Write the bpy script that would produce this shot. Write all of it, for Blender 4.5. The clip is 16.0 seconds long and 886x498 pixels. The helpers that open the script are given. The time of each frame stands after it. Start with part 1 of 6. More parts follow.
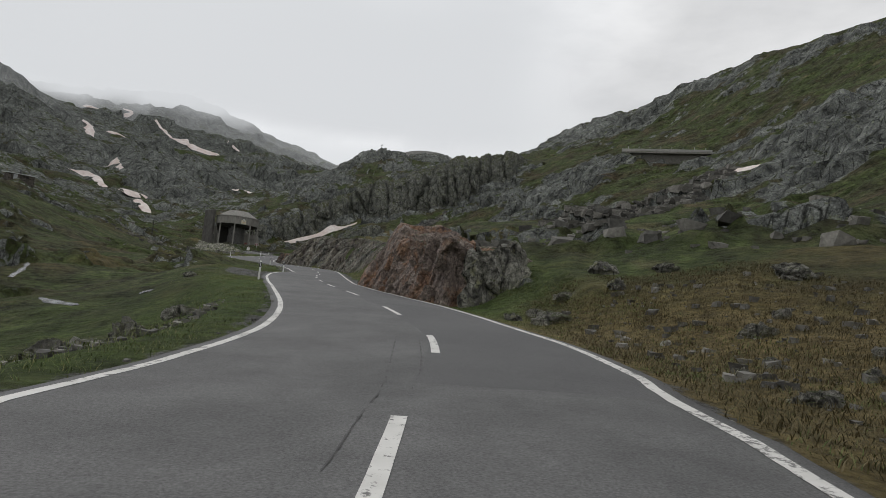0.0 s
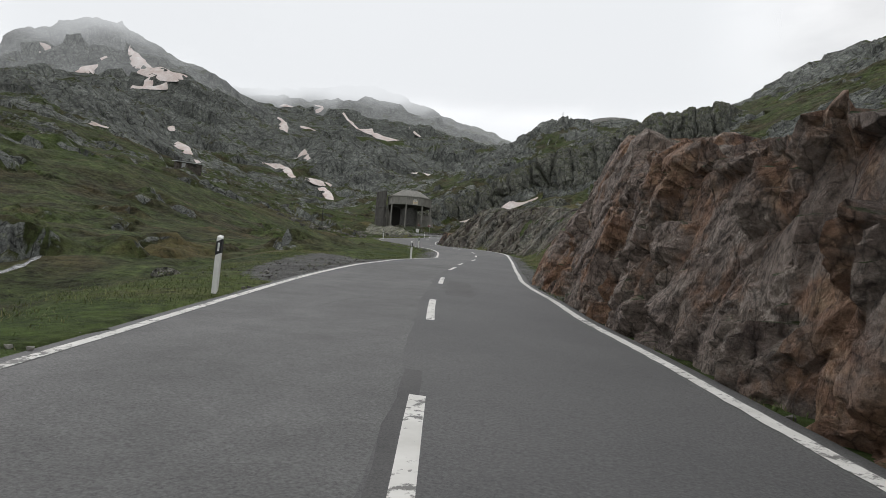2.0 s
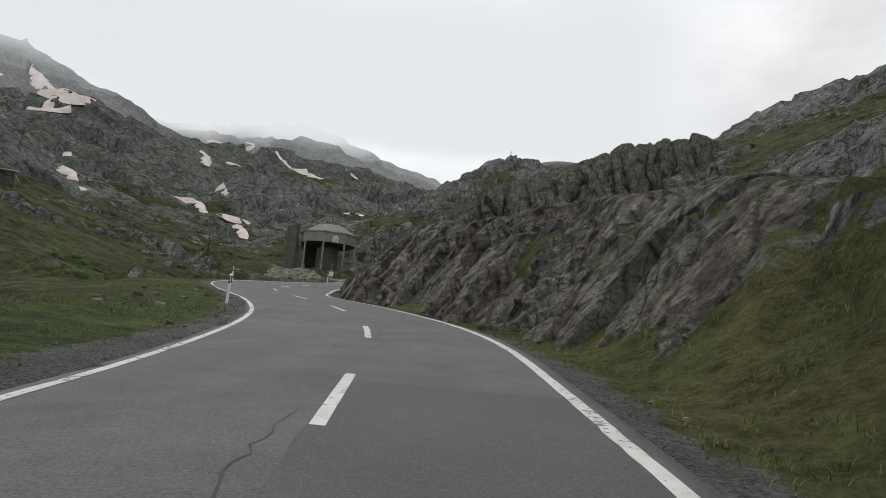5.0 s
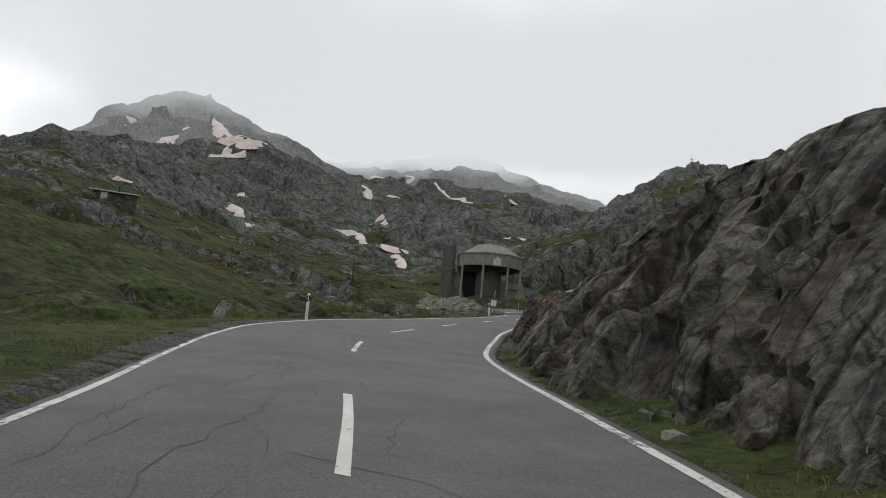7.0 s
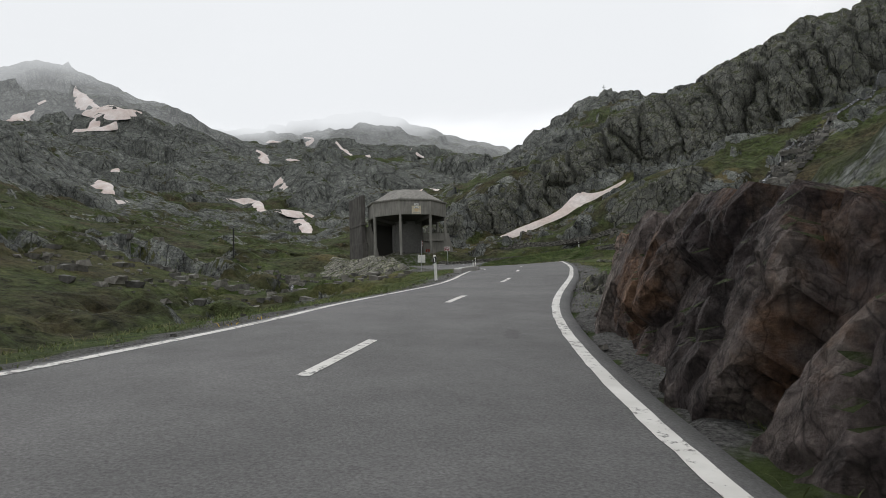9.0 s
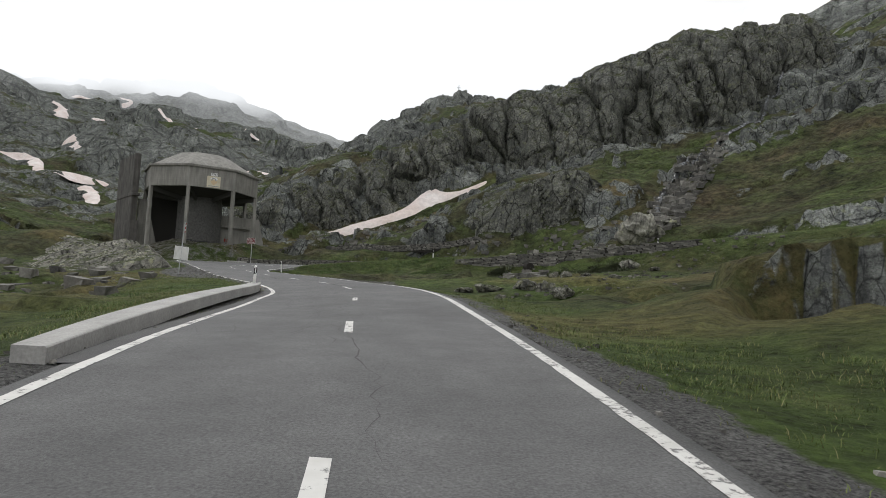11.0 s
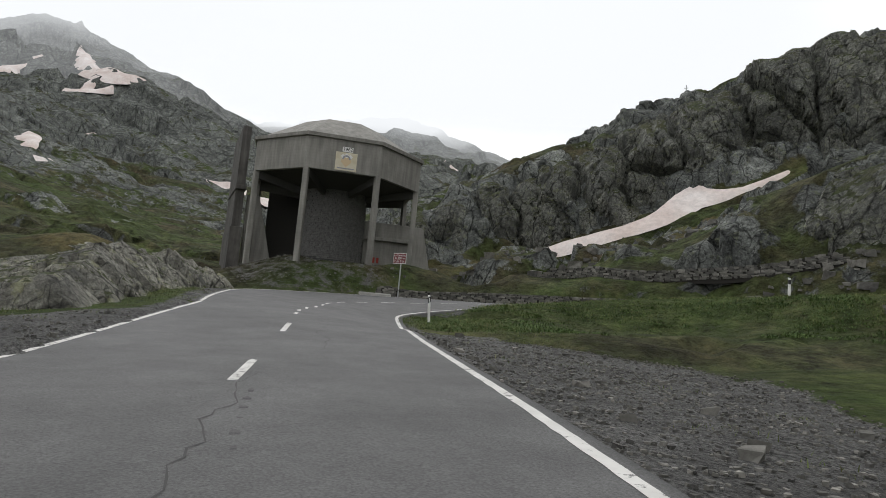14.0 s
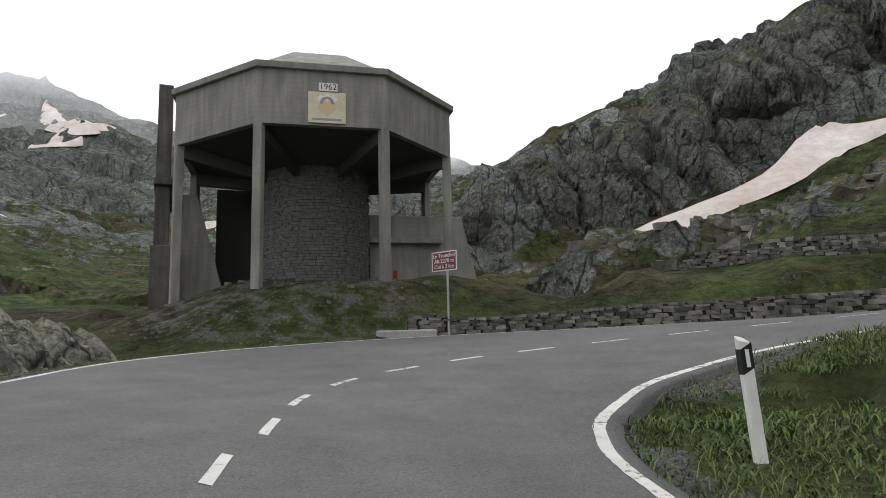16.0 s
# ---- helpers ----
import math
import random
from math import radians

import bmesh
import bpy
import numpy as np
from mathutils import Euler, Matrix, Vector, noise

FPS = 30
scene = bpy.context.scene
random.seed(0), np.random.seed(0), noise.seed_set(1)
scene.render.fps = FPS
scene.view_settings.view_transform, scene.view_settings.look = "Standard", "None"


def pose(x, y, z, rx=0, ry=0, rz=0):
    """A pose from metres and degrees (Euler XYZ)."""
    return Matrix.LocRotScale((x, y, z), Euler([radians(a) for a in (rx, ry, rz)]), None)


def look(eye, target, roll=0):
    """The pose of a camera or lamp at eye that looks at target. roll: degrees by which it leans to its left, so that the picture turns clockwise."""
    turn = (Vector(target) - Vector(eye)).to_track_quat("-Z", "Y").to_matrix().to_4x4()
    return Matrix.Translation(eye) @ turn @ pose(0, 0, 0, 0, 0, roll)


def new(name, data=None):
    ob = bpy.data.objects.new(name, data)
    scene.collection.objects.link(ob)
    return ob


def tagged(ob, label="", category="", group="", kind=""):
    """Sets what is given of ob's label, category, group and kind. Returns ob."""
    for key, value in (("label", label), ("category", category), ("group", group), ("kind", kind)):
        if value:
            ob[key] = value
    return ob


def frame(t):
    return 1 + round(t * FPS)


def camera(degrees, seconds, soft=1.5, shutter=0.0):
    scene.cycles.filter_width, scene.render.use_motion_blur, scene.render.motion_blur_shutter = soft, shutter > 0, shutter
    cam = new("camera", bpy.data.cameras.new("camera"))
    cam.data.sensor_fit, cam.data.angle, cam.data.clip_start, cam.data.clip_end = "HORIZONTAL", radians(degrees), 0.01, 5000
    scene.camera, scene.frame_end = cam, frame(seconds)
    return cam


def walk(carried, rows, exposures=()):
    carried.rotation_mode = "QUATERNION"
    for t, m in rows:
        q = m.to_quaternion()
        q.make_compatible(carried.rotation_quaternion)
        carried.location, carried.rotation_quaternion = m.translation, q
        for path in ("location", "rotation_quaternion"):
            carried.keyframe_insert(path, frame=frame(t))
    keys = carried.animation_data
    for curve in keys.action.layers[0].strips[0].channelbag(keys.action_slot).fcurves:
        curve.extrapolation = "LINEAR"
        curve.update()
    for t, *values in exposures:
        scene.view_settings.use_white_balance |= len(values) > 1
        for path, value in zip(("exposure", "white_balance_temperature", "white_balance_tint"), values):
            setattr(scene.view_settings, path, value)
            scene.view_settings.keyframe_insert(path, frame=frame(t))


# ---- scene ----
cam = camera(69.0, 16.0, soft=0.5)
PATH = [
    (0, (2.584, 3.195, 5.9), (2.587, 5.187, 6.079), 5.7),
    (0.5, (2.538, 10.102, 6.201), (2.374, 12.089, 6.348), 7.5),
    (1, (1.885, 17.358, 6.537), (1.53, 19.321, 6.679), 6.3),
    (1.5, (0.84, 24.638, 6.949), (0.376, 26.582, 7.027), 5.5),
    (2, (-0.566, 31.805, 7.292), (-1.116, 33.727, 7.359), 4.6),
    (2.3, (-1.487, 35.959, 7.492), (-2.1, 37.851, 7.706), 4.3),
    (2.5, (-2.073, 38.727, 7.609), (-2.701, 40.609, 7.863), 3.7),
    (2.7, (-2.687, 41.476, 7.719), (-3.318, 43.354, 7.989), 3.5),
    (3, (-3.603, 45.74, 7.909), (-4.205, 47.626, 8.194), 2.8),
    (3.2, (-4.301, 48.672, 8.016), (-4.788, 50.597, 8.253), 1.7),
    (5.3, (-11.151, 80.528, 9.768), (-11.532, 82.477, 10.003), 5.6),
    (5.5, (-11.967, 83.351, 9.938), (-12.492, 85.269, 10.154), 7.0),
    (6, (-14.375, 90.092, 10.448), (-15.037, 91.967, 10.663), 6.8),
    (6.5, (-17.037, 96.635, 10.832), (-17.847, 98.443, 11.108), 5.4),
    (7, (-20.151, 103.056, 11.281), (-21.001, 104.845, 11.558), 5.0),
    (7.5, (-23.128, 109.089, 11.56), (-23.985, 110.878, 11.817), 3.8),
    (8, (-26.034, 114.952, 11.887), (-26.877, 116.754, 12.089), 2.7),
    (8.5, (-28.606, 120.982, 12.256), (-29.384, 122.817, 12.422), 0.5),
    (9, (-30.778, 127.395, 12.649), (-31.378, 129.296, 12.808), -1.9),
    (9.5, (-32.386, 134.207, 13.192), (-32.808, 136.156, 13.335), -2.6),
    (9.7, (-32.863, 137.002, 13.398), (-33.207, 138.966, 13.554), -2.1),
    (11.8, (-37.84, 166.706, 15.962), (-37.876, 168.697, 16.144), 4.3),
    (12, (-38.201, 169.32, 16.071), (-38.285, 171.309, 16.269), 6.0),
    (12.5, (-39.368, 175.774, 16.383), (-39.617, 177.747, 16.594), 9.3),
    (13, (-40.77, 181.971, 16.768), (-41.202, 183.915, 16.95), 8.2),
    (13.5, (-42.811, 188.041, 17.147), (-43.447, 189.926, 17.355), 5.3),
    (14, (-45.254, 193.861, 17.363), (-45.944, 195.724, 17.59), 5.1),
    (14.5, (-48.061, 199.274, 17.619), (-48.857, 201.094, 17.85), 5.3),
    (15, (-50.905, 204.365, 17.975), (-51.755, 206.159, 18.223), 4.5),
    (15.5, (-53.681, 209.094, 18.283), (-54.521, 210.889, 18.551), 2.4),
    (16, (-56.084, 213.556, 18.531), (-56.763, 215.414, 18.823), -1.5),
]
walk(cam, [(t, look(eye, target, roll)) for t, eye, target, roll in PATH],
     exposures=[(0, -0.38), (0.5, -0.25), (1, -0.38), (1.5, -0.35), (2.0, -0.08), (2.5, -0.1), (3, -0.38), (5.5, -0.12), (6, -0.1), (6.5, -0.25), (7, -0.3), (8.5, -0.15), (9.5, 0.03), (12, 0.2), (12.5, -0.04), (13, 0.18), (13.5, 0.1), (14.5, 0.14), (16, 0.33)])

# ---- sky and light: high overcast, cloud down on the peaks ----
world = bpy.data.worlds.new("overcast")
scene.world = world
world.use_nodes = True
wn, wl = world.node_tree.nodes, world.node_tree.links
wn.clear()
w_out, w_bg = wn.new("ShaderNodeOutputWorld"), wn.new("ShaderNodeBackground")
w_sky, w_hsv, w_mix = wn.new("ShaderNodeTexSky"), wn.new("ShaderNodeHueSaturation"), wn.new("ShaderNodeMix")
w_co, w_map, w_noise, w_ramp = wn.new("ShaderNodeTexCoord"), wn.new("ShaderNodeMapping"), wn.new("ShaderNodeTexNoise"), wn.new("ShaderNodeValToRGB")
SUN_ELEVATION, SUN_ROTATION = radians(40), radians(-44)
w_sky.sky_type, w_sky.sun_disc = "NISHITA", False
w_sky.sun_elevation, w_sky.sun_rotation = SUN_ELEVATION, SUN_ROTATION
w_sky.altitude, w_sky.dust_density = 2200, 4.0
w_hsv.inputs["Saturation"].default_value = 0.12
w_hsv.inputs["Value"].default_value = 0.12
w_map.inputs["Scale"].default_value = (1.0, 1.0, 2.6)
w_noise.inputs["Scale"].default_value, w_noise.inputs["Detail"].default_value, w_noise.inputs["Roughness"].default_value = 2.6, 6.0, 0.55
w_ramp.color_ramp.elements[0].position, w_ramp.color_ramp.elements[0].color = 0.32, (0.63, 0.64, 0.66, 1)
w_ramp.color_ramp.elements[1].position, w_ramp.color_ramp.elements[1].color = 0.66, (0.98, 0.985, 0.995, 1)
w_mix.data_type = "RGBA"
w_mix.inputs["Factor"].default_value = 0.9
wl.new(w_co.outputs["Generated"], w_map.inputs["Vector"]), wl.new(w_map.outputs["Vector"], w_noise.inputs["Vector"])
wl.new(w_noise.outputs["Fac"], w_ramp.inputs["Fac"]), wl.new(w_sky.outputs["Color"], w_hsv.inputs["Color"])
wl.new(w_hsv.outputs["Color"], w_mix.inputs["A"]), wl.new(w_ramp.outputs["Color"], w_mix.inputs["B"])
wl.new(w_mix.outputs["Result"], w_bg.inputs["Color"]), wl.new(w_bg.outputs["Background"], w_out.inputs["Surface"])
# brighter where the sun stands behind the cloud
w_dot, w_glow, w_mul = wn.new("ShaderNodeVectorMath"), wn.new("ShaderNodeMapRange"), wn.new("ShaderNodeMath")
w_dot.operation, w_mul.operation = "DOT_PRODUCT", "MULTIPLY"
w_dot.inputs[1].default_value = (math.sin(SUN_ROTATION) * math.cos(SUN_ELEVATION), math.cos(SUN_ROTATION) * math.cos(SUN_ELEVATION), math.sin(SUN_ELEVATION))
w_glow.inputs["From Min"].default_value, w_glow.inputs["From Max"].default_value = 0.58, 0.99
w_glow.inputs["To Min"].default_value, w_glow.inputs["To Max"].default_value = 0.92, 2.0
w_mul.inputs[1].default_value = 1.16
wl.new(w_co.outputs["Generated"], w_dot.inputs[0]), wl.new(w_dot.outputs["Value"], w_glow.inputs["Value"])
wl.new(w_glow.outputs["Result"], w_mul.inputs[0]), wl.new(w_mul.outputs["Value"], w_bg.inputs["Strength"])
sun = new("sun", bpy.data.lights.new("sun", "SUN"))
sun.data.energy, sun.data.angle, sun.data.color = 0.9, radians(40), (1.0, 0.98, 0.95)
sun.matrix_world = look((0, 0, 100), Vector((0, 0, 100)) - Vector((math.sin(SUN_ROTATION) * math.cos(SUN_ELEVATION), math.cos(SUN_ROTATION) * math.cos(SUN_ELEVATION), math.sin(SUN_ELEVATION))))

# ---- noise and small helpers ----
def hashed(i, j, k, seed):
    h = (i * 374761393 + j * 668265263 + k * 2147483647 + seed * 1274126177) & 0xFFFFFFFF
    h = ((h ^ (h >> 13)) * 1274126177) & 0xFFFFFFFF
    h = ((h ^ (h >> 16)) * 2246822519) & 0xFFFFFFFF
    return ((h ^ (h >> 15)) & 0xFFFFFF) / float(0xFFFFFF)


def value_noise(p, seed=0):
    """Smooth noise from 0 to 1 at the points p (n x 3)."""
    f = np.floor(p)
    i = f.astype(np.int64)
    u = p - f
    u = u * u * u * (u * (u * 6 - 15) + 10)
    total = 0
    for a in (0, 1):
        for b in (0, 1):
            for c in (0, 1):
                w = (u[:, 0] if a else 1 - u[:, 0]) * (u[:, 1] if b else 1 - u[:, 1]) * (u[:, 2] if c else 1 - u[:, 2])
                total = total + w * hashed(i[:, 0] + a, i[:, 1] + b, i[:, 2] + c, seed)
    return total


def fbm(p, octaves=4, seed=0, gain=0.5):
    total, amp, norm = 0, 1.0, 0.0
    for o in range(octaves):
        total = total + amp * (value_noise(p * 2.03 ** o + 17.3 * o, seed + o) - 0.5)
        norm += amp
        amp *= gain
    return 2 * total / norm


def facets(p, seed=0, tilt=0.9):
    """Broken rock: every point takes the plane of its nearest seed block. About -1 to 1; second value: distance to the joint."""
    f = np.floor(p).astype(np.int64)
    best, second, value = np.full(len(p), 9.0), np.full(len(p), 9.0), np.zeros(len(p))
    for a in (-1, 0, 1):
        for b in (-1, 0, 1):
            for c in (-1, 0, 1):
                i, j, k = f[:, 0] + a, f[:, 1] + b, f[:, 2] + c
                s = np.stack([i + hashed(i, j, k, seed), j + hashed(i, j, k, seed + 1), k + hashed(i, j, k, seed + 2)], 1)
                d = p - s
                r = (d * d).sum(1)
                plane = hashed(i, j, k, seed + 6) - 0.5 + tilt * ((hashed(i, j, k, seed + 3) - 0.5) * d[:, 0] + (hashed(i, j, k, seed + 4) - 0.5) * d[:, 1] + (hashed(i, j, k, seed + 5) - 0.5) * d[:, 2])
                near = r < best
                second = np.where(near, best, np.minimum(second, r))
                value = np.where(near, plane, value)
                best = np.where(near, r, best)
    return 2 * value, np.sqrt(second) - np.sqrt(best)


def smooth(a, b, x):
    t = np.clip((x - a) / (b - a), 0, 1)
    return t * t * (3 - 2 * t)


def spline(points, step):
    """A smooth line through the points (any number of coordinates), sampled about every step metres."""
    p = np.array(points, float)
    p = np.vstack([2 * p[0] - p[1], p, 2 * p[-1] - p[-2]])
    out = []
    for a, b, c, d in zip(p, p[1:], p[2:], p[3:]):
        n = max(1, int(round(np.linalg.norm((c - b)[:2]) / step)))
        for t in np.arange(n) / n:
            out.append(0.5 * (2 * b + (c - a) * t + (2 * a - 5 * b + 4 * c - d) * t * t + (3 * b - a - 3 * c + d) * t ** 3))
    out.append(p[-2])
    return np.array(out)


def mesh_ob(name, verts, faces, material=None, parent=None, label="", smooth_shade=False):
    me = bpy.data.meshes.new(name)
    me.from_pydata([tuple(v) for v in verts], [], [tuple(f) for f in faces])
    me.update()
    if material:
        me.materials.append(material)
    if smooth_shade:
        me.polygons.foreach_set("use_smooth", [True] * len(me.polygons))
    ob = new(name, me)
    ob.parent = parent
    if label:
        ob["label"] = label
    return ob


def part(name, bm, material, parent=None, label=""):
    me = bpy.data.meshes.new(name)
    bm.to_mesh(me)
    bm.free()
    me.materials.append(material)
    ob = new(name, me)
    ob.parent = parent
    if label:
        ob["label"] = label
    return ob


def box(bm, size, m=None, bevel=0.0):
    made = bmesh.ops.create_cube(bm, size=1.0, matrix=(m or Matrix()) @ Matrix.Diagonal((*size, 1)))
    if bevel:
        edges = list({e for v in made["verts"] for e in v.link_edges})
        bmesh.ops.bevel(bm, geom=edges, offset=bevel, segments=1, affect="EDGES")
    return bm


def tube(bm, radius, height, m=None, sides=16, top=None):
    bmesh.ops.create_cone(bm, cap_ends=True, segments=sides, radius1=radius, radius2=radius if top is None else top, depth=height, matrix=(m or Matrix()) @ Matrix.Translation((0, 0, height / 2)))
    return bm


def grid_faces(rows, cols):
    i = np.arange((rows - 1) * cols).reshape(rows - 1, cols)[:, :-1].ravel()
    return np.stack([i, i + 1, i + cols + 1, i + cols], 1)


# ---- materials ----
def material(name, base, rough=0.85, spec=0.3, metal=0.0):
    m = bpy.data.materials.new(name)
    m.use_nodes = True
    b = m.node_tree.nodes["Principled BSDF"]
    b.inputs["Base Color"].default_value = (*base, 1)
    b.inputs["Roughness"].default_value, b.inputs["Metallic"].default_value = rough, metal
    b.inputs["Specular IOR Level"].default_value = spec
    return m


class Nodes:
    """A short hand for wiring a material."""

    def __init__(self, m):
        self.n, self.l, self.b = m.node_tree.nodes, m.node_tree.links, m.node_tree.nodes["Principled BSDF"]
        self.co = self.n.new("ShaderNodeTexCoord").outputs["Object"]

    def noise(self, scale, detail=4.0, rough=0.55, stretch=None):
        t = self.n.new("ShaderNodeTexNoise")
        t.inputs["Scale"].default_value, t.inputs["Detail"].default_value, t.inputs["Roughness"].default_value = scale, detail, rough
        co = self.co
        if stretch:
            mp = self.n.new("ShaderNodeMapping")
            mp.inputs["Scale"].default_value = stretch
            self.l.new(co, mp.inputs["Vector"])
            co = mp.outputs["Vector"]
        self.l.new(co, t.inputs["Vector"])
        return t.outputs["Fac"]

    def cells(self, scale, feature="F1", stretch=None, warp=0.0):
        t = self.n.new("ShaderNodeTexVoronoi")
        t.feature = feature
        t.inputs["Scale"].default_value = scale
        co = self.co
        if stretch:
            mp = self.n.new("ShaderNodeMapping")
            mp.inputs["Scale"].default_value = stretch
            self.l.new(co, mp.inputs["Vector"])
            co = mp.outputs["Vector"]
        if warp:
            w, add = self.n.new("ShaderNodeTexNoise"), self.n.new("ShaderNodeVectorMath")
            w.inputs["Scale"].default_value, w.inputs["Detail"].default_value = 1.5 * scale, 4.0
            add.operation, add.inputs[2].default_value = "MULTIPLY_ADD", (0, 0, 0)
            add.inputs[1].default_value = (warp / scale,) * 3
            self.l.new(co, w.inputs["Vector"]), self.l.new(w.outputs["Color"], add.inputs[0]), self.l.new(co, add.inputs[2])
            co = add.outputs["Vector"]
        self.l.new(co, t.inputs["Vector"])
        return t

    def ramp(self, fac, *stops):
        r = self.n.new("ShaderNodeValToRGB")
        while len(r.color_ramp.elements) < len(stops):
            r.color_ramp.elements.new(0.5)
        for e, (at, c) in zip(r.color_ramp.elements, stops):
            e.position, e.color = at, (*c, 1) if isinstance(c, tuple) else (c, c, c, 1)
        self.l.new(fac, r.inputs["Fac"])
        return r.outputs["Color"]

    def mix(self, fac, a, b, blend="MIX"):
        x = self.n.new("ShaderNodeMix")
        x.data_type, x.blend_type = "RGBA", blend
        for key, v in (("Factor", fac), ("A", a), ("B", b)):
            if isinstance(v, (int, float)):
                x.inputs[key].default_value = v if key == "Factor" else (v, v, v, 1)
            elif isinstance(v, tuple):
                x.inputs[key].default_value = (*v, 1)
            else:
                self.l.new(v, x.inputs[key])
        return x.outputs["Result"]

    def math(self, op, a, b=0.0):
        x = self.n.new("ShaderNodeMath")
        x.operation = op
        for k, v in enumerate((a, b)):
            if isinstance(v, (int, float)):
                x.inputs[k].default_value = v
            else:
                self.l.new(v, x.inputs[k])
        return x.outputs["Value"]

    def attribute(self, name):
        t = self.n.new("ShaderNodeAttribute")
        t.attribute_name = name
        return t.outputs["Fac"]

    def steepness(self):
        g, s = self.n.new("ShaderNodeNewGeometry"), self.n.new("ShaderNodeSeparateXYZ")
        self.l.new(g.outputs["Normal"], s.inputs["Vector"])
        return s.outputs["Z"]

    def set(self, colour=None, rough=None, bump=None, strength=0.4, distance=0.02):
        if colour is not None:
            self.l.new(colour, self.b.inputs["Base Color"])
        if rough is not None:
            self.l.new(rough, self.b.inputs["Roughness"])
        if bump is not None:
            t = self.n.new("ShaderNodeBump")
            t.inputs["Strength"].default_value, t.inputs["Distance"].default_value = strength, distance
            self.l.new(bump, t.inputs["Height"])
            self.l.new(t.outputs["Normal"], self.b.inputs["Normal"])


def rock_relief(k):
    """Height for the bump: grain, and fine cracks along the joints."""
    crackle = k.ramp(k.cells(1.3, "DISTANCE_TO_EDGE", (1.0, 1.0, 0.45)).outputs["Distance"], (0.0, 0.0), (0.05, 0.45))
    fine_ = k.ramp(k.cells(4.5, "DISTANCE_TO_EDGE", (1.0, 1.0, 0.6)).outputs["Distance"], (0.0, 0.0), (0.06, 0.2))
    return k.math("ADD", k.math("ADD", k.math("MULTIPLY", k.noise(6.0, 10, 0.78), 2.2), k.math("MULTIPLY", k.noise(1.2, 6, 0.65), 2.0)), k.math("ADD", crackle, fine_))


def rock_colour(k, warm=0.0):
    """Gneiss: greys with green-yellow lichen, dark seepage streaks, joints darkened for crevice shade and, where warm,
    rust.
    """
    grey = k.ramp(k.noise(0.35, 6, 0.6), (0.25, (0.066, 0.066, 0.063)), (0.5, (0.125, 0.124, 0.114)), (0.75, (0.22, 0.217, 0.195)))
    fine = k.ramp(k.noise(3.5, 10, 0.82), (0.36, 0.18), (0.66, 1.9))
    c = k.mix(1.0, grey, fine, "MULTIPLY")
    # joint lines darkened in the colour to make up for weak crevice shade
    c = k.mix(1.0, c, k.ramp(k.cells(0.42, "DISTANCE_TO_EDGE", (1.0, 1.0, 0.42), 0.45).outputs["Distance"], (0.0, 0.15), (0.045, 1.0)), "MULTIPLY")
    c = k.mix(1.0, c, k.ramp(k.cells(1.5, "DISTANCE_TO_EDGE", (1.0, 1.0, 0.5), 0.6).outputs["Distance"], (0.0, 0.35), (0.045, 1.0)), "MULTIPLY")
    lichen = k.ramp(k.noise(1.3, 7, 0.7), (0.56, 0.0), (0.66, 0.65))
    c = k.mix(lichen, c, (0.19, 0.195, 0.12))
    streak = k.ramp(k.noise(0.8, 5, 0.6, (1.0, 1.0, 0.16)), (0.52, 0.0), (0.68, 0.75))
    c = k.mix(streak, c, (0.05, 0.05, 0.05))
    if warm:
        rust = k.ramp(k.noise(0.45, 7, 0.68, (1.0, 1.0, 0.5)), (0.40, 0.0), (0.52, warm))
        c = k.mix(rust, c, k.ramp(k.noise(0.9, 8, 0.74), (0.30, (0.058, 0.043, 0.045)), (0.43, (0.115, 0.078, 0.068)), (0.54, (0.22, 0.145, 0.10)), (0.64, (0.32, 0.25, 0.17))))
        stain = k.ramp(k.noise(0.45, 5, 0.6, (1.0, 1.0, 0.3)), (0.55, 0.0), (0.66, 0.8))
        c = k.mix(stain, c, (0.045, 0.036, 0.036))
    return c


def broken_rock(k, base, patch, patch_from, dark, dark_from):
    """Blasted gneiss: mottled base, coloured patches, dark damp stains and open joints."""
    c = k.ramp(k.noise(0.55, 8, 0.72), *zip((0.3, 0.5, 0.7), base))
    c = k.mix(k.ramp(k.noise(0.33, 6, 0.66), (patch_from, 0.0), (patch_from + 0.07, 0.85)), c, k.ramp(k.noise(1.7, 8, 0.74), *zip((0.32, 0.52, 0.68), patch)))
    c = k.mix(k.ramp(k.noise(0.5, 7, 0.7, (1.0, 1.0, 0.55)), (dark_from, 0.0), (dark_from + 0.08, 0.85)), c, dark)
    c = k.mix(1.0, c, k.ramp(k.noise(5.0, 10, 0.82), (0.34, 0.3), (0.66, 1.75)), "MULTIPLY")
    c = k.mix(1.0, c, k.ramp(k.cells(0.8, "DISTANCE_TO_EDGE", (1.0, 1.0, 0.55), 1.1).outputs["Distance"], (0.0, 0.42), (0.03, 1.0)), "MULTIPLY")
    return k.mix(1.0, c, k.ramp(k.cells(2.7, "DISTANCE_TO_EDGE", (1.0, 1.0, 0.6), 1.2).outputs["Distance"], (0.0, 0.5), (0.05, 1.0)), "MULTIPLY")


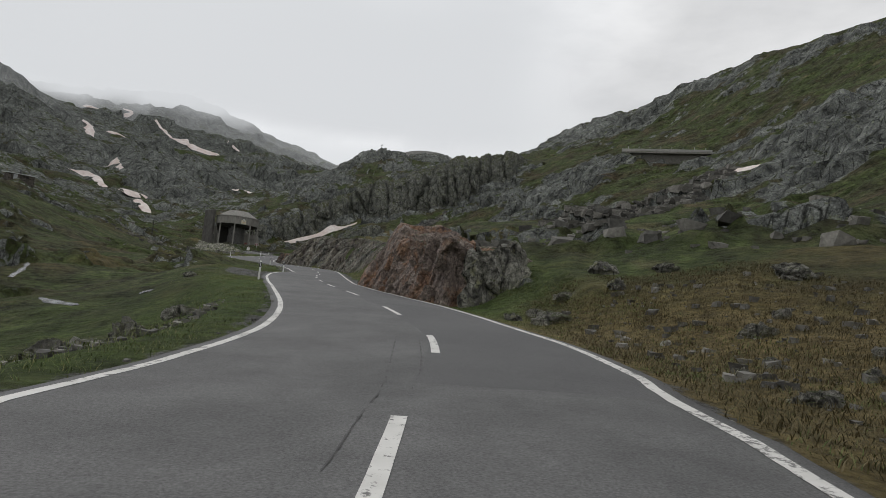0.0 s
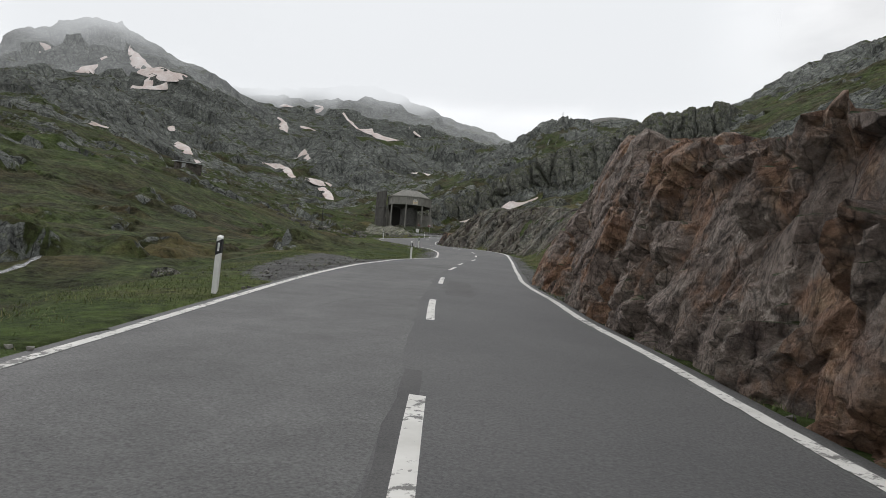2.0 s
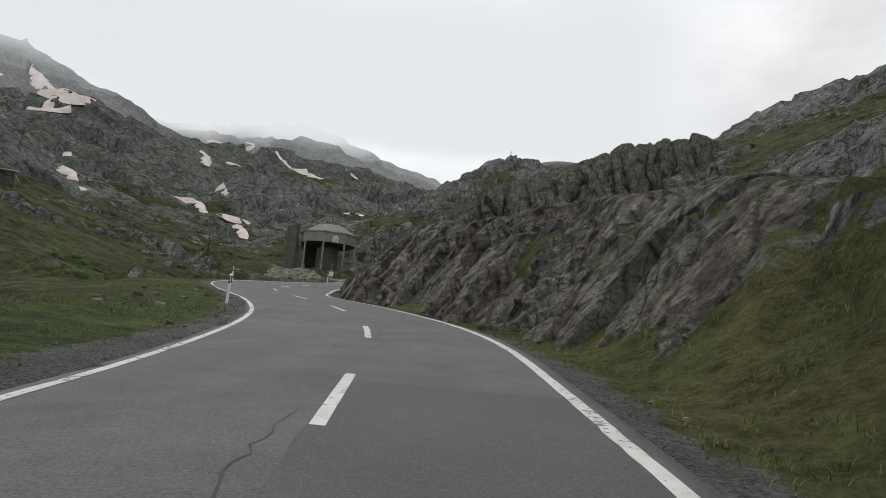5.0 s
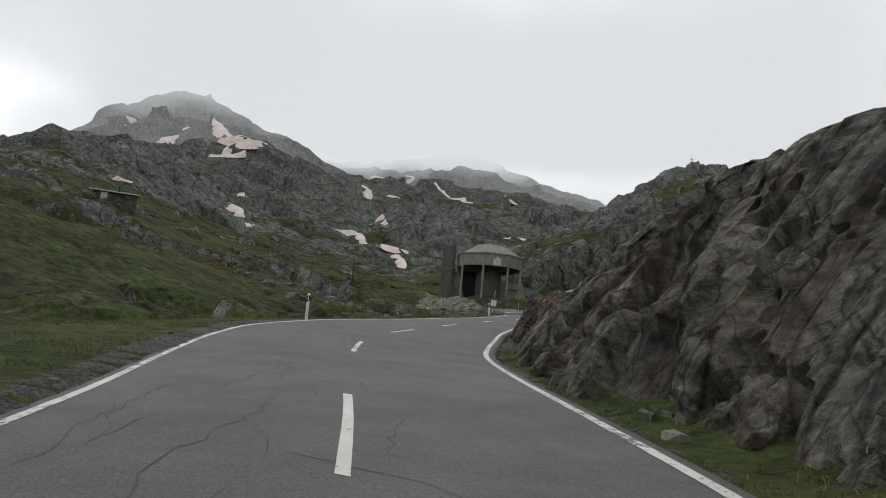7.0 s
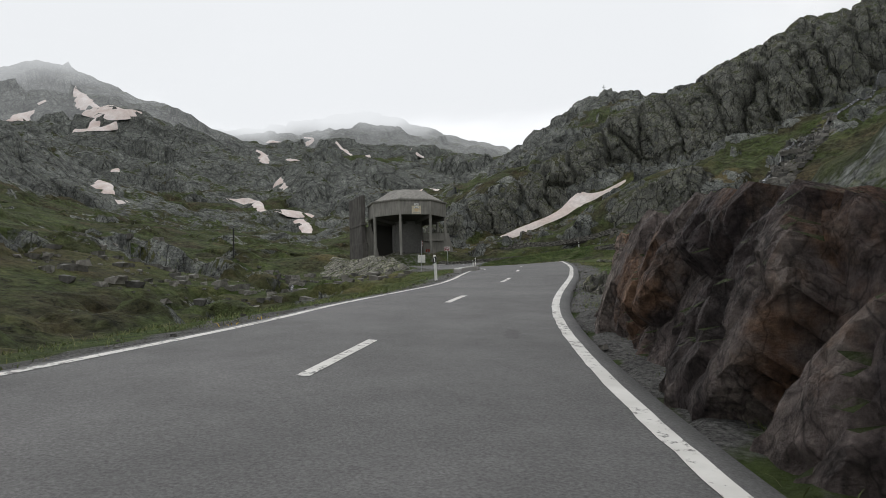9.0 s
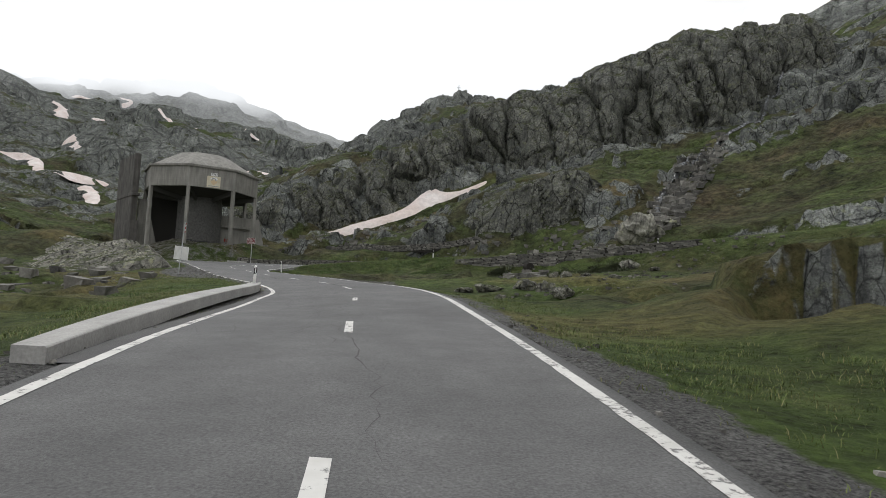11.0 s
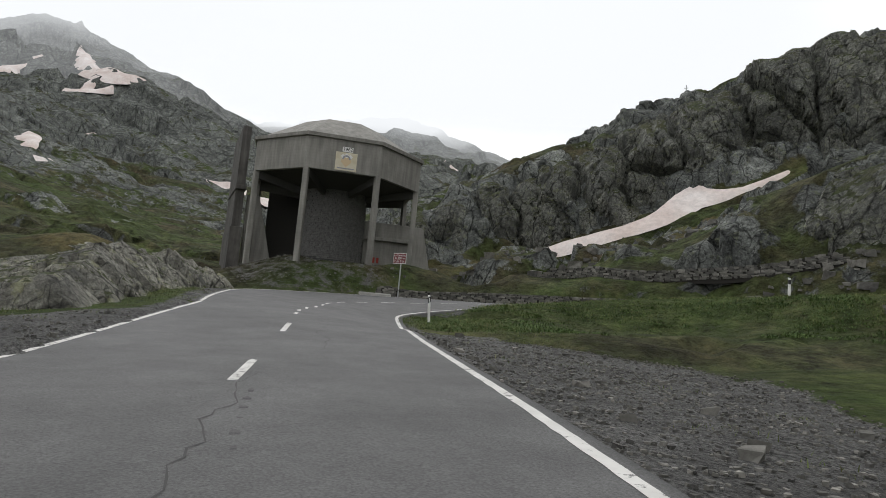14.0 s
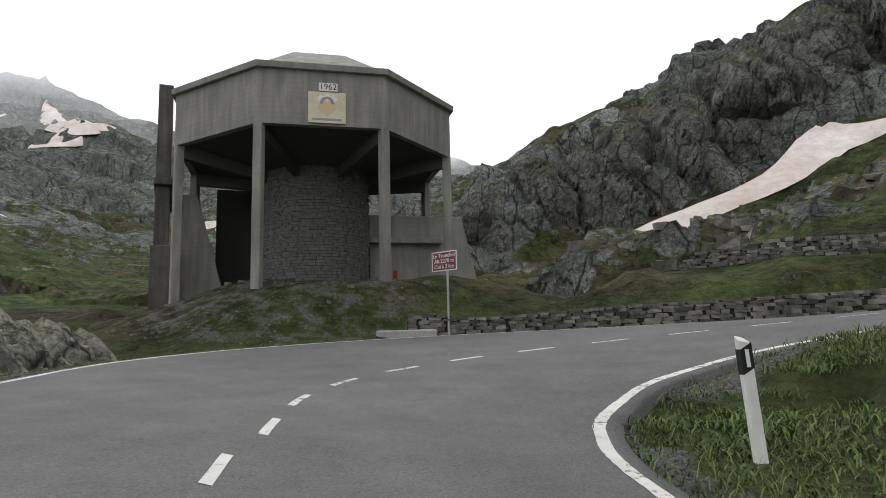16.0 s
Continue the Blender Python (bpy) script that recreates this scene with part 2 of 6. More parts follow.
MAT_TERRAIN = material("alpine_ground", (0.08, 0.09, 0.05), 0.95, 0.15)
k = Nodes(MAT_TERRAIN)
turf = k.ramp(k.noise(0.09, 6, 0.62), (0.3, (0.070, 0.054, 0.032)), (0.45, (0.050, 0.052, 0.024)), (0.58, (0.050, 0.068, 0.022)), (0.72, (0.088, 0.072, 0.042)))
turf = k.mix(1.0, turf, k.ramp(k.noise(0.28, 7, 0.7), (0.34, 0.5), (0.66, 1.5)), "MULTIPLY")
turf = k.mix(1.0, turf, k.ramp(k.noise(1.1, 10, 0.82), (0.36, 0.15), (0.66, 1.9)), "MULTIPLY")
turf = k.mix(k.attribute("lush"), turf, k.mix(1.0, (0.068, 0.105, 0.026), k.ramp(k.noise(1.6, 10, 0.82), (0.36, 0.2), (0.66, 1.8)), "MULTIPLY"))
turf = k.mix(k.attribute("dry"), turf, k.mix(1.0, (0.17, 0.13, 0.06), k.ramp(k.noise(1.6, 10, 0.82), (0.36, 0.2), (0.66, 1.8)), "MULTIPLY"))
slabs = k.ramp(k.noise(0.045, 8, 0.72, (1.0, 1.0, 0.55)), (0.34, 0.6), (0.52, 1.0), (0.68, 1.4))
seams = k.ramp(k.cells(0.10, "DISTANCE_TO_EDGE", (1.0, 1.0, 0.42)).outputs["Distance"], (0.0, 0.5), (0.07, 1.0))
rock = k.mix(1.0, k.mix(1.0, rock_colour(k), (1.30, 1.38, 1.40), "MULTIPLY"), k.mix(1.0, slabs, seams, "MULTIPLY"), "MULTIPLY")
bare = k.math("ADD", k.attribute("rock"), k.math("MULTIPLY", k.math("SUBTRACT", k.noise(0.5, 8, 0.72), 0.5), 2.2))
ledge = k.ramp(k.math("ADD", k.steepness(), k.math("MULTIPLY", k.math("SUBTRACT", k.noise(0.25, 7, 0.7), 0.5), 0.9)), (0.64, 0.0), (0.88, 0.56))
bare = k.math("SUBTRACT", bare, ledge)
bare = k.math("ADD", bare, k.math("MULTIPLY", k.math("SUBTRACT", k.noise(0.07, 7, 0.65), 0.46), 1.3))
bare = k.ramp(bare, (0.34, 0.0), (0.46, 1.0))
ground = k.mix(bare, turf, rock)
gravel = k.mix(1.0, k.ramp(k.noise(16.0, 9, 0.8), (0.38, (0.028, 0.028, 0.028)), (0.64, (0.235, 0.232, 0.222))), k.ramp(k.noise(0.8, 5, 0.6), (0.3, 0.7), (0.7, 1.25)), "MULTIPLY")
ground = k.mix(k.ramp(k.math("ADD", k.attribute("gravel"), k.math("MULTIPLY", k.math("SUBTRACT", k.noise(1.1, 6, 0.7), 0.5), 1.2)), (0.45, 0.0), (0.6, 1.0)), ground, gravel)
k.set(ground, None, k.math("ADD", k.math("MULTIPLY", k.noise(0.10, 7, 0.66), 9.0), k.math("ADD", k.noise(2.5, 9, 0.72), k.math("MULTIPLY", k.noise(0.45, 5, 0.6), 2.5))), 1.0, 0.30)

MAT_ROCK = material("gneiss", (0.2, 0.19, 0.17), 0.88, 0.25)
k = Nodes(MAT_ROCK)
moss = k.ramp(k.math("ADD", k.steepness(), k.math("MULTIPLY", k.math("SUBTRACT", k.noise(0.9, 6, 0.7), 0.5), 1.3)), (0.80, 0.0), (0.90, 1.0))
k.set(k.mix(moss, k.mix(1.0, rock_colour(k), (2.55, 2.5, 2.35), "MULTIPLY"), (0.07, 0.082, 0.032)), None, rock_relief(k), 1.0, 0.12)

MAT_CLIFF = material("cliff_gneiss", (0.14, 0.14, 0.12), 0.9, 0.25)
k = Nodes(MAT_CLIFF)
moss = k.ramp(k.math("ADD", k.steepness(), k.math("MULTIPLY", k.math("SUBTRACT", k.noise(0.35, 7, 0.7), 0.5), 1.1)), (0.62, 0.0), (0.74, 1.0))
turf_c = k.mix(1.0, k.ramp(k.noise(0.2, 5, 0.6), (0.3, (0.085, 0.08, 0.036)), (0.7, (0.062, 0.084, 0.028))), k.ramp(k.noise(2.2, 6, 0.7), (0.3, 0.5), (0.7, 1.5)), "MULTIPLY")
k.set(k.mix(moss, k.mix(1.0, rock_colour(k), (1.75, 1.80, 1.72), "MULTIPLY"), turf_c), None, rock_relief(k), 1.0, 0.28)

MAT_BEND_ROCK = material("warm_grey_gneiss", (0.25, 0.22, 0.19), 0.88, 0.25)
k = Nodes(MAT_BEND_ROCK)
moss = k.ramp(k.math("ADD", k.steepness(), k.math("MULTIPLY", k.math("SUBTRACT", k.noise(0.7, 6, 0.7), 0.5), 1.7)), (0.84, 0.0), (0.94, 1.0))
c = k.mix(1.0, rock_colour(k, 0.14), (1.62, 1.6, 1.52), "MULTIPLY")
c = k.mix(1.0, c, k.ramp(k.cells(0.55, "DISTANCE_TO_EDGE", (1.0, 1.0, 0.4)).outputs["Distance"], (0.0, 0.4), (0.06, 1.0)), "MULTIPLY")
k.set(k.mix(moss, c, k.ramp(k.noise(2.0, 6, 0.7), (0.3, (0.035, 0.048, 0.016)), (0.7, (0.075, 0.088, 0.032)))), None, rock_relief(k), 1.0, 0.12)

MAT_RUST_ROCK = material("rust_stained_gneiss", (0.2, 0.13, 0.1), 0.8, 0.3)
k = Nodes(MAT_RUST_ROCK)
moss = k.ramp(k.math("ADD", k.steepness(), k.math("MULTIPLY", k.math("SUBTRACT", k.noise(0.9, 6, 0.7), 0.5), 1.3)), (0.86, 0.0), (0.96, 1.0))
c = broken_rock(k, ((0.15, 0.12, 0.11), (0.30, 0.24, 0.205), (0.46, 0.40, 0.345)), ((0.17, 0.09, 0.066), (0.36, 0.205, 0.125), (0.50, 0.345, 0.22)), 0.49, (0.10, 0.07, 0.07), 0.60)
k.set(k.mix(moss, c, (0.06, 0.075, 0.028)), None, rock_relief(k), 1.0, 0.12)

MAT_TAN_ROCK = material("orange_stained_gneiss", (0.25, 0.2, 0.16), 0.85, 0.25)
k = Nodes(MAT_TAN_ROCK)
c = broken_rock(k, ((0.15, 0.125, 0.112), (0.32, 0.275, 0.235), (0.48, 0.44, 0.385)), ((0.19, 0.115, 0.08), (0.36, 0.235, 0.15), (0.50, 0.38, 0.27)), 0.565, (0.060, 0.047, 0.049), 0.53)
moss = k.ramp(k.math("ADD", k.steepness(), k.math("MULTIPLY", k.math("SUBTRACT", k.noise(0.9, 6, 0.7), 0.5), 0.9)), (0.76, 0.0), (0.86, 1.0))
c = k.mix(moss, c, k.ramp(k.noise(3.0, 7, 0.72), (0.3, (0.03, 0.045, 0.014)), (0.7, (0.085, 0.105, 0.034))))
k.set(c, None, rock_relief(k), 1.0, 0.12)

MAT_WET_ROCK = material("dark_wet_gneiss", (0.06, 0.045, 0.04), 0.75, 0.2)
k = Nodes(MAT_WET_ROCK)
c = broken_rock(k, ((0.085, 0.068, 0.066), (0.17, 0.138, 0.128), (0.31, 0.265, 0.23)), ((0.09, 0.05, 0.036), (0.21, 0.115, 0.065), (0.36, 0.22, 0.13)), 0.58, (0.046, 0.036, 0.038), 0.50)
moss = k.ramp(k.math("ADD", k.steepness(), k.math("MULTIPLY", k.math("SUBTRACT", k.noise(0.9, 6, 0.7), 0.5), 0.9)), (0.76, 0.0), (0.86, 1.0))
c = k.mix(moss, c, k.ramp(k.noise(3.0, 7, 0.72), (0.3, (0.03, 0.045, 0.014)), (0.7, (0.085, 0.105, 0.034))))
k.set(c, None, rock_relief(k), 1.0, 0.12)

MAT_ASPHALT = material("worn_asphalt", (0.12, 0.12, 0.118), 0.82, 0.35)
k = Nodes(MAT_ASPHALT)
c = k.ramp(k.noise(0.22, 5, 0.6), (0.3, (0.083, 0.083, 0.082)), (0.7, (0.118, 0.117, 0.116)))
c = k.mix(1.0, c, k.ramp(k.noise(0.9, 7, 0.72), (0.3, 0.78), (0.7, 1.2)), "MULTIPLY")
c = k.mix(1.0, c, k.ramp(k.noise(40.0, 5, 0.7), (0.3, 0.55), (0.7, 1.5)), "MULTIPLY")
c = k.mix(k.ramp(k.noise(14.0, 6, 0.8), (0.66, 0.0), (0.72, 0.5)), c, (0.20, 0.197, 0.19))
k.set(c, None, k.noise(45.0, 5, 0.75), 0.5, 0.015)

MAT_PAINT = material("worn_white_road_paint", (0.7, 0.7, 0.68), 0.7, 0.35)
k = Nodes(MAT_PAINT)
worn = k.ramp(k.math("ADD", k.noise(9.0, 7, 0.7), k.math("MULTIPLY", k.noise(0.7, 4, 0.6), 0.5)), (0.60, 0.0), (0.80, 0.0), (0.87, 1.0))
k.set(k.mix(worn, k.ramp(k.noise(1.8, 5, 0.6), (0.3, (0.50, 0.49, 0.46)), (0.7, (0.66, 0.65, 0.62))), (0.15, 0.147, 0.14)), None, k.noise(45.0, 4, 0.7), 0.3, 0.008)

MAT_CRACK = material("bitumen_crack", (0.045, 0.044, 0.042), 0.8, 0.4)
MAT_PATCH = material("darker_asphalt_patch", (0.06, 0.06, 0.059), 0.8, 0.35)
k = Nodes(MAT_PATCH)
k.set(k.mix(1.0, k.ramp(k.noise(1.2, 5, 0.6), (0.3, (0.056, 0.055, 0.055)), (0.7, (0.078, 0.077, 0.076))), k.ramp(k.noise(55.0, 3, 0.6), (0.3, 0.72), (0.7, 1.3)), "MULTIPLY"), None, k.noise(60.0, 4, 0.7), 0.35, 0.012)

MAT_CONCRETE = material("weathered_concrete", (0.28, 0.27, 0.25), 0.88, 0.25)
k = Nodes(MAT_CONCRETE)
c = k.ramp(k.noise(0.5, 6, 0.6), (0.3, (0.225, 0.218, 0.20)), (0.7, (0.315, 0.305, 0.278)))
c = k.mix(1.0, c, k.ramp(k.noise(2.2, 6, 0.65, (1.0, 1.0, 0.12)), (0.35, 0.72), (0.65, 1.1)), "MULTIPLY")
boards = k.n.new("ShaderNodeTexWave")
boards.wave_type, boards.bands_direction = "BANDS", "Z"
boards.inputs["Scale"].default_value, boards.inputs["Distortion"].default_value = 1.3, 0.6
k.l.new(k.co, boards.inputs["Vector"])
c = k.mix(1.0, c, k.ramp(boards.outputs["Fac"], (0.0, 0.95), (0.2, 1.0)), "MULTIPLY")
k.set(c, None, k.math("ADD", k.noise(9.0, 8, 0.7), k.math("MULTIPLY", boards.outputs["Fac"], 0.25)), 0.5, 0.02)

MAT_FIN = material("streaked_dark_concrete", (0.1, 0.095, 0.09), 0.9, 0.25)
k = Nodes(MAT_FIN)
c = k.ramp(k.noise(0.6, 6, 0.6), (0.3, (0.075, 0.07, 0.066)), (0.7, (0.145, 0.138, 0.128)))
k.set(k.mix(1.0, c, k.ramp(k.noise(2.0, 6, 0.65, (1.0, 1.0, 0.1)), (0.35, 0.6), (0.65, 1.2)), "MULTIPLY"), None, k.noise(9.0, 8, 0.7), 0.5, 0.02)
# concrete with the shade under the roof and in the recess painted in
MAT_SHADED_CONCRETE = material("shade_painted_concrete", (0.07, 0.068, 0.064), 0.9, 0.2)
MAT_MASONRY = material("wet_grey_masonry", (0.12, 0.12, 0.115), 0.7, 0.4)
k = Nodes(MAT_MASONRY)
info = k.n.new("ShaderNodeObjectInfo").outputs["Random"]
c = k.ramp(info, (0.0, (0.040, 0.040, 0.040)), (0.7, (0.066, 0.066, 0.064)), (1.0, (0.12, 0.118, 0.113)))
c = k.mix(1.0, c, k.ramp(k.noise(4.0, 6, 0.65), (0.3, 0.6), (0.7, 1.35)), "MULTIPLY")
k.set(c, None, k.noise(12.0, 7, 0.7), 0.6, 0.03)
MAT_MORTAR = material("dark_mortar", (0.05, 0.05, 0.048), 0.9, 0.2)
MAT_DRYSTONE = material("dry_stone", (0.15, 0.145, 0.13), 0.9, 0.25)
k = Nodes(MAT_DRYSTONE)
info = k.n.new("ShaderNodeObjectInfo").outputs["Random"]
isle = k.n.new("ShaderNodeNewGeometry").outputs["Random Per Island"]
c = k.ramp(k.math("FRACT", k.math("ADD", info, isle)), (0.0, (0.085, 0.083, 0.078)), (0.6, (0.15, 0.145, 0.13)), (1.0, (0.25, 0.24, 0.215)))
c = k.mix(1.0, c, k.ramp(k.noise(3.0, 6, 0.7), (0.3, 0.55), (0.7, 1.35)), "MULTIPLY")
k.set(c, None, k.noise(10.0, 7, 0.7), 0.7, 0.03)

MAT_WHITE = material("white_plastic_post", (0.78, 0.78, 0.76), 0.45, 0.4)
k = Nodes(MAT_WHITE)
k.set(k.ramp(k.noise(3.0, 5, 0.65, (1, 1, 0.5)), (0.3, (0.60, 0.60, 0.57)), (0.65, (0.80, 0.80, 0.78))))
MAT_BLACK = material("black_plastic_band", (0.015, 0.015, 0.016), 0.45, 0.4)
MAT_REFLECTOR = material("white_reflector", (0.75, 0.75, 0.75), 0.25, 0.6)
MAT_STEEL = material("galvanised_steel", (0.42, 0.43, 0.44), 0.5, 0.5, 0.7)
MAT_SNOW = material("old_dusty_snow", (0.72, 0.64, 0.60), 0.8, 0.3)
k = Nodes(MAT_SNOW)
c = k.ramp(k.noise(0.12, 6, 0.65), (0.3, (0.58, 0.46, 0.41)), (0.65, (0.80, 0.74, 0.71)))
k.set(k.mix(1.0, c, k.ramp(k.noise(1.6, 6, 0.7), (0.3, 0.82), (0.6, 1.06)), "MULTIPLY"), None, k.noise(1.4, 7, 0.65), 0.6, 0.15)

# ---- the road's line: left and right edge lines, then height by northing ----
LOWER = [
    (-0.9, -58.5, 5.4, -58.4), (-1.25, -10.5, 5.15, -10.5), (-1.22, 9.0, 5.57, 9.0), (-1.04, 13.0, 5.71, 13.0), (-1.17, 17.0, 5.53, 17.0), (-1.81, 21.0, 4.83, 21.0),
    (-2.73, 25.0, 4.07, 25.0), (-3.84, 29.0, 3.17, 29.0), (-5.0, 33.0, 2.11, 33.0), (-6.17, 37.0, 0.98, 37.0), (-7.39, 41.0, -0.1, 41.0), (-8.55, 45.0, -1.27, 45.0),
    (-9.66, 49.0, -2.24, 49.0), (-10.6, 53.0, -3.38, 53.0), (-11.44, 57.0, -4.37, 57.0), (-12.1, 61.0, -5.15, 61.0), (-12.79, 65.0, -5.96, 65.0), (-13.3, 69.0, -6.74, 69.0),
    (-13.67, 73.0, -7.51, 73.0), (-14.03, 77.0, -8.29, 77.0), (-15.15, 81.0, -9.13, 81.0), (-16.27, 85.0, -9.97, 85.0), (-17.47, 89.0, -10.88, 89.0), (-18.9, 93.0, -12.18, 93.0),
    (-20.66, 97.0, -13.88, 97.0), (-22.85, 101.0, -15.93, 101.0),
]
UPPER = [
    (-25.33, 105.0, -18.02, 105.0), (-28.12, 109.0, -20.19, 109.0), (-31.15, 113.0, -22.48, 113.0), (-33.93, 117.0, -24.81, 117.0), (-36.07, 121.0, -26.87, 121.0), (-36.84, 125.0, -28.35, 125.0),
    (-37.1, 129.0, -29.62, 129.0), (-37.06, 133.0, -30.84, 133.0), (-37.25, 137.0, -31.81, 137.0), (-37.72, 141.0, -32.56, 141.0), (-37.88, 145.0, -33.0, 145.0), (-38.01, 149.0, -33.28, 149.0),
    (-38.55, 153.0, -33.56, 153.0), (-39.37, 157.0, -33.97, 157.0), (-40.17, 161.0, -34.42, 161.0), (-40.97, 165.0, -35.0, 165.0), (-41.77, 169.0, -35.63, 169.0), (-42.53, 173.0, -36.28, 173.0),
    (-43.29, 177.0, -36.9, 177.0), (-44.05, 181.0, -37.73, 181.0), (-45.58, 185.0, -38.95, 185.0), (-47.63, 189.0, -40.43, 189.0), (-50.11, 193.0, -42.41, 193.0), (-52.49, 197.0, -44.45, 197.0),
    (-54.67, 201.0, -46.6, 201.0), (-56.99, 205.0, -48.82, 205.0), (-59.31, 209.0, -51.09, 209.0), (-61.64, 213.0, -53.29, 213.0), (-66.6, 220.93, -56.1, 218.6), (-68.18, 225.45, -56.9, 220.7),
    (-67.49, 229.98, -56.9, 222.3), (-64, 234, -56.2, 224.4), (-58, 236, -53.8, 226.6), (-50, 236.5, -48.5, 228.6), (-42, 235, -41.6, 228.2), (-33, 231.5, -34.5, 225.2),
    (-20, 224, -23.3, 218.8), (5, 206, 1.2, 200.8), (36, 182, 32, 177),
]
CLIMB = [
    (-58.8, 1.6), (-10.8, 3.75), (3.2, 4.56), (9.0, 4.82), (13.0, 5.02), (17.0, 5.22),
    (21.0, 5.41), (25.0, 5.61), (29.0, 5.81), (33.0, 6.0), (37.0, 6.18), (41.0, 6.37),
    (45.0, 6.57), (49.0, 6.77), (53.0, 6.99), (57.0, 7.2), (61.0, 7.41), (65.0, 7.62),
    (69.0, 7.82), (73.0, 8.02), (77.0, 8.25), (81.0, 8.48), (85.0, 8.73), (89.0, 9.01),
    (93.0, 9.28), (97.0, 9.53), (101.0, 9.78), (105.0, 10.01), (109.0, 10.23), (113.0, 10.47),
    (117.0, 10.74), (121.0, 11.03), (125.0, 11.34), (129.0, 11.61), (133.0, 11.91), (137.0, 12.2),
    (141.0, 12.51), (145.0, 12.82), (149.0, 13.13), (153.0, 13.46), (157.0, 13.79), (161.0, 14.1),
    (165.0, 14.42), (169.0, 14.65), (173.0, 14.89), (177.0, 15.12), (181.0, 15.36), (185.0, 15.58),
    (189.0, 15.78), (193.0, 15.98), (197.0, 16.19), (201.0, 16.41), (205.0, 16.67), (209.0, 16.95),
    (213.0, 17.23),
]
# crossfall by northing: rise per metre towards the left edge
CROSSFALL = [
    (-60, 0.0), (-10, -0.02), (3, -0.03), (12, -0.046), (21, -0.032), (30, -0.019),
    (39, -0.005), (48, 0.015), (57, 0.028), (66, 0.019), (75, -0.01), (84, -0.04),
    (93, -0.036), (102, -0.021), (111, -0.002), (120, 0.031), (129, 0.065), (138, 0.064),
    (147, 0.037), (156, 0.013), (165, -0.012), (174, -0.06), (183, -0.053), (192, -0.025),
    (201, -0.02), (210, 0.026),
]
road_line = spline(LOWER + UPPER, 0.5)
left_edge, right_edge = road_line[:, :2], road_line[:, 2:]
mid = (left_edge + right_edge) / 2
run = np.concatenate([[0], np.cumsum(np.linalg.norm(np.diff(mid, axis=0), axis=1))])
climb = np.array(CLIMB)
turn = int(np.argmax(mid[:, 1] > 213.5))
road_z = np.interp(mid[:, 1], climb[:, 0], climb[:, 1])
road_z[turn:] = road_z[turn] + 0.066 * (run[turn:] - run[turn])
for _ in range(12):
    road_z[1:-1] = 0.25 * road_z[:-2] + 0.5 * road_z[1:-1] + 0.25 * road_z[2:]
across = right_edge - left_edge
width = np.linalg.norm(across, axis=1)
tilt = np.interp(mid[:, 1], *np.array(CROSSFALL).T)
tilt[turn:] = 0.07 * smooth(34, 16, run[turn:] - run[turn])
for _ in range(12):
    tilt[1:-1] = 0.25 * tilt[:-2] + 0.5 * tilt[1:-1] + 0.25 * tilt[2:]
bank = tilt * width / 2
across = across / width[:, None]


def station(y, upper=False):
    """The road's sample nearest to that northing, on the way up or after the bend."""
    part_of = np.arange(len(mid)) > turn + 14 if upper else np.arange(len(mid)) <= turn + 14
    d = np.abs(mid[:, 1] - y) + np.where(part_of, 0, 1e6)
    return int(np.argmin(d))


def near_road(x, y):
    """For points x, y: metres outside the road's edge lines (negative on it), the side (-1 left, 1 right) and the road's height there."""
    out, side, z = np.full(len(x), 1e3), np.ones(len(x)), np.zeros(len(x))
    todo = np.where((x > -120) & (x < 45) & (y > -80) & (y < 280))[0]
    for s in range(0, len(todo), 4000):
        i = todo[s:s + 4000]
        d = (x[i, None] - mid[None, :, 0]) ** 2 + (y[i, None] - mid[None, :, 1]) ** 2
        n = np.argmin(d - (width[None, :] / 2) ** 2 * 0.5, axis=1)
        lat = (x[i] - mid[n, 0]) * across[n, 0] + (y[i] - mid[n, 1]) * across[n, 1]
        along = np.abs((x[i] - mid[n, 0]) * -across[n, 1] + (y[i] - mid[n, 1]) * across[n, 0])
        out[i] = np.hypot(np.maximum(np.abs(lat) - width[n] / 2, 0), np.maximum(along - 0.6, 0)) + np.minimum(np.abs(lat) - width[n] / 2, 0)
        side[i], z[i] = np.sign(lat), road_z[n] - bank[n] * np.clip(2 * lat / width[n], -1.1, 1.1)
    return out, side, z


# ---- the lie of the land: guide heights, joined smoothly ----
VALLEY = [
    (-8.5, 22, 3.2), (-10, 29, 3.4),     (-5.05, 9.35, 4.1), (-5.25, -28.66, 2.4), (-11.5, 35.62, 4.3), (-19.33, 36.86, 3.2), (-27.02, 55.5, 4.4), (-20.13, 13.04, 1.6), (-20.05, 57.05, 6.6), (-50.5, 30.4, 2.5), (-42.3, 68.58, 7.5), (-30, 75, 7.2),
    (-36, 92, 8.3), (-48, 112, 9.8), (-59, 133, 11.1), (-72, 132, 14.0), (-52, 150, 11.2), (-58, 165, 12.2), (-66, 185, 14.0), (-83, 216, 17.6), (-72, 205, 16.4), (-55, 178, 14.2),
    (-80, 100, 14.5), (-96.12, 59.45, 14), (-93, 134, 22.5), (-48, 190, 15.3),
]
WEST = [
    (-110, 170, 27.4), (-150, 176, 33.5), (-136, 197, 31), (-117, 203, 24), (-104, 226, 22), (-82, 227, 20.6), (-150, 100, 30), (-170, 30, 30), (-100, 255, 23.5), (-150, 260, 34),
]
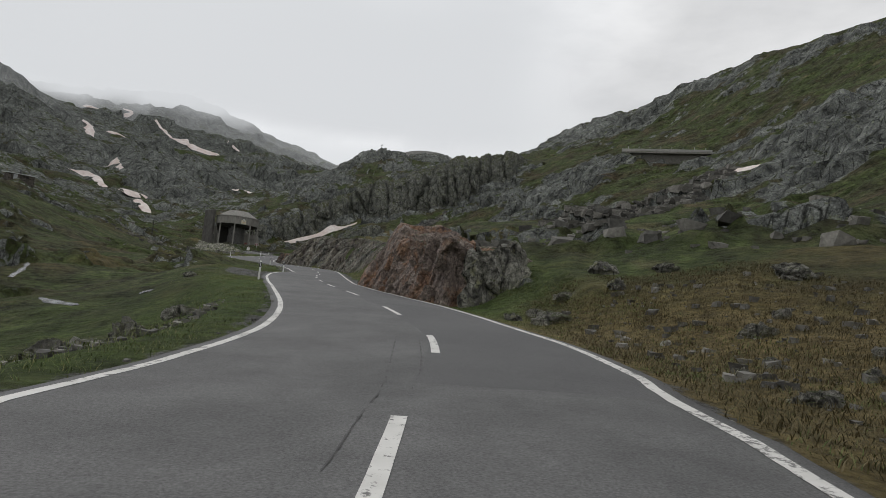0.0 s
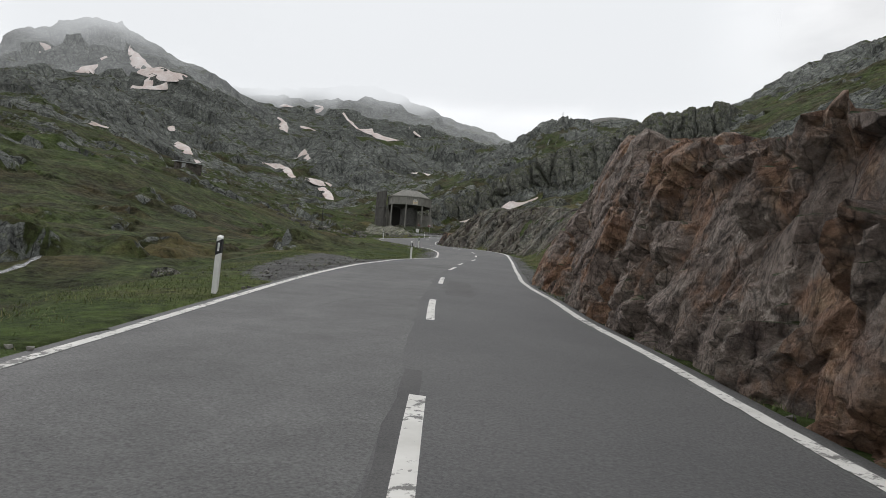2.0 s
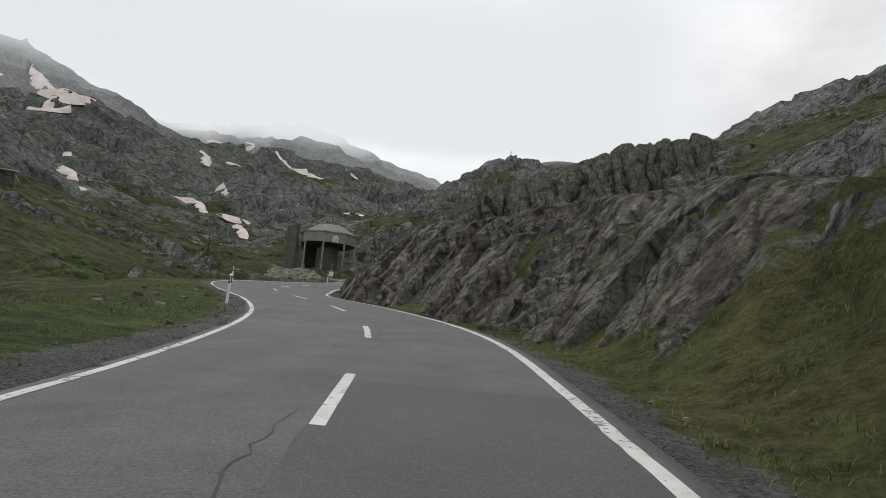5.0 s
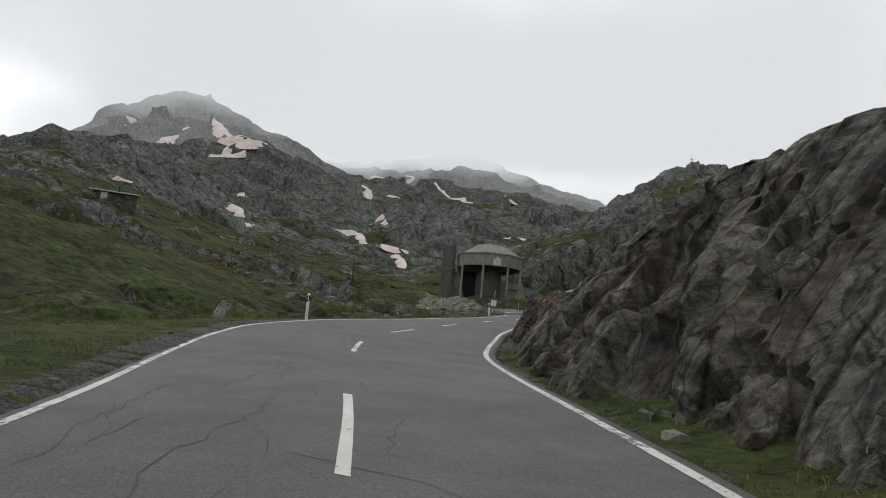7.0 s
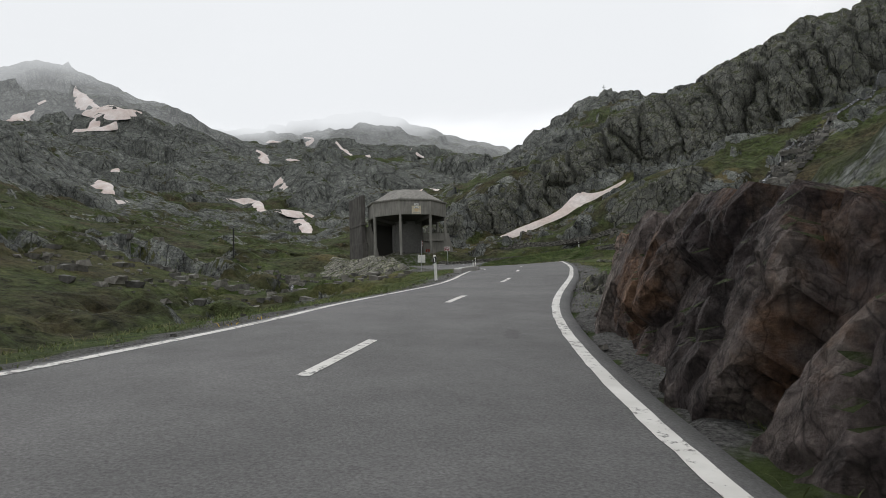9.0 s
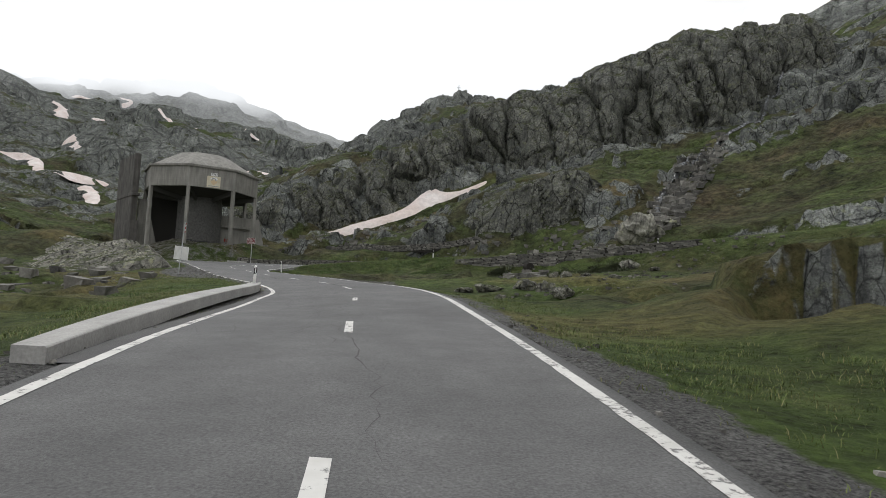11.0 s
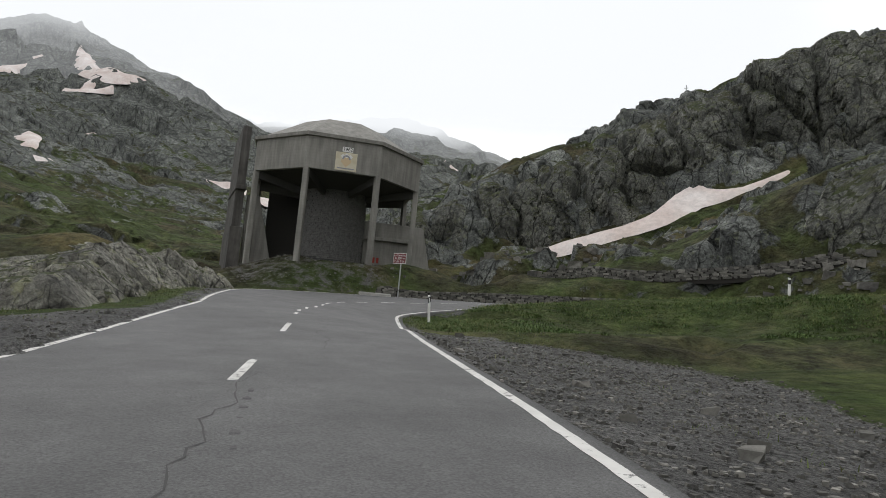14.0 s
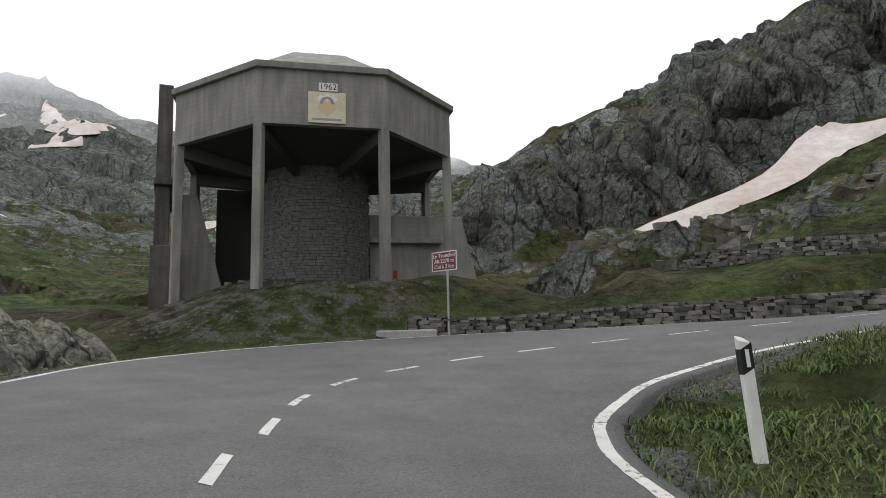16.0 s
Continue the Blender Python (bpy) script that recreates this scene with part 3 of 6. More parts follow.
PEAKS = [
    (-540, 455, 161.6), (-540, 478, 189.8), (-532, 499, 206.5), (-519, 524, 222.7), (-492, 554, 223.3), (-458, 566, 206.8), (-403, 569, 178.8), (-340, 552, 142.1),
    (-291, 519, 110.0), (-257, 486, 85.7), (-681, 618, 229.2), (-594, 715, 226.4), (-468, 703, 175.8), (-443, 494, 164.9), (-414, 497, 158.9), (-379, 494, 142.8),
    (-451, 447, 140.7), (-296, 394, 77.5), (-326, 469, 106.2), (-302, 477, 100.9), (-315, 373, 85.0), (-256, 378, 67.0),
]
WEST_RIDGE = [
    (-281, 252, 70.0), (-284, 263, 77.4), (-285, 277, 85.7), (-284, 287, 87.3), (-293, 316, 92.7), (-312, 356, 97.1), (-378, 351, 108.9), (-376, 321, 96.6),
    (-317, 247, 69.3), (-232, 273, 60.6), (-220, 239, 55.4), (-228, 296, 51.9), (-226, 326, 52.7), (-220, 358, 56.8), (-219, 389, 62.3), (-199, 385, 55.5),
    (-186, 394, 49.1), (-146, 326, 32.8), (-152, 299, 32.7), (-156, 270, 34.6), (-162, 251, 35.2), (-182, 243, 42.4),
]
BACK = [
    (-235, 474, 95.5), (-225, 478, 101.9), (-214, 488, 106.6), (-200, 495, 106.9), (-184, 497, 101.9), (-167, 495, 92.0), (-152, 492, 82.2), (-190, 413, 57.8),
    (-166, 419, 57.9), (-223, 450, 74.0), (-277, 617, 130.9), (-589, 896, 258.7), (-527, 933, 271.6), (-450, 970, 288.2), (-395, 994, 293.4), (-349, 996, 270.3),
    (-304, 996, 249.0), (-257, 983, 227.2), (-217, 966, 206.0), (-428, 732, 174.2), (-318, 575, 107.2), (-323, 831, 183.0), (-225, 715, 130.9),
]
FAR_SIDE = [(-764, 595, 140), (-692, 466, 120), (-585, 311, 97), (-850, 850, 260), (-700, 1250, 330), (-400, 1350, 300), (-144, 1339, 226), (-900, 300, 140)]
EAST = [
    (12.82, 15.73, 6.4), (17.61, 25.83, 8.6), (29.48, 32.08, 12), (13.53, -18.27, 5.5), (35.53, -17.81, 13), (43.85, 62.39, 19), (13.17, 46.74, 12.5), (7.82, 63.63, 11.5), (-2, 78, 12.2), (12, 78, 15), (60, 100, 26), (-2, 100, 14.8), (-8, 112, 15.4),
    (-16, 122, 15.2), (-20, 136, 16.3), (-24, 150, 15.4), (-24, 165, 15.6), (-27, 180, 15.9), (-35, 198, 16.2), (-25, 200, 16.9), (-14, 196, 18.6), (-8, 170, 19.5), (10, 140, 25),
]
CLIFF_FOOT = [
    (-80, 240, 21), (-73, 243, 21.3), (-70, 262, 23.8), (-63, 265.5, 25.0), (-60, 254, 22.6), (-60, 248.5, 21.7), (-57, 250.5, 22.7), (-52, 268, 29.4), (-42, 270, 33.5), (-35, 272, 36.5), (-22, 272, 42), (-5.5, 262, 42.5), (15, 264, 52.5),
    (-65, 238.6, 19.1), (-60, 239.8, 19.4), (-74.5, 236.2, 21.1), (-68.0, 239.6, 21.5), (-71, 232.2, 18.9), (-80.0, 237.3, 20.4), (-74.5, 242.5, 22.0), (-69.5, 244.5, 22.1), (-65.0, 242.6, 21.1), (-79, 231, 18.8), (-53.5, 220.5, 17.7), (-48, 222, 17.6), (-42, 222.5, 18.0), (-46, 246, 22.8), (-55, 243, 21.2), (-39, 243.5, 23.5), (-37, 247.5, 29.0), (-27.7, 248, 33.0), (-18, 245, 32.2), (-22, 238, 26.5), (-5, 232, 28), (20, 222, 36), (-30, 240, 24.5),
]
CLIFF_TOP = [
    (-80, 268, 27.5), (-67, 271.5, 35.5), (-60, 281, 41.5), (-49, 289, 49), (-37, 292, 57), (-22, 294, 60.3), (-10, 295, 65), (7, 300, 72.5), (28, 305, 78), (35, 316, 78),
    (-90, 272, 27), (-95, 290, 31), (-85, 300, 40), (-70, 320, 48), (-50, 350, 64), (30, 395, 94), (0, 350, 78),
]
EAST_HILL = [
    (61.41, 226.79, 65.5), (94.36, 277.49, 93), (51.75, 162.57, 38), (82.85, 206.23, 60.5), (58.71, 212.23, 61), (101.95, 153.62, 68), (68.54, 363.97, 112), (79.43, 369.2, 120), (146.54, 221.57, 121), (143.79, 257.52, 129), (130.16, 287.24, 130), (119.62, 313.03, 129.5), (106.08, 338.75, 124),
    (82.28, 376.26, 119), (60.79, 399.81, 108), (46.33, 421.52, 103), (27.08, 433.12, 103), (220.04, 246.12, 140), (196.69, 405.66, 135), (203.4, 85.73, 110), (124.25, 44.07, 70),
]
KNOLL = [
    (16, 442, 103.5), (-20, 445, 104), (-39, 446, 109), (-58, 444, 106), (-74, 436, 92), (-87, 424, 74), (-120, 430, 62), (-4, 562, 136), (-31, 562, 135), (30, 570, 132),
    (-60, 540, 118), (-95, 480, 85), (60, 520, 118), (0, 700, 135), (-70, 395, 84), (-105, 380, 58), (-105, 340, 46),
]
RIM = [
    (-1500, -300, 250), (-1500, 700, 300), (-1300, 2200, 320), (0, 2300, 220), (1200, 2200, 240), (1200, 600, 220), (1200, -400, 150), (0, -500, -30), (-600, -400, 60), (-1150, 620, 250), (400, 800, 150), (-60, -150, -8), (-20, -300, -15),
]
guides = np.array(VALLEY + WEST + PEAKS + WEST_RIDGE + BACK + FAR_SIDE + EAST + CLIFF_FOOT + CLIFF_TOP + EAST_HILL + KNOLL + RIM, float)


def kernel(d2):
    return -np.sqrt(d2 + 16.0)


near = guides[:, None, :2] - guides[None, :, :2]
system = np.ones((len(guides) + 1, len(guides) + 1))
system[:-1, :-1], system[-1, -1] = kernel((near ** 2).sum(2)), 0
weights = np.linalg.solve(system, np.append(guides[:, 2], 0))


def land(x, y):
    out = np.empty(len(x))
    for s in range(0, len(x), 20000):
        d2 = (x[s:s + 20000, None] - guides[None, :, 0]) ** 2 + (y[s:s + 20000, None] - guides[None, :, 1]) ** 2
        out[s:s + 20000] = kernel(d2) @ weights[:-1] + weights[-1]
    return out


def gravel_bay(x, y, out, side, outer, inner):
    """1 within the gravel bay on the inside of the hairpin, fading from its rim."""
    beside = y - 0.47 * np.clip(out, 0, 12)
    deep = np.interp(beside, [190, 193, 197, 203, 206, 210.5, 213, 215], [0.3, 1.9, 3.8, 6.3, 7.4, 7.5, 3.6, 0.6])
    return smooth(outer, inner, out / deep) * (side > 0) * (y > 188) * (y < 219) * (x < -36)


def flat(x, y):
    """Smooth ground with the road's bench cut into it; also the distance outside the road, its side and height."""
    h = land(x, y)
    out, side, z = near_road(x, y)
    shoulder = np.where(side > 0, 1.3, 1.1)
    blend = smooth(0, 1, (out - shoulder) / np.where(side > 0, 5.0, 7.0 - 3.4 * smooth(44, 36, y)))
    bay = smooth(1.3, 0.7, np.hypot((x + 13.0 + 0.35 * (y - 56.5)) / 2.1, (y - 56.5) / 9.5)) + gravel_bay(x, y, out, side, 1.6, 1.0)
    blend = blend * (1 - 0.9 * np.clip(bay, 0, 1))
    h = np.where(out < 500, z - 0.06 - 0.05 * np.clip(out, 0, 2) + (h - z) * blend, h)
    h = h + 0.2 * smooth(0.25, 0.8, out) * smooth(1.2, 0.9, np.hypot((x + 48) / 11, (y - 222.5) / 7.5)) * (out < 500)
    h = np.where(out < 0.25, z - 0.30 * smooth(0.25, -0.3, out) - 0.05, h)
    return h, out, side, z


def lines(*spans):
    parts = [np.arange(a, b, step) for a, b, step in spans]
    return np.concatenate(parts + [[spans[-1][1]]])


gx = lines((-1500, -1000, 50), (-1000, -660, 11), (-660, -180, 5), (-180, -100, 2.2), (-100, -70, 1.0), (-70, 12, 0.55), (12, 40, 1.0), (40, 150, 2.6), (150, 300, 9), (300, 1200, 60))
gy = lines((-500, -60, 30), (-60, 0, 2.5), (0, 210, 0.7), (210, 320, 0.6), (320, 580, 3.2), (580, 960, 7), (960, 1450, 16), (1450, 2300, 85))
X, Y = [a.ravel() for a in np.meshgrid(gx, gy)]
Z, out, side, edge_z = flat(X, Y)
Zg = Z.reshape(len(gy), len(gx))
dzy, dzx = np.gradient(Zg, gy, gx)
slope = np.hypot(dzx, dzy).ravel()
away = smooth(1.5, 9.0, out)
P = np.stack([X, Y, Z], 1)
rough_big = fbm(P / 38.0, 4, 3)
rough_mid = fbm(P / 9.0, 4, 11)
knobs = smooth(-0.10, 0.22, fbm(P / 15.0, 5, 31))
distant = smooth(150, 330, np.hypot(X + 30, Y - 130))
crag = smooth(0.38 - 0.12 * distant, 0.85 - 0.3 * distant, slope + 0.35 * rough_big) * away
crag = np.maximum(crag, 0.9 * smooth(170, 300, np.hypot(X + 30, Y - 130)) * smooth(0.10, 0.34, slope + 0.16 * rough_big) * (X < -60))
rock_mask = np.clip(crag + 0.85 * knobs * smooth(3, 14, out) * smooth(0.12, 0.4, slope + 0.2), 0, 1)
tongue = np.full(len(X), 1e3)
tongue_line = spline([(-66, 264.5), (-59, 266.5), (-50, 268.3), (-44, 270.5), (-38.9, 271.2), (-34, 273)], 1.5)
close_by = np.where((X > -80) & (X < -20) & (Y > 236) & (Y < 285))[0]
if len(close_by):
    tongue[close_by] = np.sqrt(((X[close_by, None] - tongue_line[None, :, 0]) ** 2 + (Y[close_by, None] - tongue_line[None, :, 1]) ** 2).min(1))
tongue_y = np.interp(X, tongue_line[:, 0], tongue_line[:, 1])
meadow = smooth(-70, -64, X) * smooth(-34, -39, X) * smooth(238, 244, Y) * smooth(1.0, -1.0, Y - tongue_y)
rock_mask = rock_mask * smooth(0.8, 3.2, tongue) * (1 - 0.85 * meadow * smooth(0.1, -0.2, rough_mid)) * (1 - 0.8 * smooth(1.2, 0.8, np.hypot((X + 26) / 17, (Y - 209) / 17))) * (1 - 0.8 * smooth(1.15, 0.85, np.hypot((X + 8) / 34, (Y - 244) / 19)) * smooth(0.9, 1.2, np.hypot((X + 27) / 10, (Y - 247) / 5)) * smooth(0.35, 0.0, rough_mid))
rock_mask = rock_mask * smooth(7.5, 12.5, np.hypot(X + 72.5, (Y - 239.5) * 1.15))
rock_mask = np.maximum(rock_mask, 0.9 * smooth(1.2, 0.75, np.hypot((X + 19.5) / 10.5, (Y - 131) / 13.5)) * smooth(3.0, 6.0, out) * smooth(-0.45, -0.05, rough_mid))
rock_mask = rock_mask * (1 - smooth(1.25, 0.85, np.hypot((X + 18) / 11, (Y - 40) / 22)))
rock_mask = rock_mask * (1 - 0.75 * smooth(-0.05, 0.25, fbm(P / 45.0, 4, 77)) * smooth(8, 25, X) * smooth(330, 280, Y))
joint = np.array([1.0, 1.0, 0.30])
Pd = P + np.outer(P[:, 2], [0.35, 0.1, 0])
block, gap = facets(Pd * joint / 8.5, 41)
block2, gap2 = facets(Pd * joint / 3.1, 51)
block3, gap3 = facets(Pd * joint / 30.0, 61)
remote = smooth(180, 420, np.hypot(X + 30, Y - 130))
bulge = (1.9 * block - 1.1 * smooth(0.10, 0.0, gap)) * (1 - 0.4 * remote) + (0.75 * block2 - 0.45 * smooth(0.12, 0.0, gap2)) * (1 - 0.5 * remote) + remote * (4.5 * block3 - 3.0 * smooth(0.12, 0.0, gap3))
nx, ny = -dzx.ravel(), -dzy.ravel()
nl = np.sqrt(nx * nx + ny * ny + 1)
Z = Z + away * (0.9 * rough_mid + 1.6 * rough_big * smooth(10, 60, out)) + rock_mask * bulge / nl
X = X + rock_mask * bulge * nx / nl * 0.8
Y = Y + rock_mask * bulge * ny / nl * 0.8
terrain = mesh_ob("ground", np.stack([X, Y, Z], 1), grid_faces(len(gy), len(gx)), MAT_TERRAIN, smooth_shade=True)
tagged(terrain, "rough alpine ground of turf, scree and grey gneiss", "ground", kind="structure")


def paint(ob, name, values):
    ob.data.attributes.new(name, "FLOAT", "POINT").data.foreach_set("value", np.asarray(values, np.float32))


laybys = smooth(1.15, 0.8, np.hypot((X + 13.0 + 0.35 * (Y - 56.5)) / 2.1, (Y - 56.5) / 9.5)) + gravel_bay(X, Y, out, side, 1.15, 0.85) + smooth(1.15, 0.8, np.hypot((X + 55.5 + 0.5 * (Y - 201)) / 3.0, (Y - 201) / 7)) + 0.48 * smooth(1.25, 0.6, np.hypot((X + 73) / 9.5, (Y - 237.5) / 6.5))
paint(terrain, "rock", rock_mask)
ledge_side = smooth(120, 126, Y) * smooth(134, 132, Y) * (side > 0)
paint(terrain, "gravel", np.clip(0.9 * smooth(1.9, 0.6, out + 0.5 * rough_mid + 0.8 * ledge_side + 0.85 * smooth(50, 45, Y)) + laybys, 0, 1) * (out > 0))
paint(terrain, "lush", np.clip(smooth(9, 1.5, out) * 0.5 + 0.38 * smooth(0.0, 0.5, rough_big) * smooth(0.5, 0.2, slope) * (0.5 + 0.5 * smooth(-0.2, 0.3, rough_mid)) + 0.6 * smooth(1.2, 0.6, np.hypot((X + 34) / 11, (Y - 203) / 17)) * smooth(-0.35, 0.2, rough_mid), 0, 1))
paint(terrain, "dry", np.clip(smooth(12, 4, np.hypot((X - 9) / 1.0, (Y - 15) / 1.6)) * 0.9 + 0.5 * smooth(0.2, 0.6, rough_mid) * smooth(60, 10, out), 0, 1))


from mathutils.bvhtree import BVHTree
terrain_tree = BVHTree.FromPolygons([tuple(v) for v in np.stack([X, Y, Z], 1)], grid_faces(len(gy), len(gx)).tolist())


def top_z(x, y):
    """Height of the finished ground, crags and all."""
    hit_ = terrain_tree.ray_cast(Vector((x, y, 600)), Vector((0, 0, -1)))
    return hit_[0].z if hit_[0] else 0.0


def ground_z(x, y):
    """Height of the finished ground near the road, bare of crags."""
    x, y = np.atleast_1d(np.asarray(x, float)), np.atleast_1d(np.asarray(y, float))
    h, o, s, z = flat(x, y)
    p = np.stack([x, y, h], 1)
    a = smooth(1.5, 9.0, o)
    return h + a * (0.9 * fbm(p / 9.0, 4, 11) + 1.6 * fbm(p / 38.0, 4, 3) * smooth(10, 60, o))


# ---- road ----
n = len(mid)
cols = np.array([-0.42, -0.30, 0.0, 0.25, 0.5, 0.75, 1.0, 0.0, 0.0])
road_verts = []
for i in range(n):
    l, r, w = left_edge[i], right_edge[i], width[i]
    row = [(-0.27 / w, -0.35), (-0.22 / w, -0.02), (0.0, 0.0), (0.25, 0.035), (0.5, 0.05), (0.75, 0.035), (1.0, 0.0), (1 + 0.22 / w, -0.02), (1 + 0.27 / w, -0.35)]
    for f, dz in row:
        p = l + (r - l) * f
        road_verts.append((p[0], p[1], road_z[i] + dz + bank[i] * (1 - 2 * f)))
road = mesh_ob("road", road_verts, grid_faces(n, 9)[:, ::-1], MAT_ASPHALT, smooth_shade=True)
tagged(road, "cracked grey asphalt mountain road climbing to a hairpin", "road", kind="structure")


def road_point(i, f, lift=0.0):
    """On station i (may lie between two), at f across from the left line (0) to the right one (1)."""
    i = min(max(i, 0), n - 1.001)
    a = int(i)
    t = i - a
    l, r = left_edge[a] * (1 - t) + left_edge[a + 1] * t, right_edge[a] * (1 - t) + right_edge[a + 1] * t
    z = road_z[a] * (1 - t) + road_z[a + 1] * t
    z += np.interp(i, np.arange(n), bank) * (1 - 2 * f)
    p = l + (r - l) * f
    return Vector((p[0], p[1], z + np.interp(f, [-0.06, 0, 0.25, 0.5, 0.75, 1, 1.06], [-0.015, 0, 0.035, 0.05, 0.035, 0, -0.015]) + lift))


def ribbon(name, i0, i1, f0, f1, mat, steps=None, lift=0.006, parent=None, label="", ragged=0.0):
    steps = steps or max(2, int(abs(i1 - i0)) + 1)
    v = []
    for s in range(steps):
        i = i0 + (i1 - i0) * s / (steps - 1)
        w = np.interp(i, np.arange(n), width)
        a = random.uniform(-ragged, ragged) / w
        v += [road_point(i, f0(w) + a, lift), road_point(i, f1(w) + a * 0.5, lift)]
    return mesh_ob(name, v, grid_faces(steps, 2)[:, ::-1], mat, parent, label)


for f0, f1, what in ((lambda w: 0.0, lambda w: 0.17 / w, "solid white left edge line"), (lambda w: 1 - 0.17 / w, lambda w: 1.0, "solid white right edge line")):
    ribbon("edge_line", 0, n - 1.01, f0, f1, MAT_PAINT, n * 2, parent=road, label=what, ragged=0.012)


def along(metres):
    return float(np.interp(metres, run, np.arange(n)))


def run_at(y):
    return float(run[station(y)])


# dashes by the northing of their near and far ends
for y0, y1, f in [(-2.5, 0.2, 0.475), (6, 9.15, 0.526), (13.9, 16.9, 0.547), (22.6, 26.2, 0.547), (32.8, 37.2, 0.559), (42, 45.4, 0.559), (50.4, 53.6, 0.559), (58.8, 61.8, 0.543), (64.8, 67.3, 0.536), (73, 75.8, 0.538), (81.3, 84.3, 0.54), (89.5, 92.6, 0.541), (98.8, 101.9, 0.55), (107.3, 111, 0.532), (117.2, 120, 0.539), (124.9, 128.1, 0.516), (133.1, 135.4, 0.489), (141.4, 143.7, 0.505), (149.6, 151.8, 0.51), (158, 160.2, 0.514), (166.3, 168.4, 0.518), (175, 176.65, 0.523), (182.6, 184.7, 0.536), (188.4, 190.5, 0.553), (193.9, 196, 0.543), (200.4, 202.4, 0.508), (206.6, 209, 0.514)]:
    ribbon("lane_dash", along(run_at(y0)), along(run_at(y1)), lambda w: f - 0.075 / w, lambda w: f + 0.075 / w, MAT_PAINT, 6, parent=road, ragged=0.004)
s = run_at(212.5)
while s < run[-1] - 3:
    f = 0.5 + 0.098 * float(smooth(2, 9, s - run_at(212)))
    ribbon("lane_dash", along(s), along(s + 1.0), lambda w: f - 0.075 / w, lambda w: f + 0.075 / w, MAT_PAINT, 4, parent=road, ragged=0.004)
    s += 2.05 if s < run_at(212) + 26 else 4.0

# ---- rock outcrops along the road ----
def outcrop(name, foot, heights, leans, depth, mat, seed, label, uphill=1, res=0.15, block=1.5, dip=0.12, swell=0.12, mix_=(0.15, 0.075, 0.03), tall=0.34):
    """A broken rock face on the line of its foot: up the face, then back over the top into the hillside. uphill: 1 rises to the right of the line, -1 to the left. dip: slant of the joints."""
    line_ = spline([(x, y, h, l) for (x, y), h, l in zip(foot, heights, leans)], res)
    xy, h, lean = line_[:, :2], np.maximum(line_[:, 2], 0.2), line_[:, 3]
    d = np.gradient(xy, axis=0)
    reach_ = int(3.6 / res)
    bell = np.exp(-(np.arange(-reach_, reach_ + 1) * res / 1.5) ** 2 / 2)
    padded = np.vstack([np.repeat(d[:1], reach_, 0), d, np.repeat(d[-1:], reach_, 0)])
    d = np.stack([np.convolve(padded[:, q_], bell / bell.sum(), "valid") for q_ in (0, 1)], 1)
    d /= np.linalg.norm(d, axis=1)[:, None]
    side_ = np.stack([d[:, 1], -d[:, 0]], 1) * uphill
    base, _, _, _ = flat(xy[:, 0], xy[:, 1])
    nf, nt = int(max(h) / res) + 6, int(depth / (res * 1.5)) + 2
    rows = []
    crest = xy + side_ * (lean * h)[:, None]
    rise = base + h - ground_z(crest[:, 0], crest[:, 1])
    reach = np.arange(len(h)) * res
    ends = np.minimum(smooth(0, 1.2, reach), smooth(0, 1.2, reach[-1] - reach))
    sink = (1 - ends) * (h + 0.8)
    for v in range(nf + nt):
        if v < nf:
            f = v / (nf - 1)
            p = xy + side_ * (lean * h * f ** 1.3)[:, None]
            rows.append(np.column_stack([p, base - 0.7 + (h + 0.7) * f - sink * f]))
        else:
            f = (v - nf + 1) / nt
            p = xy + side_ * (lean * h + depth * f)[:, None]
            g = ground_z(p[:, 0], p[:, 1])
            rows.append(np.column_stack([p, g + rise * (1 - f) ** 1.4 + swell * h * math.sin(math.pi * min(1.0, 1.5 * f)) * ends - 0.6 * smooth(0.5, 1.0, f) - sink]))
    nv, nu = len(rows), len(h)
    G = np.array(rows)
    du, dv = np.gradient(G, axis=1), np.gradient(G, axis=0)
    normal = np.cross(du, dv) * -uphill
    normal /= np.linalg.norm(normal, axis=2)[:, :, None] + 1e-9
    q = G.reshape(-1, 3)
    s_along = np.tile(np.arange(nu) * res, nv)
    q2 = np.column_stack([s_along + dip * q[:, 2], (q[:, 0] * 0.5 + q[:, 1] * 0.5) * 0.4, q[:, 2]])
    q2 = q2 + 0.14 * np.column_stack([fbm(q / 1.7, 3, seed + 40), fbm(q / 1.7, 3, seed + 41), fbm(q / 1.7, 3, seed + 42)]) * block
    a, ga = facets(q2 * np.array([1.0, 1.0, tall]) / block, seed, 1.5)
    b, gb = facets(q2 * np.array([1.0, 1.0, tall + 0.1]) / (block * 0.40), seed + 9, 1.5)
    c, gc = facets(q2 * np.array([1.0, 1.0, 0.6]) / (block * 0.17), seed + 19, 1.0)
    amp = np.clip(np.broadcast_to(h, (nv, nu)).ravel() / 2.5, 0.2, 1.0)
    calm = np.ones((nv, nu))
    calm[nf:] = np.linspace(1, 0.35, nv - nf)[:, None]
    move = amp * calm.ravel() * block * (mix_[0] * a - 0.17 * smooth(0.08, 0, ga) + mix_[1] * b - 0.08 * smooth(0.09, 0, gb) + mix_[2] * c - 0.02 * smooth(0.1, 0, gc) + 0.06 * fbm(q / 2.3, 4, seed + 30)) + 0.05 * amp * fbm(q / 0.55, 4, seed + 31)
    move = np.where(move > 0.2, 0.2 + 0.3 * (move - 0.2), move)
    move = np.where(move < -0.22, -0.22 + 0.25 * (move + 0.22), move) + 0.06
    q = q + normal.reshape(-1, 3) * move[:, None]
    # keep clear of the road
    o, s_, z_ = near_road(q[:, 0], q[:, 1])
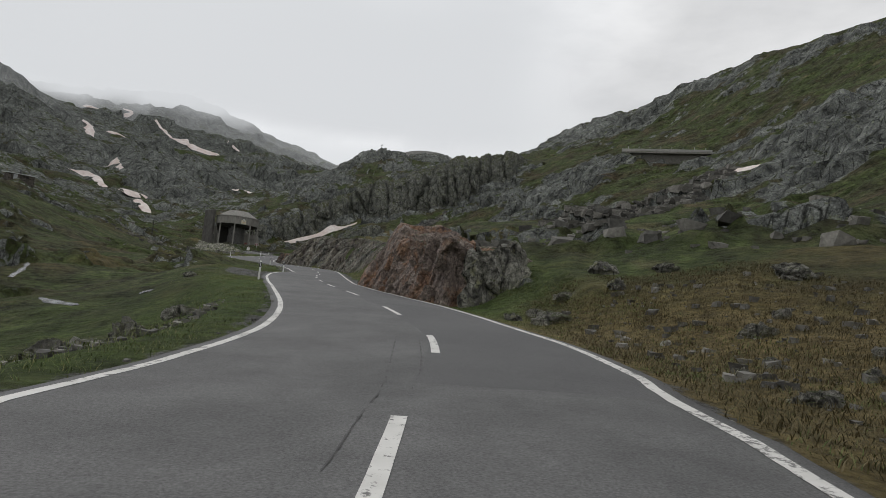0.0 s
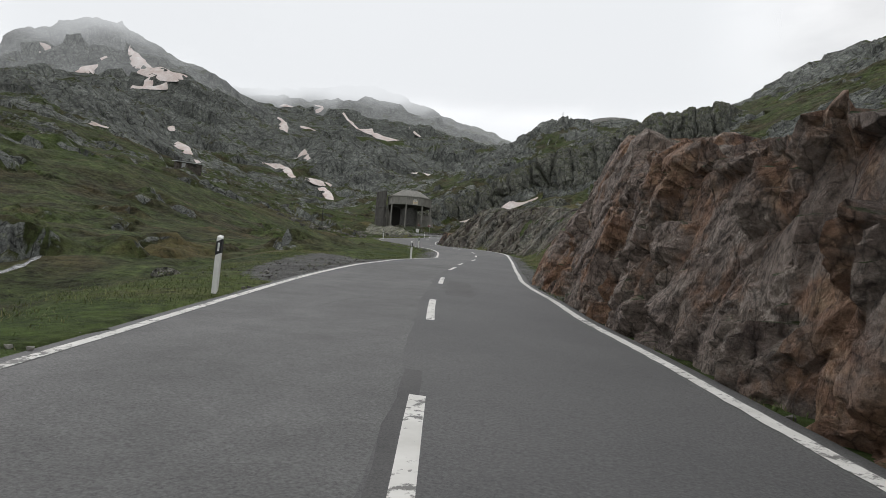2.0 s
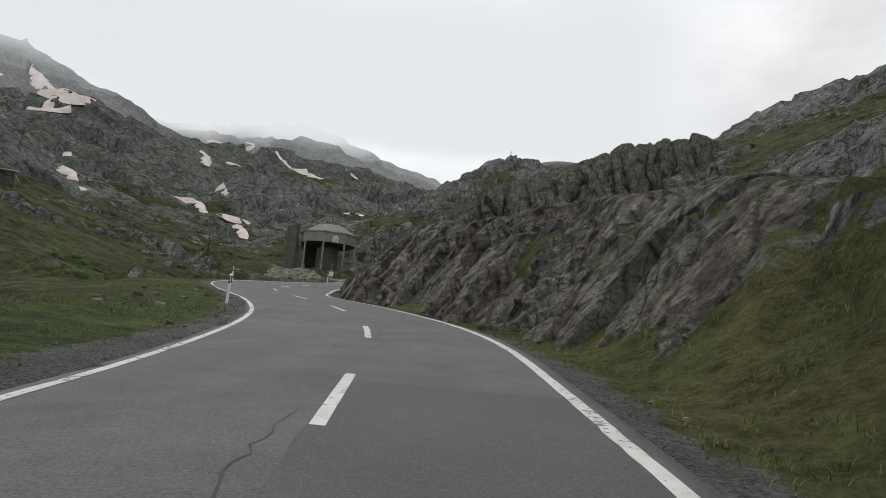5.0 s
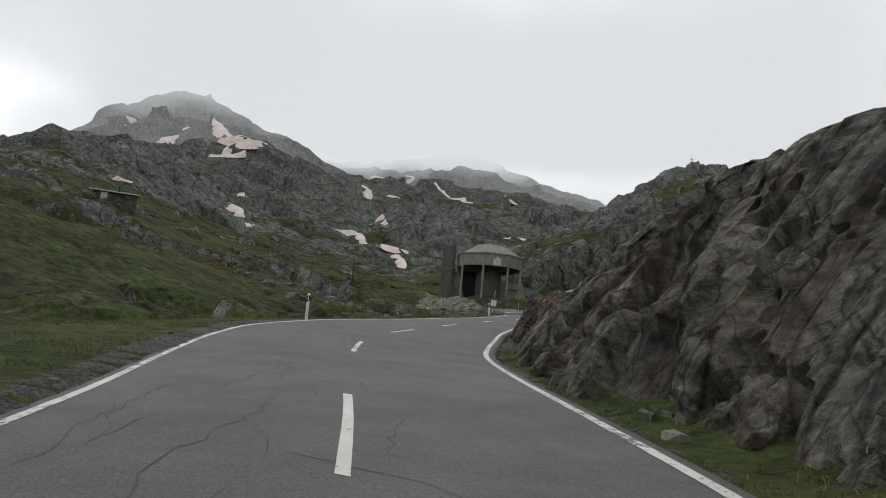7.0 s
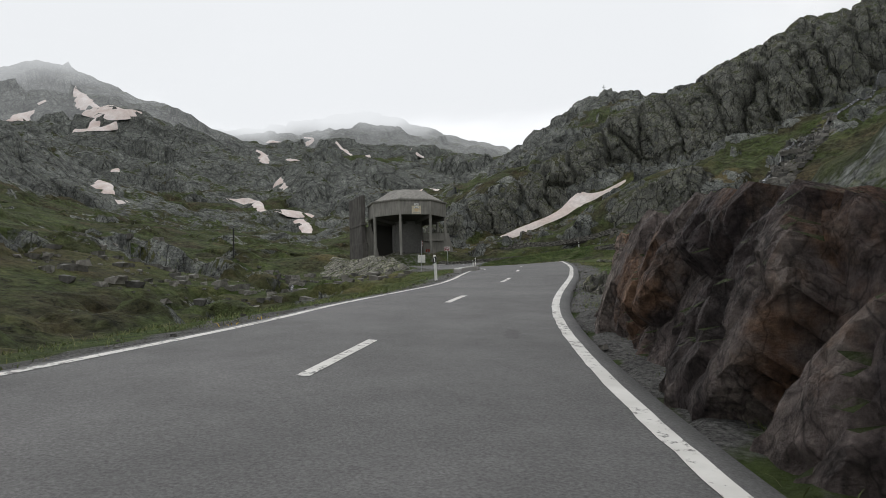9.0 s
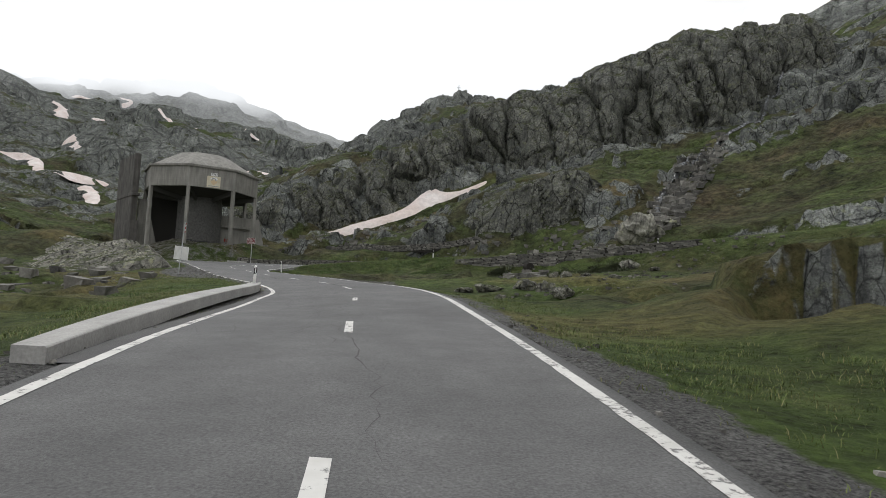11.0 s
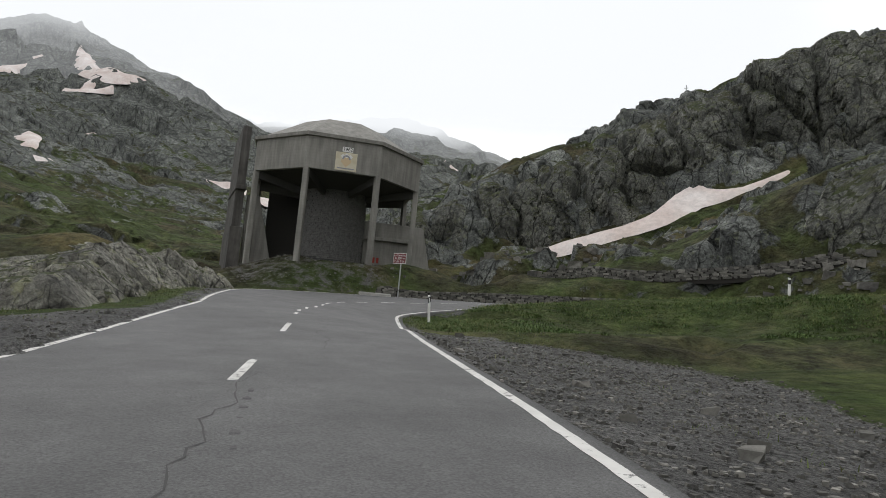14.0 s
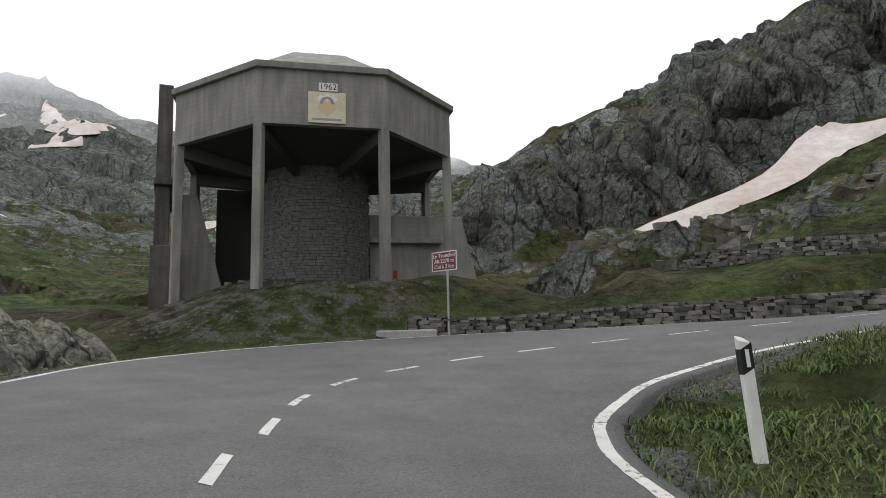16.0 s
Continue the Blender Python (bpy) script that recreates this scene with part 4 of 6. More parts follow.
    push = np.clip(0.35 - o, 0, 1.5) * (o < 3)
    q[:, :2] += np.repeat(side_[None], nv, 0).reshape(-1, 2) * push[:, None]
    faces = grid_faces(nv, nu)
    if uphill > 0:
        faces = faces[:, ::-1]
    root = new(name)
    root.location = (xy[0, 0], xy[0, 1], base[0])
    q = q - np.array(root.location)
    cut = (nf + 4) * (nu - 1)
    mesh_ob("rock_face", q, faces[:cut], mat, root)
    mesh_ob("rock_top", q, faces[cut:], mat, root, "lichened top of the rock running back into turf")
    return tagged(root, label, "rock", group="rock outcrops by the road")


outcrop("rock_outcrop", [(5.2, 36.3), (4.0, 35.0), (2.9, 34.2), (2.2, 34.9), (1.7, 36.5), (1.05, 38.4), (0.4, 40.5), (-0.55, 43.6), (-1.25, 46.5), (-1.75, 49.4), (-2.3, 52.0), (-2.95, 54.4), (-3.7, 56.8), (-4.4, 59.0), (-4.9, 60.4)],
        [3.0, 3.1, 3.3, 3.4, 3.4, 3.3, 3.2, 3.3, 3.7, 4.5, 5.0, 5.0, 4.1, 2.2, 0.4], [0.3, 0.22, 0.16, 0.16, 0.18, 0.22, 0.26, 0.3, 0.32, 0.34, 0.36, 0.42, 0.5, 0.65, 0.8], 6.5, MAT_RUST_ROCK, 101, "blasted rust-red and purple gneiss face beside the road", block=1.9, res=0.10, swell=0.02, dip=0.25, mix_=(0.24, 0.12, 0.05), tall=0.5)
outcrop("rock_outcrop", [(7.8, 37.0), (6.8, 35.9), (5.6, 34.9), (4.7, 34.3), (4.0, 34.0), (3.4, 34.1), (3.1, 34.6)],
        [0.6, 1.5, 2.3, 2.7, 2.7, 2.4, 1.8], [0.7, 0.6, 0.5, 0.45, 0.4, 0.4, 0.4], 4.5, MAT_ROCK, 131, "pale lichened grey gneiss beside the rust-red face", block=1.3, res=0.10, swell=0.05, mix_=(0.2, 0.1, 0.04), tall=0.6)
outcrop("rock_outcrop", [(-8.2, 87.5), (-9.6, 91.0), (-11.3, 95.4), (-13.4, 98.8), (-15.2, 102.2), (-17.0, 106.1), (-18.6, 109.5), (-20.2, 112.6), (-22.4, 115.0), (-24.0, 117.4), (-25.5, 120.0), (-26.7, 123.0), (-27.6, 126.0), (-28.4, 128.4)],
        [0.5, 1.2, 2.0, 2.5, 2.7, 2.7, 2.8, 3.0, 3.1, 3.0, 2.9, 2.6, 2.4, 1.8], [1.2, 1.1, 1.05, 1.0, 1.0, 0.95, 0.9, 0.8, 0.75, 0.8, 0.85, 0.9, 0.9, 0.8], 9.0, MAT_BEND_ROCK, 211, "lichened grey gneiss slabs on the inside of the bend", block=2.2, dip=-0.3, res=0.12, swell=0.30, mix_=(0.24, 0.12, 0.05), tall=0.42)
outcrop("rock_outcrop", [(-25.6, 122.4), (-26.6, 124.4), (-27.8, 127.0), (-28.6, 129.0), (-29.1, 130.4), (-29.1, 131.6)],
        [1.4, 1.6, 1.8, 1.9, 1.8, 1.3], [0.9, 0.85, 0.75, 0.65, 0.6, 0.6], 5.0, MAT_TAN_ROCK, 307, "tan and orange stained rock slabs at the road's edge", block=1.5, res=0.09, swell=0.08, mix_=(0.26, 0.12, 0.05), tall=0.6)
outcrop("rock_outcrop", [(-28.5, 129.0), (-29.3, 130.8), (-29.9, 132.2), (-30.55, 133.8), (-31.0, 136.0), (-31.45, 138.4), (-31.75, 140.3), (-31.6, 142.0), (-30.6, 143.4)],
        [1.5, 1.7, 1.75, 1.8, 1.75, 1.7, 1.45, 0.9, 0.3], [0.65, 0.6, 0.55, 0.52, 0.5, 0.5, 0.55, 0.8, 0.8], 5.0, MAT_WET_ROCK, 317, "dark purple wet rock face close to the road's edge", block=1.5, res=0.09, swell=0.08, mix_=(0.24, 0.12, 0.05), tall=0.7)
outcrop("rock_outcrop", [(-26.5, 148.4), (-29.3, 148.4), (-31.2, 149.2), (-31.9, 151.2), (-31.9, 154.2), (-31.7, 157.6), (-31.0, 160)],
        [0.6, 1.3, 1.6, 1.7, 1.6, 1.1, 0.3], [0.3, 0.25, 0.2, 0.2, 0.3, 0.4, 0.4], 4.0, MAT_RUST_ROCK, 401, "low pale-brown rock ledge in the grass", block=1.0, res=0.1)
outcrop("rock_slab", [(-59.81, 206.4), (-62.94, 212.0), (-66.9, 217.2), (-69.6, 221.6), (-71.3, 226.0), (-72.6, 230.0)],
        [0.53, 1.27, 1.8, 1.91, 1.7, 0.64], [1.8, 1.6, 1.5, 1.4, 1.3, 1.5], 10.0, MAT_ROCK, 503, "smooth grey gneiss slab beside the hairpin", uphill=-1, block=2.2, swell=0.05)


outcrop("rock_knoll", [(-17.5, 241.5), (-20, 240.2), (-23, 239.6), (-26, 239.8), (-29, 240.4), (-32, 240.8), (-35, 242.0), (-38.5, 243.5)],
        [1.5, 4.5, 6.2, 6.8, 6.6, 6.0, 4.0, 1.0], [0.5, 0.4, 0.32, 0.3, 0.3, 0.35, 0.5, 0.6], 7.0, MAT_CLIFF, 601, "jointed grey gneiss knoll rising from the turf above the upper road", block=2.4, res=0.2, swell=0.05, mix_=(0.26, 0.12, 0.05))


# ---- the cliff above the snow ----
def cliff(foot, top, res, seed, label):
    """A jointed cliff lofted from its foot line to its crest, rounding over at the top."""
    lo = spline(foot, res)
    hi = spline(top, 0.5)
    s_hi = np.linspace(0, 1, len(hi))
    hi = np.column_stack([np.interp(np.linspace(0, 1, len(lo)), s_hi, hi[:, q]) for q in range(3)])
    nv, nu = 150, len(lo)
    f = np.linspace(-0.04, 1.0, nv)[:, None]
    fx = np.sign(f) * np.abs(f) ** 1.7
    fz = np.where(f < 0, f, np.sin(np.clip(f, 0, 1) * math.pi / 2) ** 0.95)
    drop = 2.5 * smooth(0.86, 1.0, f)
    G = np.stack([lo[None, :, q] + (hi[None, :, q] - lo[None, :, q]) * fx for q in (0, 1)] + [lo[None, :, 2] - 0.8 + (hi[None, :, 2] - lo[None, :, 2] + 0.8) * fz - drop], 2)
    normal = np.cross(np.gradient(G, axis=1), np.gradient(G, axis=0))
    normal /= np.linalg.norm(normal, axis=2)[:, :, None] + 1e-9
    q = G.reshape(-1, 3)
    s_ = np.tile(np.arange(nu) * res, nv)
    warp = np.column_stack([fbm(q / 5.0, 3, seed + 1), fbm(q / 5.0, 3, seed + 2), fbm(q / 5.0, 3, seed + 3)])
    q2 = np.column_stack([s_ + 0.22 * q[:, 2], q[:, 1] * 0.25, q[:, 2]]) + 1.6 * warp
    a, ga = facets(q2 * np.array([1.0, 1.0, 0.20]) / 7.5, seed + 4, 0.8)
    b, gb = facets(q2 * np.array([1.0, 1.0, 0.35]) / 2.4, seed + 5, 0.9)
    c, gc = facets(q2 * np.array([1.0, 1.0, 0.45]) / 0.95, seed + 6, 0.9)
    calm = np.repeat(1 - 0.6 * smooth(0.8, 1.0, f[:, 0]), nu)
    move = 1.25 * a - 1.3 * smooth(0.07, 0, ga) + 1.3 * np.sqrt(np.clip(ga, 0, 0.45) / 0.45) + 0.36 * b - 0.35 * smooth(0.12, 0, gb) + 0.3 * np.sqrt(np.clip(gb, 0, 0.4) / 0.4) + 0.10 * c - 0.14 * smooth(0.1, 0, gc) + 2.2 * fbm(q / 18.0, 3, seed + 7)
    ends = np.tile(np.minimum(smooth(0, 8, np.arange(nu) * res), smooth(0, 8, np.arange(nu)[::-1] * res)), nv)
    q = q + normal.reshape(-1, 3) * (move * calm - 2.5 * (1 - ends))[:, None]
    ob = mesh_ob("cliff", q, grid_faces(nv, nu), MAT_CLIFF)
    return tagged(ob, label, "cliff", kind="structure")


cliff([(-84, 258, 22.5), (-76, 260, 22.8), (-70, 263.5, 23.6), (-63, 268.0, 24.8), (-52, 271.4, 29.2), (-42, 273.8, 33.4), (-35, 275, 36.4), (-22, 274.5, 41.5), (-8, 268, 43.5), (6, 266, 48), (18, 270, 54), (34, 276, 60)],
      [(-90, 274, 26.5), (-80, 272, 28.5), (-70, 274, 34.5), (-60, 282, 40.4), (-49, 288, 47.6), (-37, 290, 55.2), (-22, 293, 60.0), (-10, 294, 65), (7, 299, 73), (20, 302, 77), (30, 306, 79), (44, 314, 80)], 0.32, 700, "tall jointed grey-green gneiss cliff above the snow tongue")


# ---- loose boulders ----
def boulder_mesh(seed, flatness):
    bm = bmesh.new()
    bmesh.ops.create_icosphere(bm, subdivisions=4, radius=1.0)
    p = np.array([v.co[:] for v in bm.verts])
    a, _ = facets(p * 0.9 + seed * 3.7, seed, 1.6)
    b, _ = facets(p * 2.4 + seed * 1.3, seed + 7, 1.6)
    r = 0.82 + 0.20 * a + 0.07 * b + 0.10 * fbm(p * 1.2 + seed, 3, seed)
    p = p * r[:, None] * np.array([1.0, 0.8, flatness])
    for v, co in zip(bm.verts, p):
        v.co = co
    me = bpy.data.meshes.new("boulder")
    bm.to_mesh(me)
    bm.free()
    me.materials.append(MAT_ROCK)
    return me


boulder_meshes = [boulder_mesh(i, f) for i, f in enumerate((0.55, 0.7, 0.5, 0.62, 0.4, 0.75))]
rng = random.Random(5)


def boulder(x, y, size, group="boulders by the road", label="weathered grey gneiss boulder lying in the turf"):
    ob = new("boulder", rng.choice(boulder_meshes))
    z = top_z(x, y)
    ob.matrix_world = Matrix.Translation((x, y, z + size * 0.12)) @ Euler((rng.uniform(-0.2, 0.2), rng.uniform(-0.2, 0.2), rng.uniform(0, 6.3))).to_matrix().to_4x4() @ Matrix.Diagonal((size * rng.uniform(0.85, 1.2), size * rng.uniform(0.8, 1.1), size, 1))
    return tagged(ob, label, "boulder", group)


for x, y, size in [(-36.4, 198.7, 0.85), (-34.9, 198.2, 0.95), (-32.7, 196.6, 0.95), (-31.7, 195.4, 0.75), (-30.9, 193.0, 0.75), (-34.8, 186.1, 0.3), (-29.7, 206.4, 0.55), (-29.1, 203.9, 0.65), (-27.4, 205.2, 0.5), (-25.6, 204.0, 0.6), (-22.5, 212.0, 0.9), (-21.0, 209.6, 0.7), (-17.0, 230.0, 3.3), (-13.2, 231.2, 1.2), (-22.5, 231.5, 0.9), (-19.6, 241.0, 0.8)]:
    boulder(x, y, size, "boulders below the wall")
for x, y, size in [(-4.6, 17.4, 0.95), (-5.9, 18.4, 0.9), (-4.7, 15.6, 0.7), (-6.4, 22.3, 0.9), (-4.3, 13.0, 0.7), (-5.4, 23.8, 0.6), (-7.2, 20.4, 1.0), (-5.8, 14.0, 0.9), (-6.8, 26.0, 0.8), (-15.4, 50.2, 0.8)]:
    boulder(x, y, size, "boulders on the valley side")
boulder(-1.75, 51.0, 0.75, label="pale angular block fallen from the rust-red face")
for x, y, size in [(6.68, 26.21, 0.75), (6.5, 28.4, 0.5), (5.55, 27.78, 0.35), (7.81, 29.53, 0.6), (9.46, 27.86, 0.5), (8.04, 12.34, 0.32), (10.64, 19.3, 0.42), (9.62, 16.68, 0.25), (12.12, 21.03, 0.4), (8.35, 15.15, 0.22), (13.36, 17.76, 0.4), (9.91, 13.88, 0.25), (11.3, 15.52, 0.3), (10.08, 32.67, 0.8), (12.54, 31.72, 0.6), (15.03, 25.79, 0.9)]:
    boulder(x, y, size)
for x, y, size in [(-9.95, 97.5, 0.7), (-12.11, 100.6, 0.55), (-15.26, 107.4, 0.6), (-19.19, 115.0, 0.5), (-31.9, 146.2, 0.55), (-32.07, 147.3, 0.7), (-29.79, 150, 0.6), (-27.86, 152, 0.9), (-25.08, 156, 0.8)]:
    boulder(x, y, size)


# ---- stones and scree, too many to count ----
def scatter(name, spots, sizes, mat, label, category, flat_=0.6, seed=1):
    r = np.random.RandomState(seed)
    cube = np.array([(a, b, c) for a in (-1, 1) for b in (-1, 1) for c in (-1, 1)], float)
    quads = np.array([(0, 1, 3, 2), (4, 6, 7, 5), (0, 4, 5, 1), (2, 3, 7, 6), (0, 2, 6, 4), (1, 5, 7, 3)])
    m = len(spots)
    z = ground_z(spots[:, 0], spots[:, 1])
    ang = r.uniform(0, 6.28, m)
    v = cube[None] * 0.5 * (1 + 0.45 * r.uniform(-1, 1, (m, 8, 3))) * sizes[:, None, None] * np.array([1.0, 0.75, flat_])
    x = v[:, :, 0] * np.cos(ang)[:, None] - v[:, :, 1] * np.sin(ang)[:, None]
    y = v[:, :, 0] * np.sin(ang)[:, None] + v[:, :, 1] * np.cos(ang)[:, None]
    v = np.stack([x + spots[:, :1], y + spots[:, 1:2], v[:, :, 2] + (z + sizes * 0.12)[:, None]], 2).reshape(-1, 3)
    f = (quads[None] + 8 * np.arange(m)[:, None, None]).reshape(-1, 4)
    return tagged(mesh_ob(name, v, f, mat), label, category, kind="stuff")


def spread(seed, count, x0, x1, y0, y1, clear=0.35, far=99.0):
    r = np.random.RandomState(seed)
    p = np.column_stack([r.uniform(x0, x1, count), r.uniform(y0, y1, count)])
    o, s_, z_ = near_road(p[:, 0], p[:, 1])
    return p[(o > clear) & (o < far)]


r_ = np.random.RandomState(3)
sp = spread(11, 26000, -75, 17, -2, 240, 0.2, 1.7)
sp = sp[(sp[:, 1] > 46) | (near_road(sp[:, 0], sp[:, 1])[0] < 0.55)]
scatter("verge_gravel", sp, 0.03 + 0.09 * r_.rand(len(sp)) ** 2.5, MAT_DRYSTONE, "loose grey gravel along the asphalt's edge", "gravel", 0.6, 2)
bay_spots = spread(41, 30000, -56, -36, 189, 218, 0.3)
bay_spots = bay_spots[gravel_bay(bay_spots[:, 0], bay_spots[:, 1], *near_road(bay_spots[:, 0], bay_spots[:, 1])[:2], 1.05, 1.0) > 0.5]
sp2 = np.vstack([bay_spots[:6500], spread(42, 1200, -18, -8, 47, 66, 0.3, 3.2), spread(43, 1500, -60, -51, 193, 207, 0.3), spread(44, 900, -80, -62, 230, 242, 1.2)])
scatter("bay_gravel", sp2, 0.02 + 0.06 * r_.rand(len(sp2)) ** 2, MAT_DRYSTONE, "crushed grey gravel of the lay-bys", "gravel", 0.6, 6)
sp = np.vstack([spread(12, 420, -30, -12, 203, 215, 2.5), spread(19, 120, -36, -24, 190, 204, 3.0), spread(13, 350, 7.3, 16.3, 10.2, 27.2, 0.8), spread(14, 700, -8.5, -3.0, 10, 27, 1.6), bay_spots[-60:], spread(17, 160, -80, -62, 231, 242, 1.2), spread(18, 500, -30, -6, 90, 126, 0.8, 4)])
scatter("scree", sp, 0.06 + 0.26 * r_.rand(len(sp)) ** 3, MAT_DRYSTONE, "angular grey and brown stones strewn in the turf", "scree", 0.6, 4)


# ---- grass and leafy plants ----
def blades(name, spots, height, width_, per, mat, label, category, seed, spread_=0.12, leafy=False):
    r = np.random.RandomState(seed)
    m = len(spots) * per
    root = np.repeat(spots, per, 0) + r.normal(0, spread_, (m, 2))
    z = np.repeat(ground_z(spots[:, 0], spots[:, 1]), per) - 0.03
    ang, leanv = r.uniform(0, 6.28, m), r.uniform(0.5, 1.6 if not leafy else 1.8, m)
    h = height * r.uniform(0.5, 1.25, m) * np.repeat(r.uniform(0.6, 1.3, len(spots)), per)
    w = width_ * r.uniform(0.6, 1.3, m)
    c, s = np.cos(ang), np.sin(ang)
    dx, dy = c * leanv * h, s * leanv * h
    left = np.column_stack([root[:, 0] - s * w, root[:, 1] + c * w, z])
    right = np.column_stack([root[:, 0] + s * w, root[:, 1] - c * w, z])
    k1 = 0.55
    ml = np.column_stack([root[:, 0] + dx * k1 * 0.6 - s * w * (1.3 if leafy else 0.8), root[:, 1] + dy * k1 * 0.6 + c * w * (1.3 if leafy else 0.8), z + h * 0.62])
    mr = np.column_stack([root[:, 0] + dx * k1 * 0.6 + s * w * (1.3 if leafy else 0.8), root[:, 1] + dy * k1 * 0.6 - c * w * (1.3 if leafy else 0.8), z + h * 0.62])
    tip = np.column_stack([root[:, 0] + dx, root[:, 1] + dy, z + h * (1.0 if not leafy else 0.8)])
    v = np.stack([left, right, ml, mr, tip], 1).reshape(-1, 3)
    o = 5 * np.arange(m)[:, None]
    me = bpy.data.meshes.new(name)
    quads, tris = (np.array([[0, 1, 3, 2]]) + o), (np.array([[2, 3, 4]]) + o)
    me.vertices.add(len(v))
    me.vertices.foreach_set("co", v.ravel())
    loops = np.concatenate([quads.ravel(), tris.ravel()]).astype(np.int32)
    me.loops.add(len(loops))
    me.loops.foreach_set("vertex_index", loops)
    me.polygons.add(2 * m)
    me.polygons.foreach_set("loop_start", np.concatenate([4 * np.arange(m), 4 * m + 3 * np.arange(m)]).astype(np.int32))
    me.update(calc_edges=True)
    me.materials.append(mat)
    return tagged(new(name, me), label, category, kind="stuff")


def leaf_material(name, dark, light, dry):
    m = material(name, light, 0.75, 0.25)
    k = Nodes(m)
    isle = k.n.new("ShaderNodeNewGeometry").outputs["Random Per Island"]
    patch = k.noise(0.35, 4, 0.6)
    c = k.ramp(k.math("ADD", k.math("MULTIPLY", isle, 0.55), k.math("MULTIPLY", patch, 0.6)), (0.25, dark), (0.6, light), (0.85, dry))
    k.set(c)
    return m


MAT_GRASS = leaf_material("mountain_grass", (0.05, 0.072, 0.02), (0.125, 0.165, 0.046), (0.22, 0.205, 0.095))
MAT_DRYGRASS = leaf_material("bleached_grass", (0.055, 0.052, 0.022), (0.105, 0.085, 0.04), (0.165, 0.13, 0.068))
MAT_LEAF = leaf_material("broad_leaves", (0.03, 0.06, 0.015), (0.08, 0.135, 0.034), (0.12, 0.165, 0.05))
sp = spread(21, 230000, -78, 18, -2, 240, 0.4, 5.5)
sp = sp[r_.rand(len(sp)) < 0.25 + 0.75 * smooth(0.42, 0.6, value_noise(np.column_stack([sp / 2.5, sp[:, :1] * 0]), 5))]
bays = (np.hypot((sp[:, 0] + 13.0 + 0.35 * (sp[:, 1] - 56.5)) / 2.1, (sp[:, 1] - 56.5) / 9.5) < 1.0) | (gravel_bay(sp[:, 0], sp[:, 1], *near_road(sp[:, 0], sp[:, 1])[:2], 1.0, 0.95) > 0.5) | (np.hypot((sp[:, 0] + 55.5 + 0.5 * (sp[:, 1] - 201)) / 3.0, (sp[:, 1] - 201) / 7) < 1)
sp = sp[~bays | (r_.rand(len(sp)) < 0.06)]
sp = sp[(near_road(sp[:, 0], sp[:, 1])[0] > np.where((sp[:, 1] < 60) | (sp[:, 1] > 124) & (sp[:, 1] < 133), 0.45, 0.75)) | (r_.rand(len(sp)) < 0.2)]
sp = sp[:46000]
blades("verge_grass", sp, 0.09, 0.0055, 18, MAT_GRASS, "short green mountain grass on the verges", "grass", 22, 0.24)
sp_hp = spread(37, 3600, -57, -36, 216.3, 230, 0.3, 4.5)
blades("verge_grass", sp_hp, 0.13, 0.007, 9, MAT_GRASS, "grass inside the hairpin", "grass", 38, 0.2)
sp = spread(23, 9000, 6.3, 20.3, 3.2, 31.2, 0.5, 12)
blades("dry_grass", sp, 0.11, 0.007, 14, MAT_DRYGRASS, "bleached tussock grass on the bank", "grass", 24, 0.25)
sp = np.vstack([spread(25, 3400, -57, -38, 217, 229, 0.4, 5.0), spread(26, 160, -34, -30, 146, 149, 0.4, 3), spread(27, 400, -50, -44, 176, 186, 1.2, 6), spread(28, 60, -4.7, -0.7, 46.2, 57.2, 0.3, 1.0)])
blades("leafy_plants", sp, 0.07, 0.006, 16, MAT_LEAF, "lush broad-leaved green plants beside the road", "plants", 29, 0.2, True)
MAT_BUSH = leaf_material("grey_green_bush_leaves", (0.07, 0.085, 0.05), (0.12, 0.14, 0.085), (0.18, 0.195, 0.13))
r_b = np.random.RandomState(71)
for x, y, spread_b in [(-28.2, 214.6, 1.5), (-25.6, 213.2, 1.6), (-23.6, 212.4, 1.3), (-33.5, 218.6, 0.9)]:
    blades("bush", np.column_stack([x + r_b.normal(0, spread_b * 0.45, 90), y + r_b.normal(0, spread_b * 0.35, 90)]), 0.36, 0.018, 24, MAT_BUSH, "low grey-green bush under the stone wall", "bush", int(-x * 3), 0.16, True)
sp = np.vstack([spread(52, 1300, -57, -38, 216.3, 226, 1.6, 7.0)])
blades("leafy_plants", sp, 0.13, 0.009, 24, MAT_LEAF, "knee-high leafy plants at the road's edge", "plants", 55, 0.16, True)
MAT_FLOWER = material("yellow_flowers", (0.55, 0.38, 0.03), 0.7, 0.2)
sp = np.vstack([spread(31, 60, -46, -44, 184, 187, 0.3, 2), spread(33, 60, -38, -34, 120, 150, 0.4, 2.5), spread(34, 40, -6.7, -3.7, 59.2, 63.2, 0.4, 3), spread(35, 60, -48, -42, 126, 150, 0.4, 3)])
if len(sp):
    blades("flowers", sp, 0.09, 0.006, 4, MAT_FLOWER, "small yellow flowers in the verge", "flowers", 36, 0.1, True)


